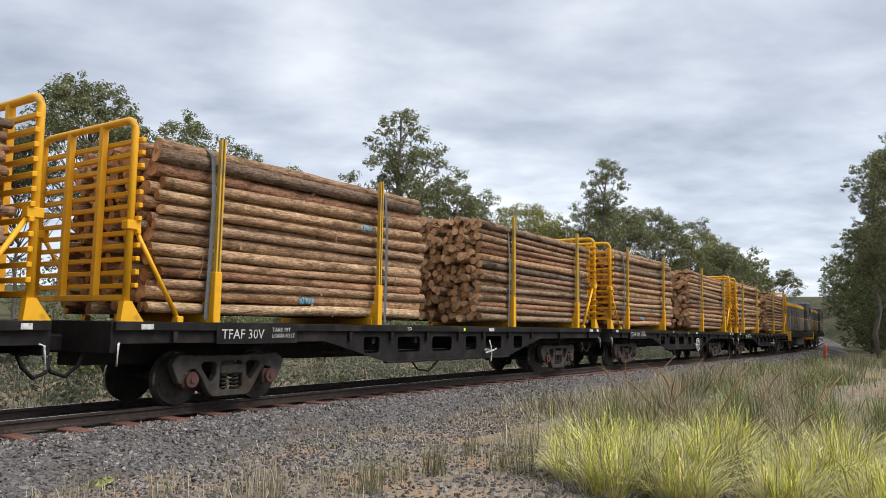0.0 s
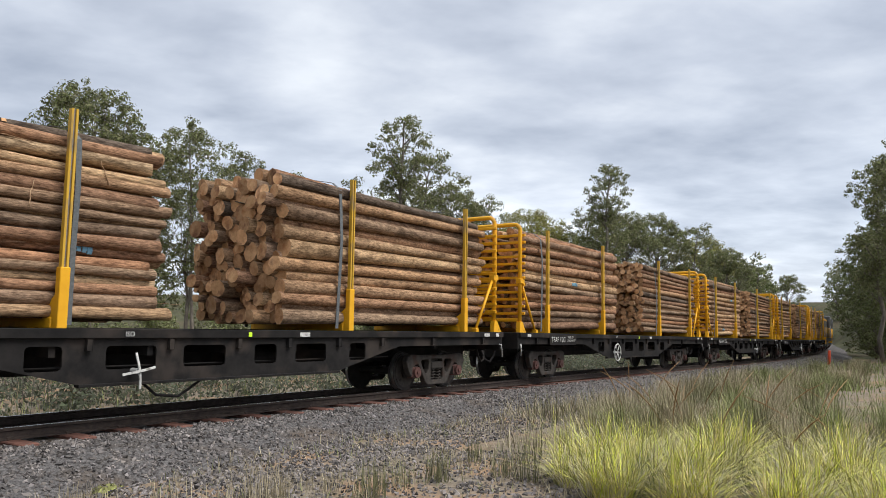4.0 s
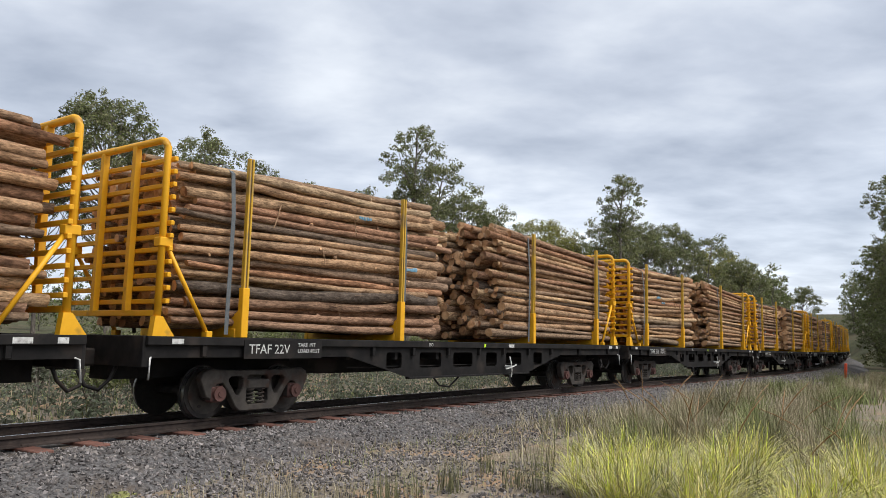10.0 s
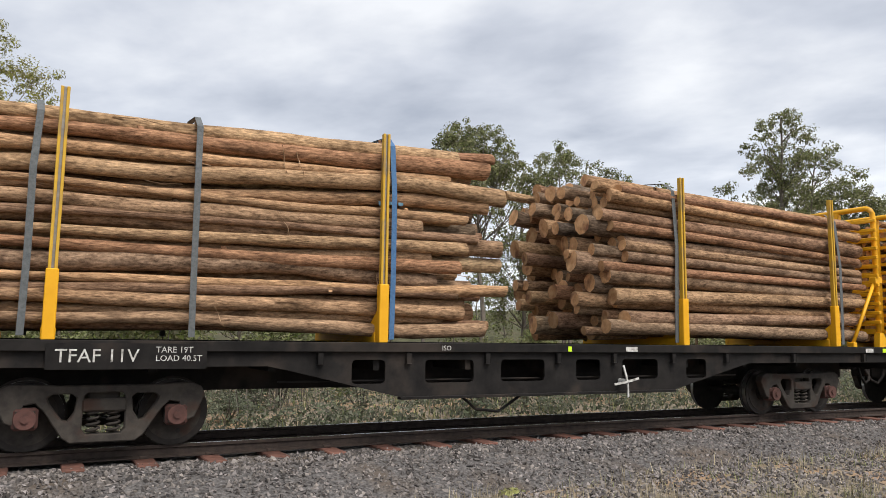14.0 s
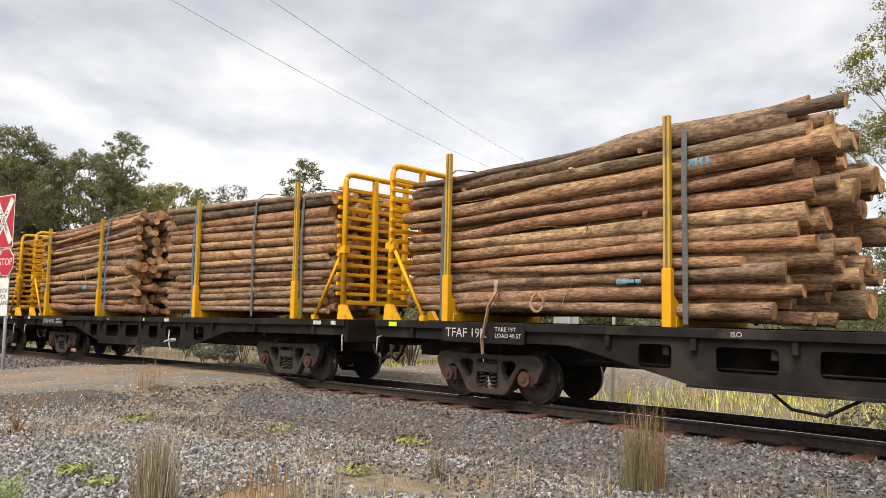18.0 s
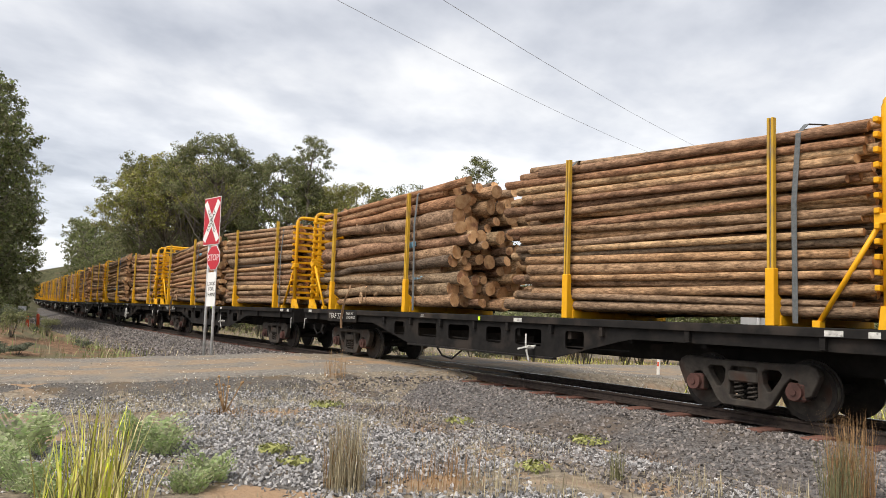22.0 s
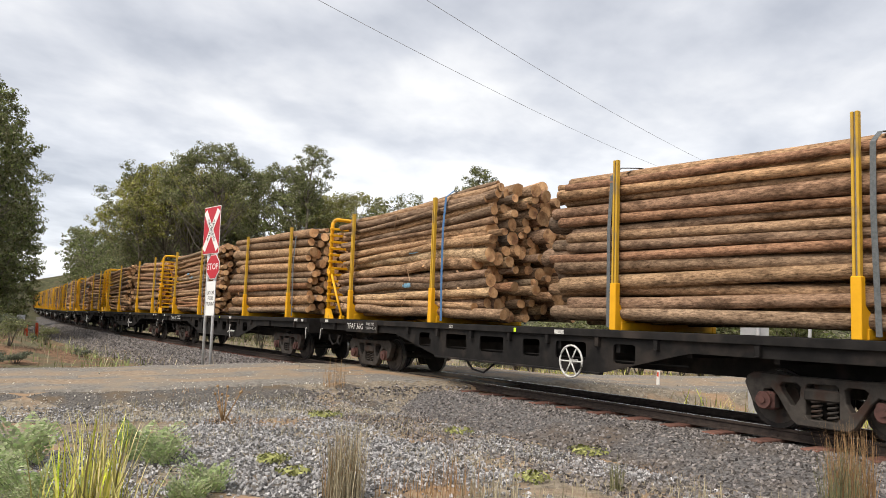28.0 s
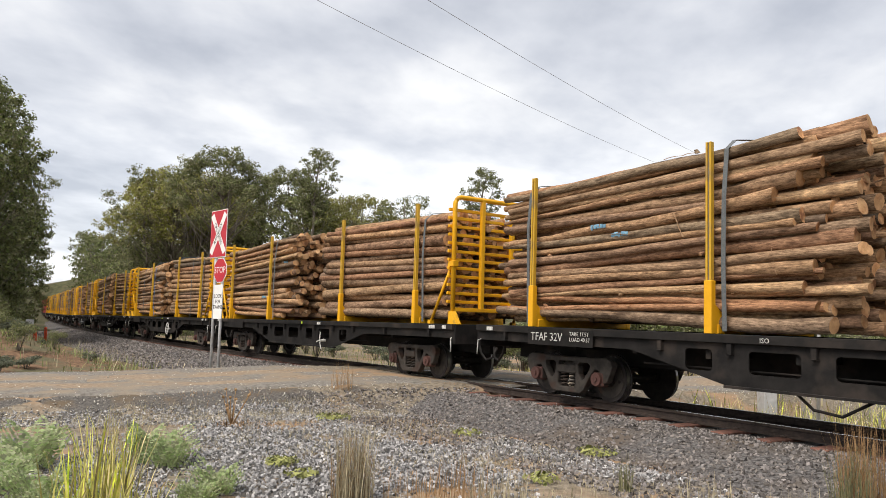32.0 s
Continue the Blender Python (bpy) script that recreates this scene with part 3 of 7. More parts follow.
def log_mesh(rnd, length, r0, r1, sides=12, rings=8, bend=0.03, rough=0.05):
    """A felled trunk along x: tapered, a little crooked, knobbly, flared at the butt, with sawn ends a little out of square."""
    verts, faces, idx = [], [], []
    ph, ph2, ph3 = rnd.uniform(0, 6.28), rnd.uniform(0, 6.28), rnd.uniform(0, 6.28)
    cuts = [(rnd.uniform(-0.12, 0.12), rnd.uniform(-0.12, 0.12)) for _ in range(2)]
    for i in range(rings):
        u = i / (rings - 1)
        cz = bend * (math.sin(u * 3.6 + ph) + 0.4 * math.sin(u * 9 + ph2) + 0.22 * math.sin(u * 19 + ph3))
        cy = 0.35 * bend * math.sin(u * 4.3 + ph2)
        swell = 1 + 0.035 * math.sin(u * 23 + ph) + 0.03 * math.sin(u * 41 + ph3) + 0.10 * max(0, 0.12 - u) / 0.12
        for k in range(sides):
            a = 2 * math.pi * k / sides
            rr = (r0 * (1 - u) + r1 * u) * swell * (1 + 0.05 * math.sin(2 * a + ph + u * 3) + rnd.uniform(-rough, rough))
            x = (u - 0.5) * length
            if i in (0, rings - 1):
                x += rr * (cuts[i > 0][0] * math.cos(a) + cuts[i > 0][1] * math.sin(a)) * 1.6
            else:
                x += rnd.uniform(-0.08, 0.08)
            verts.append((x, cy + math.cos(a) * rr, cz + math.sin(a) * rr))
    for i in range(rings - 1):
        for k in range(sides):
            faces.append((i * sides + k, (i + 1) * sides + k, (i + 1) * sides + (k + 1) % sides, i * sides + (k + 1) % sides))
            idx.append(0)
    faces.append(tuple(range(sides)))
    idx.append(1)
    faces.append(tuple((rings - 1) * sides + k for k in range(sides - 1, -1, -1)))
    idx.append(1)
    return verts, faces, idx


def log_set(count, seed, bend, taper):
    out = []
    for i in range(count):
        lr = random.Random(seed + i)
        t = lr.uniform(*taper)
        v, f, ix = log_mesh(lr, 1.0 * LOG_LENGTH, 0.1 * (2 - t), 0.1 * t, rings=13, bend=lr.uniform(*bend))
        # stubs of cut limbs
        for q in range(lr.choice((0, 1, 2, 3))):
            a, x0, rr, ln = lr.uniform(0, 6.28), lr.uniform(-2.4, 2.4), lr.uniform(0.018, 0.035), lr.uniform(0.115, 0.15)
            o = len(v)
            c, s_ = math.cos(a), math.sin(a)
            for d, w in ((0.05, 1.3), (ln, 0.8)):
                for p, q2 in ((-1, -1), (1, -1), (1, 1), (-1, 1)):
                    v.append((x0 + p * rr * w + (ln - 0.1) * 0.5 * (d > 0.1), c * d - s_ * q2 * rr * w, s_ * d + c * q2 * rr * w))
            f += [(o + k, o + (k + 1) % 4, o + 4 + (k + 1) % 4, o + 4 + k) for k in range(4)] + [(o + 4, o + 5, o + 6, o + 7)]
            ix += [0, 0, 0, 0, 1]
        me = mesh_from("log", v, f, [M["bark"], M["cut_wood"]], ix)
        me.polygons.foreach_set("use_smooth", [k == 0 for k in ix])
        out.append(me)
    return out


LOG_LENGTH = 5.9
STRAIGHT = log_set(18, 100, (0.008, 0.025), (0.84, 0.95))
CROOKED = log_set(36, 200, (0.015, 0.085), (0.72, 0.93))


def pile(rnd, height, sizes, crown):
    """Cross-section of a load: round logs dropped one by one between the posts, each into the lowest free hollow."""
    ys, zs, rs = np.zeros(0), np.zeros(0), np.zeros(0)
    misses = 0
    while misses < 14:
        lo, hi = sizes
        r = 0.5 * (rnd.uniform(lo, lo + 0.5 * (hi - lo)) if rnd.random() < 0.6 else rnd.uniform(lo + 0.4 * (hi - lo), hi))
        best = None
        w = 1.10 - r
        for k in range(26):
            y = -w if k == 0 else w if k == 1 else rnd.uniform(-w, w)
            dy = np.abs(ys - y)
            near = dy < rs + r
            z = max(r, float((zs[near] + np.sqrt((rs[near] + r) ** 2 - dy[near] ** 2)).max())) if near.any() else r
            if best is None or z < best[1]:
                best = (y, z)
        y, z = best
        if z + r > height + crown * math.cos(y * 1.35):
            misses += 1
            continue
        ys, zs, rs = np.append(ys, y), np.append(zs, z), np.append(rs, r)
    return list(zip(ys.tolist(), zs.tolist(), rs.tolist()))


def strap_loop(bm, x, w, h, z0, lean, rnd, crest):
    """A flat webbing band over the stack: up the near face, over the top, down the far face."""
    pts = []
    for y, z in ((-w, 0.02), (-w - 0.02, h * 0.35), (-w - 0.03, h * 0.7), (-w + 0.03, h - 0.14), (-w + 0.22, h + 0.01), (-0.5, h + 0.03 + 0.8 * crest), (0, h + 0.03 + crest), (0.5, h + 0.03 + 0.8 * crest), (w - 0.22, h + 0.01), (w - 0.03, h - 0.14), (w + 0.03, h * 0.6), (w, 0.02)):
        pts.append(Vector((x + lean * (z / h) + rnd.uniform(-0.012, 0.012), y, z0 + z)))
    rings = []
    for i, p in enumerate(pts):
        d = (pts[min(i + 1, len(pts) - 1)] - pts[max(i - 1, 0)]).normalized()
        o = Vector((0, -d.z, d.y)) * 0.006
        if o.dot(Vector((0, p.y, p.z - z0 - h / 2))) < 0:
            o = -o
        rings.append([bm.verts.new(q) for q in (p + Vector((-0.035, 0, 0)), p + Vector((0.035, 0, 0)), p + Vector((0.035, 0, 0)) + o, p + Vector((-0.035, 0, 0)) + o)])
    for r0, r1 in zip(rings, rings[1:]):
        for k in range(4):
            bm.faces.new((r0[k], r0[(k + 1) % 4], r1[(k + 1) % 4], r1[k]))
    bm.faces.new(rings[0])
    bm.faces.new(rings[-1][::-1])


def log_stack(seed, strap="grey", height=2.42, ragged=0.3, sizes=(0.13, 0.25), straps=(-2.42, 1.62), kinds=None, fan=1.0, crown=0.1, wild=1.0, slack=False):
    """A load of logs between two pairs of posts, butts to +x. The logs of its near face and top are parts; the core is joined."""
    rnd = random.Random(seed)
    top = tagged(new("log_stack"), "", "log stack")
    core_v, core_f, core_i = [], [], []
    logs = pile(rnd, height - 0.12, sizes, crown)
    ceiling_z = max(z + r for y, z, r in logs)
    face = []
    for y, z, r in logs:
        hid = 0
        for q in np.linspace(-0.9, 0.9, 9):
            zz = z + q * r
            hid += any(y2 < y - 0.3 * r and abs(z2 - zz) < r2 * 0.96 for y2, z2, r2 in logs)
        lid = sum(any(z2 > z + 0.3 * r and abs(y2 - y - q * r) < r2 * 0.9 for y2, z2, r2 in logs) for q in (-0.8, -0.4, 0, 0.4, 0.8))
        outer = hid <= 5 or (lid <= 2 and y < 0.5)
        z += 0.13
        start = -3.22 + rnd.gauss(0, 0.07 + 0.12 * ragged)
        end = 2.92 + max(-0.8, min(0.5, rnd.gauss(-0.04, ragged)))
        length = end - start
        lift = -fan * z / height + rnd.gauss(0, 0.55) * wild
        yaw = rnd.gauss(0, 0.16) * wild
        back = 180 if rnd.random() < 0.88 else 0
        m = pose((start + end) / 2, y + (0.03 if y < -0.9 else 0), z) @ pose(0, 0, 0, 0, lift, yaw)
        if outer:
            ob = share("log", rnd.choice(kinds), top)
            ob.matrix_basis = m @ pose(0, 0, 0, rnd.uniform(-22, 22) + rnd.choice((0, 180)), 0, back) @ Matrix.Diagonal((length / LOG_LENGTH, r / 0.1, r / 0.1, 1))
            if y < -0.8 and r > 0.075:
                face.append((m, r))
        else:
            v, f, ix = log_mesh(rnd, length, r * 1.12, r * 0.9, sides=9, rings=4, bend=0.015)
            m = m @ pose(0, 0, 0, rnd.uniform(0, 360), 0, back)
            o = len(core_v)
            core_v.extend([(m @ Vector(p))[:] for p in v])
            core_f.extend([tuple(o + k for k in q) for q in f])
            core_i.extend(ix)
    me = mesh_from("log_core", core_v, core_f, [M["bark_inner"], M["cut_wood_inner"]], core_i)
    me.polygons.foreach_set("use_smooth", [k == 0 for k in core_i])
    core = share("log_core", me, top)
    core["kind"] = "stuff"
    z = ceiling_z + 0.13
    edge_z = max(q + r for y, q, r in logs if y < -0.7) + 0.13
    for k, x in enumerate(straps):
        colour = strap if k == len(straps) - 1 else "grey"
        bm = bmesh.new()
        strap_loop(bm, x, 1.13, edge_z + x * math.tan(radians(fan)), 0.02, rnd.uniform(-0.05, 0.05), rnd, z - edge_z)
        part("strap", bm, M["strap_" + colour], top, "flat %s webbing strap" % colour)
    # thin poles and broken limbs that stick out of the load
    for k in range(2):
        bm = bmesh.new()
        o = Vector((rnd.uniform(1.8, 2.7), rnd.uniform(-0.9, 0.3), rnd.uniform(0.6, 1.0) * z))
        p = [o]
        for q in range(4):
            p.append(p[-1] + Vector((rnd.uniform(0.16, 0.28), rnd.uniform(-0.03, 0.03), rnd.uniform(-0.02, 0.10))))
        tube(bm, p, [0.03, 0.026, 0.02, 0.014, 0.007], 6)
        part("broken_limb", bm, M["bark"], top)
    # torn strips of bark, some lying along a log, some hanging
    for k in range(14):
        bm = bmesh.new()
        m, r = rnd.choice(face)
        hang = rnd.random() < 0.4
        a = rnd.uniform(-0.4, 0.9)
        p = [m @ Vector((rnd.uniform(-2.7, 2.7), -math.cos(a) * r * 1.1, math.sin(a) * r * 1.1))]
        dx = rnd.choice((-1, 1)) * (rnd.uniform(0.0, 0.03) if hang else rnd.uniform(0.05, 0.15))
        for q in range(6):
            p.append(p[-1] + Vector((dx + rnd.uniform(-0.02, 0.02), -rnd.uniform(0, 0.014), (-rnd.uniform(0.03, 0.08) if hang else rnd.uniform(-0.025, 0.018)))))
        tube(bm, p, 0.02, flat=(rnd.uniform(0.008, 0.02), 0.005))
        part("bark_strip", bm, M["bark_strip"], top)
    if slack:
        bm = bmesh.new()
        p = [Vector((-1.30, -1.16, 0.62)), Vector((-1.24, -1.24, 0.45)), Vector((-1.33, -1.30, 0.22)), Vector((-1.36, -1.32, 0.0)), Vector((-1.42, -1.325, -0.24)), Vector((-1.40, -1.32, -0.46))]
        tube(bm, p, 0.02, flat=(0.055, 0.014))
        part("bark_strip", bm, M["bark_strip"], top, "long torn bark strip hanging over the deck edge")
        bm = bmesh.new()
        tube(bm, [Vector((-0.45 + 0.13 * math.cos(a), -1.22 - 0.02 * a, 0.30 + 0.13 * math.sin(a))) for a in np.linspace(2.0, 7.4, 14)], 0.02, flat=(0.03, 0.03))
        part("bark_curl", bm, M["bark_strip"], top, "curled pale strip of bark")
    # a sprayed mark that follows the round of a log
    for k in range(2):
        m, r = face[rnd.randrange(min(9, len(face)))]
        bm = bmesh.new()
        x0 = rnd.uniform(-0.6, 2.2)
        for q in range(5):
            xa, xb = x0 + q * 0.07, x0 + q * 0.07 + rnd.uniform(0.04, 0.075)
            a0, a1 = rnd.uniform(-0.55, -0.25), rnd.uniform(0.15, 0.55)
            steps = [a0 + (a1 - a0) * j / 4 for j in range(5)]
            rows = [[bm.verts.new(m @ Vector((x + rnd.uniform(-0.008, 0.008), -math.cos(a) * r * s_, math.sin(a) * r * s_))) for x in (xa, xb)] for s_ in (1.0, 1.13) for a in steps]
            for j in range(4):
                bm.faces.new((rows[5 + j][0], rows[5 + j][1], rows[6 + j][1], rows[6 + j][0]))
                bm.faces.new((rows[j][0], rows[j + 1][0], rows[j + 6][0], rows[j + 5][0]))
                bm.faces.new((rows[j][1], rows[j + 5][1], rows[j + 6][1], rows[j + 1][1]))
            bm.faces.new((rows[4][0], rows[4][1], rows[9][1], rows[9][0]))
            bm.faces.new((rows[0][0], rows[5][0], rows[5][1], rows[0][1]))
        part("paint_mark", bm, M["blue_mark"], top, "blue sprayed mark")
    return top


def rail_gate(parent, x, face):
    """A yellow end gate: bent frame, uprights, slats that stick out at the sides, feet and stays. face: +1 when the load lies ahead of it."""
    g = new("end_gate")
    g.parent = parent
    g.matrix_basis = pose(x, 0, DECK)
    w, h, r = 1.12, 2.64, 0.16
    bm = bmesh.new()
    pts = [(0, -w, 0.02), (0, -w, h - r)]
    for k in range(1, 6):
        a = math.pi / 2 * k / 5
        pts.append((0, -w + r - r * math.cos(a), h - r + r * math.sin(a)))
    pts += [(0, -p[1], p[2]) for p in pts[::-1]]
    tube(bm, pts, 0.05, 10)
    part("gate_frame", bm, M["yellow"], g)
    for y in (-0.40, 0.40):
        bm = bmesh.new()
        box(bm, -0.045, 0.045, y - 0.045, y + 0.045, 0.30, h - 0.02, 0.006)
        part("upright", bm, M["yellow"], g)
    bm = bmesh.new()
    box(bm, -0.04, 0.04, -w + 0.03, w - 0.03, 0.26, 0.34, 0.006)
    part("bottom_rail", bm, M["yellow"], g)
    bm = bmesh.new()
    box(bm, -0.03, 0.03, -w - 0.10, w + 0.10, -0.032, 0.032, 0.008)
    slat = part("slat", bm, M["yellow"], g)
    slat.matrix_basis = pose(0.075 * face, 0, 0.46)
    for k in range(1, 12):
        share("slat", slat.data, g, pose(0.075 * face, 0, 0.46 + k * 0.174))
    for y in (-w, w):
        bm = bmesh.new()
        prism(bm, [(-0.24 * face, 0.0), (-0.20 * face, 0.05), (-0.05 * face, 0.26), (0.06 * face, 0.26), (0.09 * face, 0.0)] if face < 0 else [(0.24, 0.0), (-0.09, 0.0), (-0.06, 0.26), (0.05, 0.26), (0.20, 0.05)], y - 0.055, y + 0.055)
        part("foot", bm, M["yellow"], g)
        bm = bmesh.new()
        tube(bm, [(0.06 * face, y, 1.22), (0.80 * face, y, 0.04)], 0.032, 8)
        box(bm, 0.02 * face - 0.10, 0.02 * face + 0.10, y - 0.07, y + 0.07, 1.18, 1.30, 0.01)
        box(bm, 0.80 * face - 0.05, 0.80 * face + 0.05, y - 0.06, y + 0.06, -0.09, 0.08, 0.008)
        part("stay", bm, M["yellow"], g)
    return g


def stanchion_meshes():
    bm = bmesh.new()   # sleeve with gusset
    box(bm, -0.062, 0.062, -0.05, 0.05, 0.0, 0.72, 0.008)
    s = bmesh.new()
    prism(s, [(0.045, 0.0), (0.045, 0.40), (0.42, 0.12), (0.46, 0.0)], -0.055, 0.055)
    bmesh.ops.rotate(s, cent=(0, 0, 0), matrix=Matrix.Rotation(radians(90), 3, "Z"), verts=s.verts[:])
    tmp = bpy.data.meshes.new("gusset")
    s.to_mesh(tmp)
    bm.from_mesh(tmp)
    s.free()
    lower = part("sleeve", bm, M["yellow"])
    bm = bmesh.new()
    box(bm, -0.045, -0.014, -0.035, 0.035, 0.70, 2.64, 0.004)
    box(bm, 0.014, 0.045, -0.035, 0.035, 0.70, 2.64, 0.004)
    box(bm, -0.014, 0.014, -0.012, 0.012, 0.70, 2.64, 0.0, mat_index=1)
    upper = part("post", bm, [M["post"], M["galv"]])
    out = lower.data, upper.data
    bpy.data.objects.remove(lower)
    bpy.data.objects.remove(upper)
    return out


SLEEVE, POST = stanchion_meshes()


def side_outline():
    a, b, c = HALF - 0.42, 3.72, 2.25
    return [(-a, 0.0), (a, 0.0), (a, -0.26), (b + 0.25, -0.26), (b, -0.31), (c, -0.66), (-c, -0.66), (-b, -0.31), (-b - 0.25, -0.26), (-a, -0.26)]


def hole(x0, x1, z0, z1, r=0.05):
    out = []
    for cx, cz, a0 in ((x1 - r, z1 - r, 0), (x0 + r, z1 - r, 90), (x0 + r, z0 + r, 180), (x1 - r, z0 + r, 270)):
        for k in range(3):
            a = radians(a0 + 45 * k)
            out.append((cx + r * math.cos(a), cz + r * math.sin(a)))
    return out


HOLES = [(-2.94, -2.50), (-1.95, -1.24), (-0.82, -0.11), (0.43, 0.87), (1.27, 1.97), (2.55, 2.98)]


def build_bogie(name="bogie"):
    top = new(name)
    wb = 0.74
    for y in (-0.84, 0.84):
        bm = bmesh.new()
        sgn = -1 if y < 0 else 1
        prism(bm, [(-1.0, 0.48), (-1.04, 0.58), (-1.0, 0.67), (-0.90, 0.72), (-0.45, 0.70), (0.45, 0.70), (0.90, 0.72), (1.0, 0.67), (1.04, 0.58), (1.0, 0.48), (0.93, 0.33), (0.86, 0.30), (0.80, 0.34), (0.76, 0.50), (0.66, 0.52), (0.58, 0.44), (0.40, 0.16), (0.32, 0.10), (-0.32, 0.10), (-0.40, 0.16), (-0.58, 0.44), (-0.66, 0.52), (-0.76, 0.50), (-0.80, 0.34), (-0.86, 0.30), (-0.93, 0.33)], y - 0.065, y + 0.065,
              holes=[[(-0.55, 0.57), (-0.50, 0.61), (-0.32, 0.61), (-0.27, 0.57), (-0.29, 0.42), (-0.35, 0.33), (-0.40, 0.34), (-0.52, 0.50)], [(0.27, 0.57), (0.32, 0.61), (0.50, 0.61), (0.55, 0.57), (0.52, 0.50), (0.40, 0.34), (0.35, 0.33), (0.29, 0.42)], [(-0.20, 0.59), (-0.17, 0.62), (0.17, 0.62), (0.20, 0.59), (0.21, 0.24), (0.17, 0.19), (-0.17, 0.19), (-0.21, 0.24)]])
        bmesh.ops.bevel(bm, geom=[e for e in bm.edges if e.calc_face_angle(0) > 1.2], offset=0.012, segments=1, affect="EDGES")
        part("side_frame", bm, M["bogie"], top)
        for x in (-0.10, 0.10):
            bm = bmesh.new()
            tube(bm, [(x + 0.062 * math.cos(q * 1.05), y + 0.062 * math.sin(q * 1.05), 0.19 + q * 0.0098) for q in range(25)], 0.016, 4)
            part("spring", bm, M["bogie"], top)
        bm = bmesh.new()
        box(bm, -0.22, 0.22, y - 0.09, y + 0.09, 0.42, 0.56, 0.02)
        part("bolster_end", bm, M["bogie"], top)
        for x in (-wb, wb):
            bm = bmesh.new()
            box(bm, x - 0.12, x + 0.12, y - 0.085, y + 0.085, 0.25, 0.48, 0.03, mat_index=1)
            disc(bm, (x, y + sgn * 0.10, 0.37), (0, sgn, 0), 0.105, 0.06, 16)
            disc(bm, (x, y + sgn * 0.135, 0.37), (0, sgn, 0), 0.04, 0.03, 10)
            part("axle_box", bm, [M["cap_red"], M["bogie"]], top, "dull red axle-box cover")
    bm = bmesh.new()
    box(bm, -0.16, 0.16, -0.8, 0.8, 0.44, 0.66, 0.02)
    part("bolster", bm, M["bogie"], top)
    return top


def wheelset_mesh():
    bm = bmesh.new()
    disc(bm, (0, 0, 0), (0, 1, 0), 0.07, 1.75, 12)
    for y in (-0.585, 0.585):
        sg = 1 if y > 0 else -1
        disc(bm, (0, y, 0), (0, 1, 0), 0.372, 0.10, 28, 0)
        disc(bm, (0, y, 0), (0, 1, 0), 0.3725, 0.075, 28, 1)
        disc(bm, (0, y - sg * 0.055, 0), (0, 1, 0), 0.40, 0.025, 28, 0)
        disc(bm, (0, y + sg * 0.052, 0), (0, 1, 0), 0.31, 0.012, 24, 2)
        disc(bm, (0, y + sg * 0.065, 0), (0, 1, 0), 0.13, 0.05, 20, 0)
        for k in range(3):
            a = k * 2.1
            disc(bm, (0.22 * math.cos(a), y + sg * 0.058, 0.22 * math.sin(a)), (0, 1, 0), 0.028, 0.014, 8, 0)
    return part("wheelset", bm, [M["wheel"], M["tread"], M["bogie"]])


WHEELS = wheelset_mesh()
WHEEL_MESH = WHEELS.data
bpy.data.objects.remove(WHEELS)


def letters(parent, text, x, z, size, y=-1.274, label=""):
    return share("lettering", TEXTS[text, size, "LEFT"], parent, pose(x, y, z, 90, 0, 0), label or "worn white stencilled lettering")


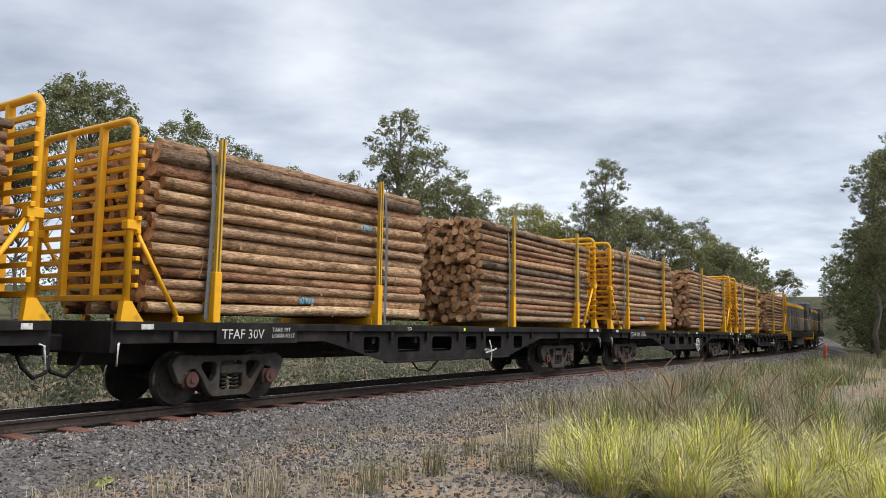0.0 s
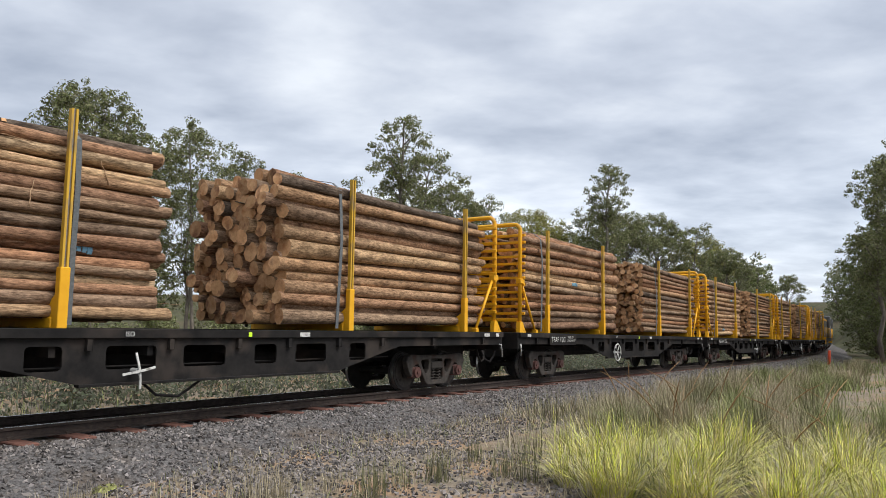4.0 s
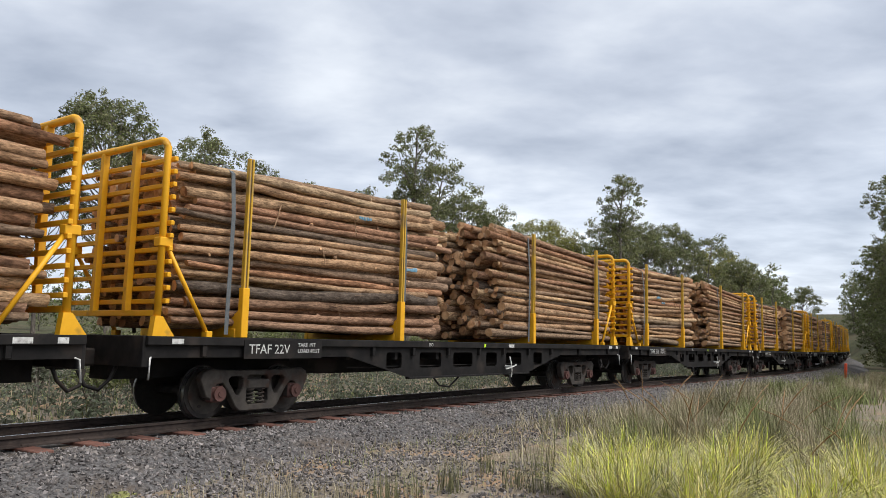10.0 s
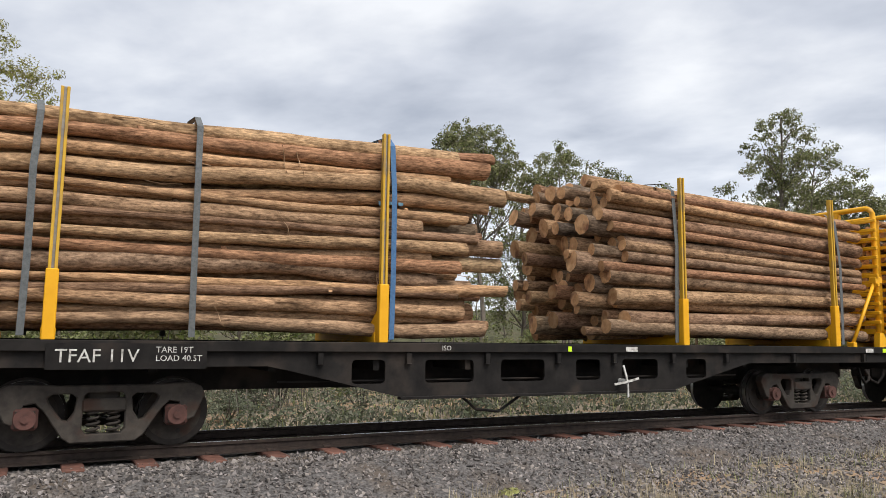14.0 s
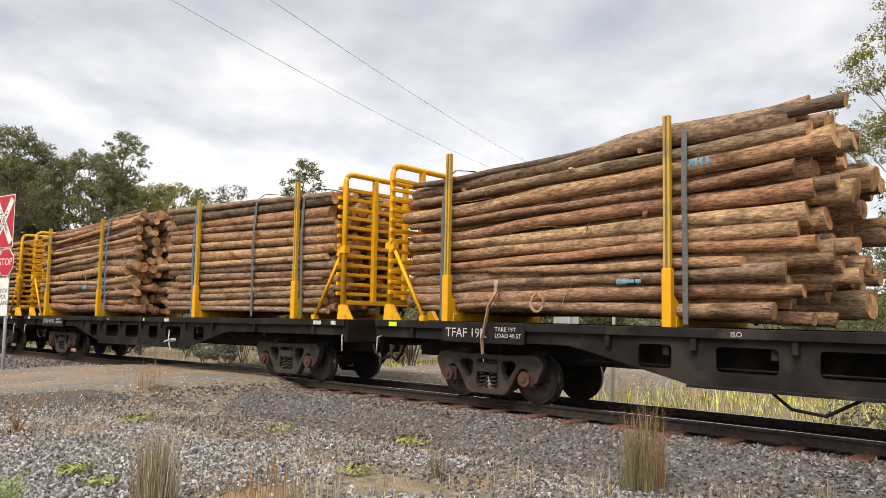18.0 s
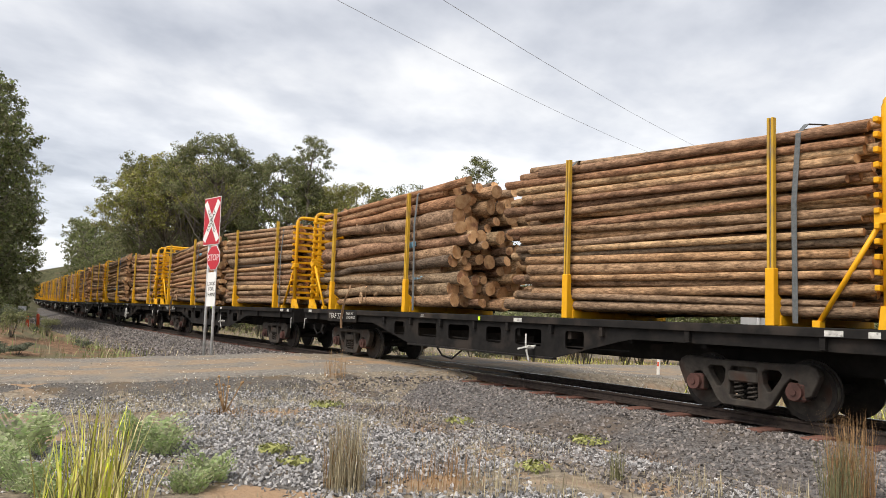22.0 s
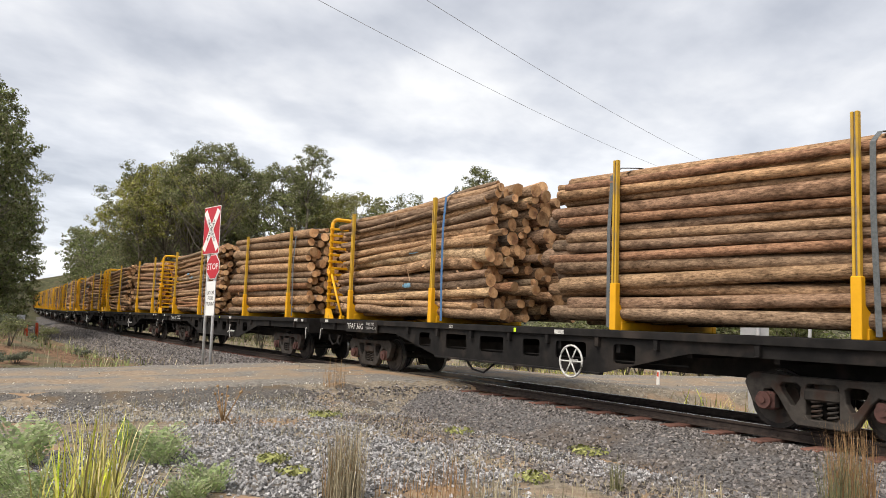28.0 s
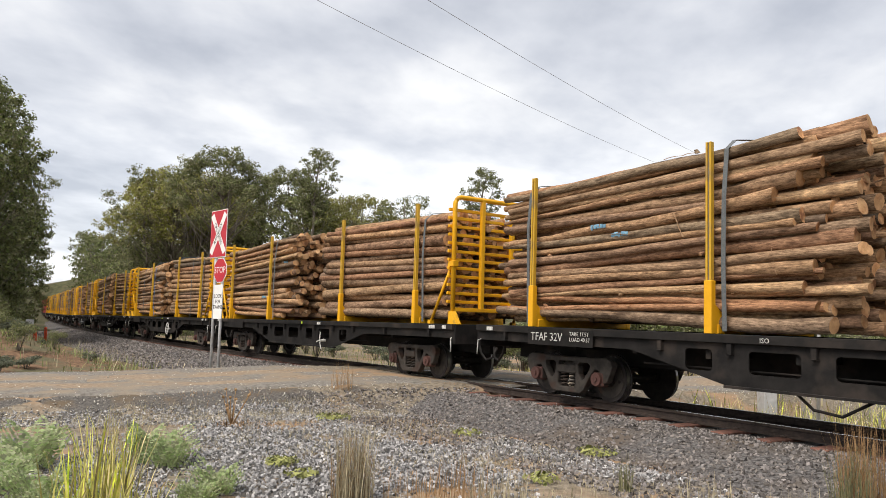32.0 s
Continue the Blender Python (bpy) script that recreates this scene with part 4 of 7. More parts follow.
def flat_wagon(brake="cross", gates=True):
    """A log flat: deck edges, fish-belly sides with lightening holes, two bogies, posts, bolsters, gates, couplers, brake gear."""
    w = tagged(new("log_wagon"), "", "railway wagon")
    outline = [(x, DECK - 0.02 + z) for x, z in side_outline()]
    holes = [hole(a, b, DECK - 0.50, DECK - 0.21) for a, b in HOLES]
    for y in (-1.19, 1.19):
        bm = bmesh.new()
        prism(bm, outline, y - 0.012, y + 0.012, holes)
        s = -1 if y < 0 else 1
        for x in (-6.9, -5.0, -3.35, -2.2, -1.05, 0.1, 1.1, 2.25, 3.4, 5.0, 6.9):
            box(bm, x - 0.035, x + 0.035, y, y + s * 0.07, DECK - 0.26, DECK - 0.12, 0.006)
        part("side_girder", bm, M["frame"], w)
        bm = bmesh.new()
        box(bm, -HALF + 0.40, HALF - 0.40, y - 0.07, y + 0.07, DECK - 0.115, DECK, 0.006)
        box(bm, -2.3, 2.3, y - 0.05, y + 0.05, DECK - 0.70, DECK - 0.665, 0.004)
        part("deck_edge", bm, M["frame"], w)
    bm = bmesh.new()
    box(bm, -HALF + 0.42, HALF - 0.42, -1.17, 1.17, DECK - 0.05, DECK - 0.015, 0.0)
    part("deck", bm, M["frame"], w)
    bm = bmesh.new()
    box(bm, -HALF + 0.5, HALF - 0.5, -0.22, 0.22, DECK - 0.60, DECK - 0.05, 0.0)
    part("centre_sill", bm, M["frame"], w)
    for k in range(9):
        bm = bmesh.new()
        x = -5.2 + k * 1.3
        box(bm, x - 0.04, x + 0.04, -1.15, 1.15, DECK - 0.34, DECK - 0.05)
        part("crossbeam", bm, M["frame"], w)
    for sx in (-1, 1):
        bm = bmesh.new()
        box(bm, sx * (HALF - 0.42) - 0.05, sx * (HALF - 0.42) + 0.05, -1.2, 1.2, DECK - 0.40, DECK + 0.002, 0.008)
        part("headstock", bm, M["frame"], w)
        bm = bmesh.new()
        box(bm, min(sx * (HALF - 0.4), sx * (HALF + 0.02)), max(sx * (HALF - 0.4), sx * (HALF + 0.02)), -0.10, 0.10, DECK - 0.42, DECK - 0.18, 0.03)
        box(bm, sx * HALF - 0.10 * sx - 0.10, sx * HALF - 0.10 * sx + 0.10, -0.17, 0.17, DECK - 0.46, DECK - 0.14, 0.05)
        part("coupler", bm, M["frame"], w)
        bm = bmesh.new()
        p0 = Vector((sx * (HALF - 0.45), -0.55, DECK - 0.35))
        tube(bm, [p0, p0 + Vector((sx * 0.10, 0, -0.22)), p0 + Vector((sx * 0.25, 0.02, -0.36)), p0 + Vector((sx * 0.42, 0.05, -0.30)), p0 + Vector((sx * 0.50, 0.1, -0.1))], 0.026, 7)
        part("brake_hose", bm, M["frame"], w)
        bm = bmesh.new()
        p0 = Vector((sx * (HALF - 0.52), -1.19, DECK - 0.26))
        tube(bm, [p0 + Vector((-sx * 0.1, 0.5, 0)), p0 + Vector((0, 0.02, 0.0)), p0 + Vector((sx * 0.06, -0.05, -0.03)), p0 + Vector((sx * 0.08, -0.06, -0.30))], 0.014, 6)
        part("uncoupling_lever", bm, M["white"], w, "pale bent uncoupling lever")
        # bogie and wheelsets
        b = build_bogie()
        b.parent = w
        b.matrix_basis = pose(sx * (HALF - BOGIE), 0, 0)
        for x in (-0.74, 0.74):
            share("wheelset", WHEEL_MESH, b, pose(x, 0, 0.372))
        # gates, posts, bolsters
        for x in POSTS:
            xx = sx * (HALF - x)
            for y in (-1.19, 1.19):
                post = share("stanchion", POST, w, pose(xx, y, DECK, 0, 0, 0 if y < 0 else 180), "worn yellow steel post with a bare slot")
                share("sleeve", SLEEVE, post)
            bm = bmesh.new()
            box(bm, xx - 0.07, xx + 0.07, -1.1, 1.1, DECK, DECK + 0.13, 0.01)
            part("bolster", bm, M["yellow"], w)
    if gates:
        rail_gate(w, HALF - 0.60, -1)
        rail_gate(w, -HALF + 0.60, 1)
    # number board and small plates
    bm = bmesh.new()
    box(bm, -HALF + 1.95, -HALF + 3.52, -1.268, -1.255, DECK - 0.30, DECK - 0.03, 0.0)
    part("number_board", bm, M["frame"], w)
    for x, mm, ww in ((-HALF + 0.75, "reflector", 0.18), (HALF - 0.75, "reflector", 0.13), (0.25, "reflector", 0.06), (1.3, "white", 0.22), (HALF - 1.25, "white", 0.22)):
        bm = bmesh.new()
        box(bm, x, x + ww, -1.268, -1.262, DECK - 0.10, DECK - 0.03, 0.0)
        part("reflector" if mm == "reflector" else "data_plate", bm, M[mm], w)
    # hand brake
    bm = bmesh.new()
    cx, cz = -1.6, DECK - 0.52
    if brake == "cross":
        for k in range(2):
            a = radians(100 + 90 * k)
            d = Vector((math.cos(a), 0, math.sin(a))) * 0.23
            c = Vector((cx, -1.36 - 0.02 * k, cz))
            tube(bm, [c - d, c - d * 0.3 + Vector((0, -0.03, 0)), c + d * 0.3 + Vector((0, -0.03, 0)), c + d], 0.02, flat=(0.016, 0.028))
    else:
        ring = [Vector((cx + 0.25 * math.cos(a), -1.36, cz + 0.25 * math.sin(a))) for a in np.linspace(0, 2 * math.pi, 25)]
        tube(bm, ring, 0.018, 6, closed_ends=False)
        for k in range(6):
            a = radians(60 * k)
            tube(bm, [(cx, -1.36, cz), (cx + 0.25 * math.cos(a), -1.36, cz + 0.25 * math.sin(a))], 0.012, 5)
    disc(bm, (cx, -1.30, cz), (0, 1, 0), 0.035, 0.14, 10)
    part("brake_handle", bm, M["white"], w, "pale hand-brake %s" % ("cross lever" if brake == "cross" else "wheel"))
    bm = bmesh.new()
    tube(bm, [(-3.8, -1.05, DECK - 0.47), (3.8, -1.05, DECK - 0.47)], 0.014, 5)
    tube(bm, [(cx + 0.2, -1.1, DECK - 0.66), (cx + 0.45, -1.1, DECK - 0.86), (cx + 0.8, -1.1, DECK - 0.90), (cx + 1.15, -1.1, DECK - 0.70)], 0.02, 5)
    part("brake_rigging", bm, M["frame"], w)
    bm = bmesh.new()
    disc(bm, (0.9, -0.6, DECK - 0.42), (1, 0, 0), 0.19, 0.8, 16)
    part("air_tank", bm, M["frame"], w)
    return w


FIRST, LAST = -2, 21
TRAIN_THINGS = []   # (thing, distance of its origin ahead of the first coupling, local offset)

protos = [flat_wagon("cross"), flat_wagon("wheel"), flat_wagon("cross", False)]
NEAT = [log_stack(11, "grey", 2.50, 0.10, (0.14, 0.23), kinds=STRAIGHT, fan=0.5, wild=0.6), log_stack(12, "grey", 2.40, 0.14, (0.12, 0.22), kinds=STRAIGHT, fan=0.7, wild=0.8), log_stack(13, "grey", 2.56, 0.12, (0.15, 0.26), kinds=STRAIGHT, fan=0.4, wild=0.7), log_stack(18, "grey", 2.42, 0.12, (0.12, 0.18), kinds=STRAIGHT, fan=0.6, wild=0.7)]
BLUE = log_stack(14, "blue", 2.56, 0.32, (0.10, 0.24), (-2.42, -0.75, 1.66), kinds=CROOKED, fan=2.0, crown=0.06)
THIN = log_stack(19, "grey", 2.56, 0.36, (0.095, 0.185), kinds=CROOKED, fan=1.8, crown=0.10, wild=1.5)
THICK = log_stack(15, "grey", 2.66, 0.30, (0.14, 0.31), kinds=CROOKED, fan=1.6, crown=0.05, wild=1.1, slack=True)
MIXED = log_stack(20, "blue", 2.62, 0.36, (0.11, 0.25), kinds=CROOKED, fan=2.4, crown=0.12, wild=1.4)
ROUGH = [BLUE, THICK, log_stack(16, "grey", 2.54, 0.28, (0.10, 0.23), kinds=CROOKED, fan=1.6, crown=0.12, wild=1.2), log_stack(17, "grey", 2.46, 0.34, (0.10, 0.20), kinds=CROOKED, fan=1.5, crown=0.16, wild=1.4), THIN, MIXED, log_stack(21, "grey", 2.40, 0.30, (0.11, 0.26), kinds=CROOKED, fan=2.2, crown=0.20, wild=1.3, slack=True)]
# loads that pass close by and have a look of their own
CHOSEN = {(7, -1): BLUE, (8, -1): ROUGH[6], (7, 1): ROUGH[3], (10, -1): THICK, (11, 1): ROUGH[2], (11, -1): ROUGH[6], (12, -1): MIXED, (4, 1): THIN, (4, -1): ROUGH[2], (8, 1): THICK, (9, -1): MIXED, (1, 1): NEAT[3], (0, 1): NEAT[3], (0, -1): NEAT[0], (1, -1): NEAT[2]}
STACKS = NEAT + ROUGH
pick = random.Random(77)
lettered = []
DULL, dull_of = {}, []
for n in range(FIRST, LAST + 1):
    if n == FIRST:
        wagon = protos[0]
    elif n == FIRST + 1:
        wagon = protos[1]
    elif n == 13:
        wagon = protos[2]
    else:
        wagon = copy_thing(protos[1 if n in (1, 5, 12, 15, 19) else 0], Matrix())
    centre = -n * PITCH + HALF
    lettered.append((wagon, n))
    tagged(wagon, "black skeletal log wagon with yellow posts" + (" and no end gates" if n == 13 else " and end gates"), "railway wagon", "wagons of the log train")
    TRAIN_THINGS.append((wagon, centre, Matrix()))
    # the end plates still shine on a few wagons only
    if n not in (6, 7, 8):
        for o in wagon.children:
            if o.name.startswith("reflector") and abs(o.data.vertices[0].co.x) > 7:
                if o.data.name not in DULL:
                    DULL[o.data.name] = o.data.copy()
                    DULL[o.data.name].materials[0] = M["white"]
                dull_of.append((o, DULL[o.data.name]))
    # the hand brake sits on one or the other half of the wagon
    for o in wagon.children:
        if o.name.startswith("brake_handle"):
            o.location.x = -0.25 if n == 1 else 3.1 if n == 5 else 0.0 if n in (2, 7) else 2.8 if n < 8 else 3.4
    for sx in (-1, 1):
        proto = pick.choice(NEAT if n < 3 else NEAT + ROUGH if n < 6 else ROUGH)
        proto = CHOSEN.get((n, sx), proto)
        stack = copy_thing(proto, Matrix())
        tagged(stack, "stack of straight brown pine logs, strapped on the wagon" if proto in NEAT else "ragged stack of crooked bark-covered logs, strapped down", "log stack", "log loads of the train")
        turn = 0 if sx < 0 else 180
        TRAIN_THINGS.append((stack, centre, pose(sx * 3.98 + pick.uniform(-0.1, 0.1), 0, DECK, 0, 0, turn)))
for o, me in dull_of:
    o.data = me
for wagon, n in lettered:
    if n in CODES:
        letters(wagon, "TFAF " + CODES[n], -HALF + 2.03, DECK - 0.225, 0.195)
        letters(wagon, "TARE " + TARES.get(n, "19T") + "\nLOAD 40.5T", -HALF + 2.99, DECK - 0.125, 0.09)
        letters(wagon, "ISO", -1.75, DECK - 0.092, 0.09)
for st in STACKS:
    for o in (*st.children_recursive, st):
        bpy.data.objects.remove(o)


def motions():
    times = [0.5 * k for k in range(65)]
    lead = {t: train_at(t) for t in times}
    cache = {}
    for thing, ahead, local in TRAIN_THINGS:
        rows = []
        for t in times:
            s = float(np.clip(lead[t] + ahead, -410, 290))
            key = (t, round(ahead, 3))
            if key not in cache:
                cache[key] = car_pose(s)
            rows.append((t, cache[key] @ local))
        walk(thing, rows)
    # wheels roll without slipping on the wagons that pass close by
    fine = [k / 15 for k in range(481)]
    roll_rows = [(t, math.degrees(train_at(t) / 0.372)) for t in fine]
    for wagon, ahead, local in TRAIN_THINGS:
        if not wagon.name.startswith("log_wagon") or not -15 * PITCH < ahead < 2 * PITCH:
            continue
        for o in wagon.children_recursive:
            if o.name.startswith("wheelset"):
                x, _, z = o.location
                walk(o, [(t, pose(x, 0, z, 0, a, 0)) for t, a in roll_rows])


# ---------------------------------------------------------------- trees, scrub and grass
LEAF = dict(scale=3.0, rough=0.7, bump=0.0, island=True, spec=0.25, hue=0.03, trans=0.4)
M["leaf"] = mat("gum_leaves", (0.095, 0.108, 0.044), (0.28, 0.285, 0.12), vary=0.5, **LEAF)
M["leaf_warm"] = mat("young_gum_leaves", (0.16, 0.158, 0.04), (0.40, 0.375, 0.11), vary=0.45, **LEAF)
M["leaf_dark"] = mat("wattle_leaves", (0.09, 0.108, 0.042), (0.25, 0.265, 0.10), vary=0.5, **LEAF)
M["leaf_grey"] = mat("scrub_leaves", (0.075, 0.088, 0.055), (0.17, 0.185, 0.12), vary=0.4, **LEAF)
M["fern"] = mat("fern_fronds", (0.28, 0.34, 0.15), (0.46, 0.53, 0.27), vary=0.35, **LEAF)
M["trunk"] = mat("gum_bark", (0.085, 0.072, 0.058), (0.24, 0.21, 0.175), scale=3.0, stretch=(4, 4, 0.7), rough=0.85, bump=0.4)
M["twig"] = mat("dry_twigs", (0.075, 0.066, 0.058), (0.20, 0.178, 0.15), scale=5.0, rough=0.9, bump=0.0, island=True, vary=0.4)


def leaf_cloud(centres, radii, counts, size, rng, droop=0.6):
    """Leaves as slim four-sided blades strewn through clumps, more of them to the outside."""
    cs = np.repeat(np.array(centres), counts, axis=0)
    rs = np.repeat(np.array(radii), counts, axis=0)
    n = len(cs)
    d = rng.normal(size=(n, 3))
    d /= np.linalg.norm(d, axis=1)[:, None]
    d[:, 2] = np.where(d[:, 2] < 0, d[:, 2] * 0.75, d[:, 2])
    p = cs + d * rs * (0.4 + 0.6 * rng.random(n)[:, None] ** 0.6)
    # blades face outwards and up, with much scatter
    nrm = d * 1.1 + np.array([0, 0, 0.75]) + rng.normal(size=(n, 3)) * 0.45
    a = rng.normal(size=(n, 3))
    a[:, 2] -= droop
    b = np.cross(a, nrm)
    b /= np.linalg.norm(b, axis=1)[:, None]
    a = np.cross(nrm, b)
    a /= np.linalg.norm(a, axis=1)[:, None]
    ln = size * rng.uniform(0.6, 1.4, n)[:, None]
    w = ln * rng.uniform(0.4, 0.75, n)[:, None]
    v = np.stack([p - a * ln * 0.5 - b * w * 0.5, p - a * ln * 0.4 + b * w * 0.5, p + a * ln * 0.5], 1).reshape(-1, 3)
    f = np.arange(n * 3).reshape(n, 3)
    return v, f


def crown_mesh(name, centres, radii, counts, size, rng, material, droop=0.6):
    v, f = leaf_cloud(centres, radii, counts, size, rng, droop)
    return mesh_from(name, v.tolist(), f.tolist(), [material])


def gum_tree(seed, h, width, base=0.35, leaves=11000, size=0.15, material="leaf", limbs=7, stems=1, shape="umbrella", tuft_size=0.11):
    """A eucalypt: slim pale trunk, limbs that climb outward and fork twice, a billow of fine leaves on every fork, sky between.
    shape: umbrella (a domed head on bare limbs), spire (billows all up a leader), full (foliage nearly to the ground)."""
    rnd, rng = random.Random(seed), np.random.default_rng(seed)
    t = tagged(new("gum_tree"), "", "tree")
    bm = bmesh.new()
    tips = []
    thick = h * (0.011 if stems == 1 else 0.008)

    def outline(u):
        if shape == "spire":
            return (0.30 + 0.70 * math.sin(math.pi * (0.12 + 0.80 * u)) ** 0.8) * (0.78 + 0.22 * math.sin(u * 15 + seed))
        return 0.35 + 0.65 * math.sin(math.pi * (0.10 + 0.82 * u)) ** 0.7

    trunks = []
    for st in range(stems):
        a0 = st * 2.6 + seed
        lean = Vector((math.cos(a0), math.sin(a0), 0)) * (0.03 if stems == 1 else rnd.uniform(0.06, 0.13))
        foot = Vector((0.3 * st, 0.15 * st, 0))
        reach_up = (0.74 if shape == "umbrella" else 0.94) * (1.0 if st == 0 else rnd.uniform(0.8, 0.95))
        pts = [foot + Vector((0, 0, -0.5))]
        for k in range(1, 9):
            u = k / 8
            pts.append(foot + lean * h * u * u + Vector((rnd.uniform(-0.012, 0.012) * h, rnd.uniform(-0.012, 0.012) * h, h * reach_up * u)))
        tube(bm, pts, [thick * (1 - 0.8 * k / 8) + 0.015 for k in range(9)], 7)
        trunks.append((pts, reach_up))
    for k in range(limbs * 5):
        pts, reach_up = trunks[k % stems]
        ang = k * 2.399 + rnd.uniform(-0.3, 0.3)
        if shape == "umbrella":
            q = math.sqrt((k + 0.5) / (limbs * 5)) if k % 4 else rnd.uniform(0.2, 0.95)
            zz = h * (0.955 - (1 - base) * (0.52 * q * q + (0.28 if k % 4 == 0 else 0.0)) * rnd.uniform(0.85, 1.15))
            reach = width * 0.5 * q * 0.9
        else:
            u = (k + rnd.random()) / (limbs * 5)
            zz = h * (base + (0.955 - base) * u)
            reach = width * 0.5 * outline(u) * math.sqrt(rnd.uniform(0.12, 1.0)) * 0.85
        i = min(int(min(zz / h, reach_up) / reach_up * 8), 7)
        axis = pts[i + 1] if i < 7 else pts[-1]
        tip = Vector((axis.x + math.cos(ang) * reach, axis.y + math.sin(ang) * reach, zz))
        z0 = min(max(base * h * 0.75, zz - reach * rnd.uniform(0.8, 1.5) - 0.03 * h), reach_up * h * 0.97)
        f = z0 / h / reach_up * 8
        i = min(int(f), 7)
        o = pts[i].lerp(pts[i + 1], f - i)
        if k % 2 == 0 or shape == "umbrella":
            mid = o.lerp(tip, 0.5) + Vector((math.cos(ang), math.sin(ang), -0.5)) * 0.10 * reach + Vector((rnd.uniform(-0.01, 0.01) * h, rnd.uniform(-0.01, 0.01) * h, 0))
            tube(bm, [o, mid, tip], [thick * 0.30, thick * 0.18, thick * 0.06], 5)
        tips.append((tip, width * tuft_size * rnd.uniform(0.7, 1.3)))
    part("trunk", bm, M["trunk"], t, "pale grey-brown trunk and limbs")
    # every billow breaks up into small tufts that sit on its upper side and droop round its rim
    sub = 9
    c = np.repeat(np.array([p[:] for p, r in tips]), sub, axis=0)
    r = np.repeat(np.array([r for p, r in tips]), sub)[:, None]
    d = rng.normal(size=(len(c), 3))
    d[:, 2] = np.where(d[:, 2] < 0, d[:, 2] * 0.6, d[:, 2])
    d /= np.linalg.norm(d, axis=1)[:, None]
    centres = c + d * r * np.array([1.0, 1.0, 0.8]) * rng.uniform(0.35, 0.95, (len(c), 1))
    radii = r * rng.uniform(0.28, 0.5, (len(c), 1)) * np.array([1.0, 1.0, 0.85])
    counts = np.maximum(3, (leaves * (r[:, 0] ** 2) / (r[:, 0] ** 2).sum()).astype(int))
    share("crown", crown_mesh("crown", centres, radii, counts, size, rng, M[material], 1.0), t)
    return t


def bush(seed, h, width, material="leaf_grey", leaves=900, size=0.13):
    rnd, rng = random.Random(seed), np.random.default_rng(seed)
    t = tagged(new("bush"), "", "bush")
    bm = bmesh.new()
    tips = []
    for k in range(9):
        a, r = k * 2.4, width * 0.5 * rnd.uniform(0.2, 0.85)
        tip = Vector((math.cos(a) * r, math.sin(a) * r, h * rnd.uniform(0.45, 0.85)))
        tube(bm, [(0, 0, -0.15), tip * 0.5 + Vector((0, 0, h * 0.1)), tip], [0.025, 0.015, 0.006], 4)
        tips.append(tip)
    part("branchwork", bm, M["twig"], t)
    r = [(width * rnd.uniform(0.16, 0.3),) * 2 + (h * rnd.uniform(0.14, 0.26),) for _ in tips]
    share("foliage", crown_mesh("foliage", [p[:] for p in tips], r, [leaves // 9] * 9, size, rng, M[material], 0.1), t)
    return t


def at_az(az, dist):
    a = radians(az)
    return -math.sin(a) * dist, math.cos(a) * dist


def level(x, y):
    return float(ground_z(np.array([x]), np.array([y]))[0])


def clear_of_line(az, dist, room=5.0):
    x, y = at_az(az, dist)
    return abs(near_line(np.array([x]), np.array([y]))[1][0]) > room


def plant(proto, az, dist, scale=1.0, turn=0.0, sink=0.0, label="", group="", top_el=None):
    """Stand a copy at that bearing and distance. top_el: bearing in height of its top, which sets the scale."""
    x, y = at_az(az, dist)
    z = level(x, y)
    if top_el is not None:
        scale = (EYE_Z + dist * math.tan(radians(top_el)) - z) / proto["height"]
    t = copy_thing(proto, pose(x, y, z - sink, 0, 0, turn) @ Matrix.Diagonal((scale, scale, scale, 1)))
    return tagged(t, label, "", group)


def proto_of(t, h):
    t["height"] = float(max(v.co.z for c in t.children for v in c.data.vertices))
    return t


GUMS = {
    "round": proto_of(gum_tree(1, 16, 8.8, 0.50, 19000, 0.18, limbs=11, tuft_size=0.12), 16),
    "tall": proto_of(gum_tree(2, 17, 5.6, 0.36, 16000, 0.16, limbs=12, shape="spire", tuft_size=0.145), 17),
    "twin": proto_of(gum_tree(3, 15, 7.6, 0.30, 18000, 0.17, limbs=13, stems=2, shape="spire", tuft_size=0.125), 15),
    "spread": proto_of(gum_tree(4, 14, 9.8, 0.46, 19000, 0.18, "leaf_warm", limbs=13, tuft_size=0.11), 14),
    "dark": proto_of(gum_tree(5, 15, 8.6, 0.06, 22000, 0.23, "leaf_dark", limbs=20, shape="full", tuft_size=0.12), 15),
    "airy": proto_of(gum_tree(6, 13.5, 7.2, 0.34, 46000, 0.085, "leaf_warm", limbs=15, stems=3, tuft_size=0.10), 13.5),
    "small": proto_of(gum_tree(7, 9, 5.4, 0.22, 11000, 0.13, "leaf", limbs=10, shape="full", tuft_size=0.13), 9),
    "bare": proto_of(gum_tree(8, 12, 5.4, 0.36, 6500, 0.13, "leaf_grey", limbs=10, stems=2, shape="spire", tuft_size=0.10), 12),
    "far_round": proto_of(gum_tree(9, 15, 9.0, 0.12, 2400, 0.46, "leaf", limbs=8, shape="full", tuft_size=0.13), 15),
    "far_dark": proto_of(gum_tree(10, 14, 8.0, 0.06, 2400, 0.46, "leaf_dark", limbs=8, shape="full", tuft_size=0.13), 14),
}
TALL_LABEL = "tall gum tree with a pale trunk and olive crown"
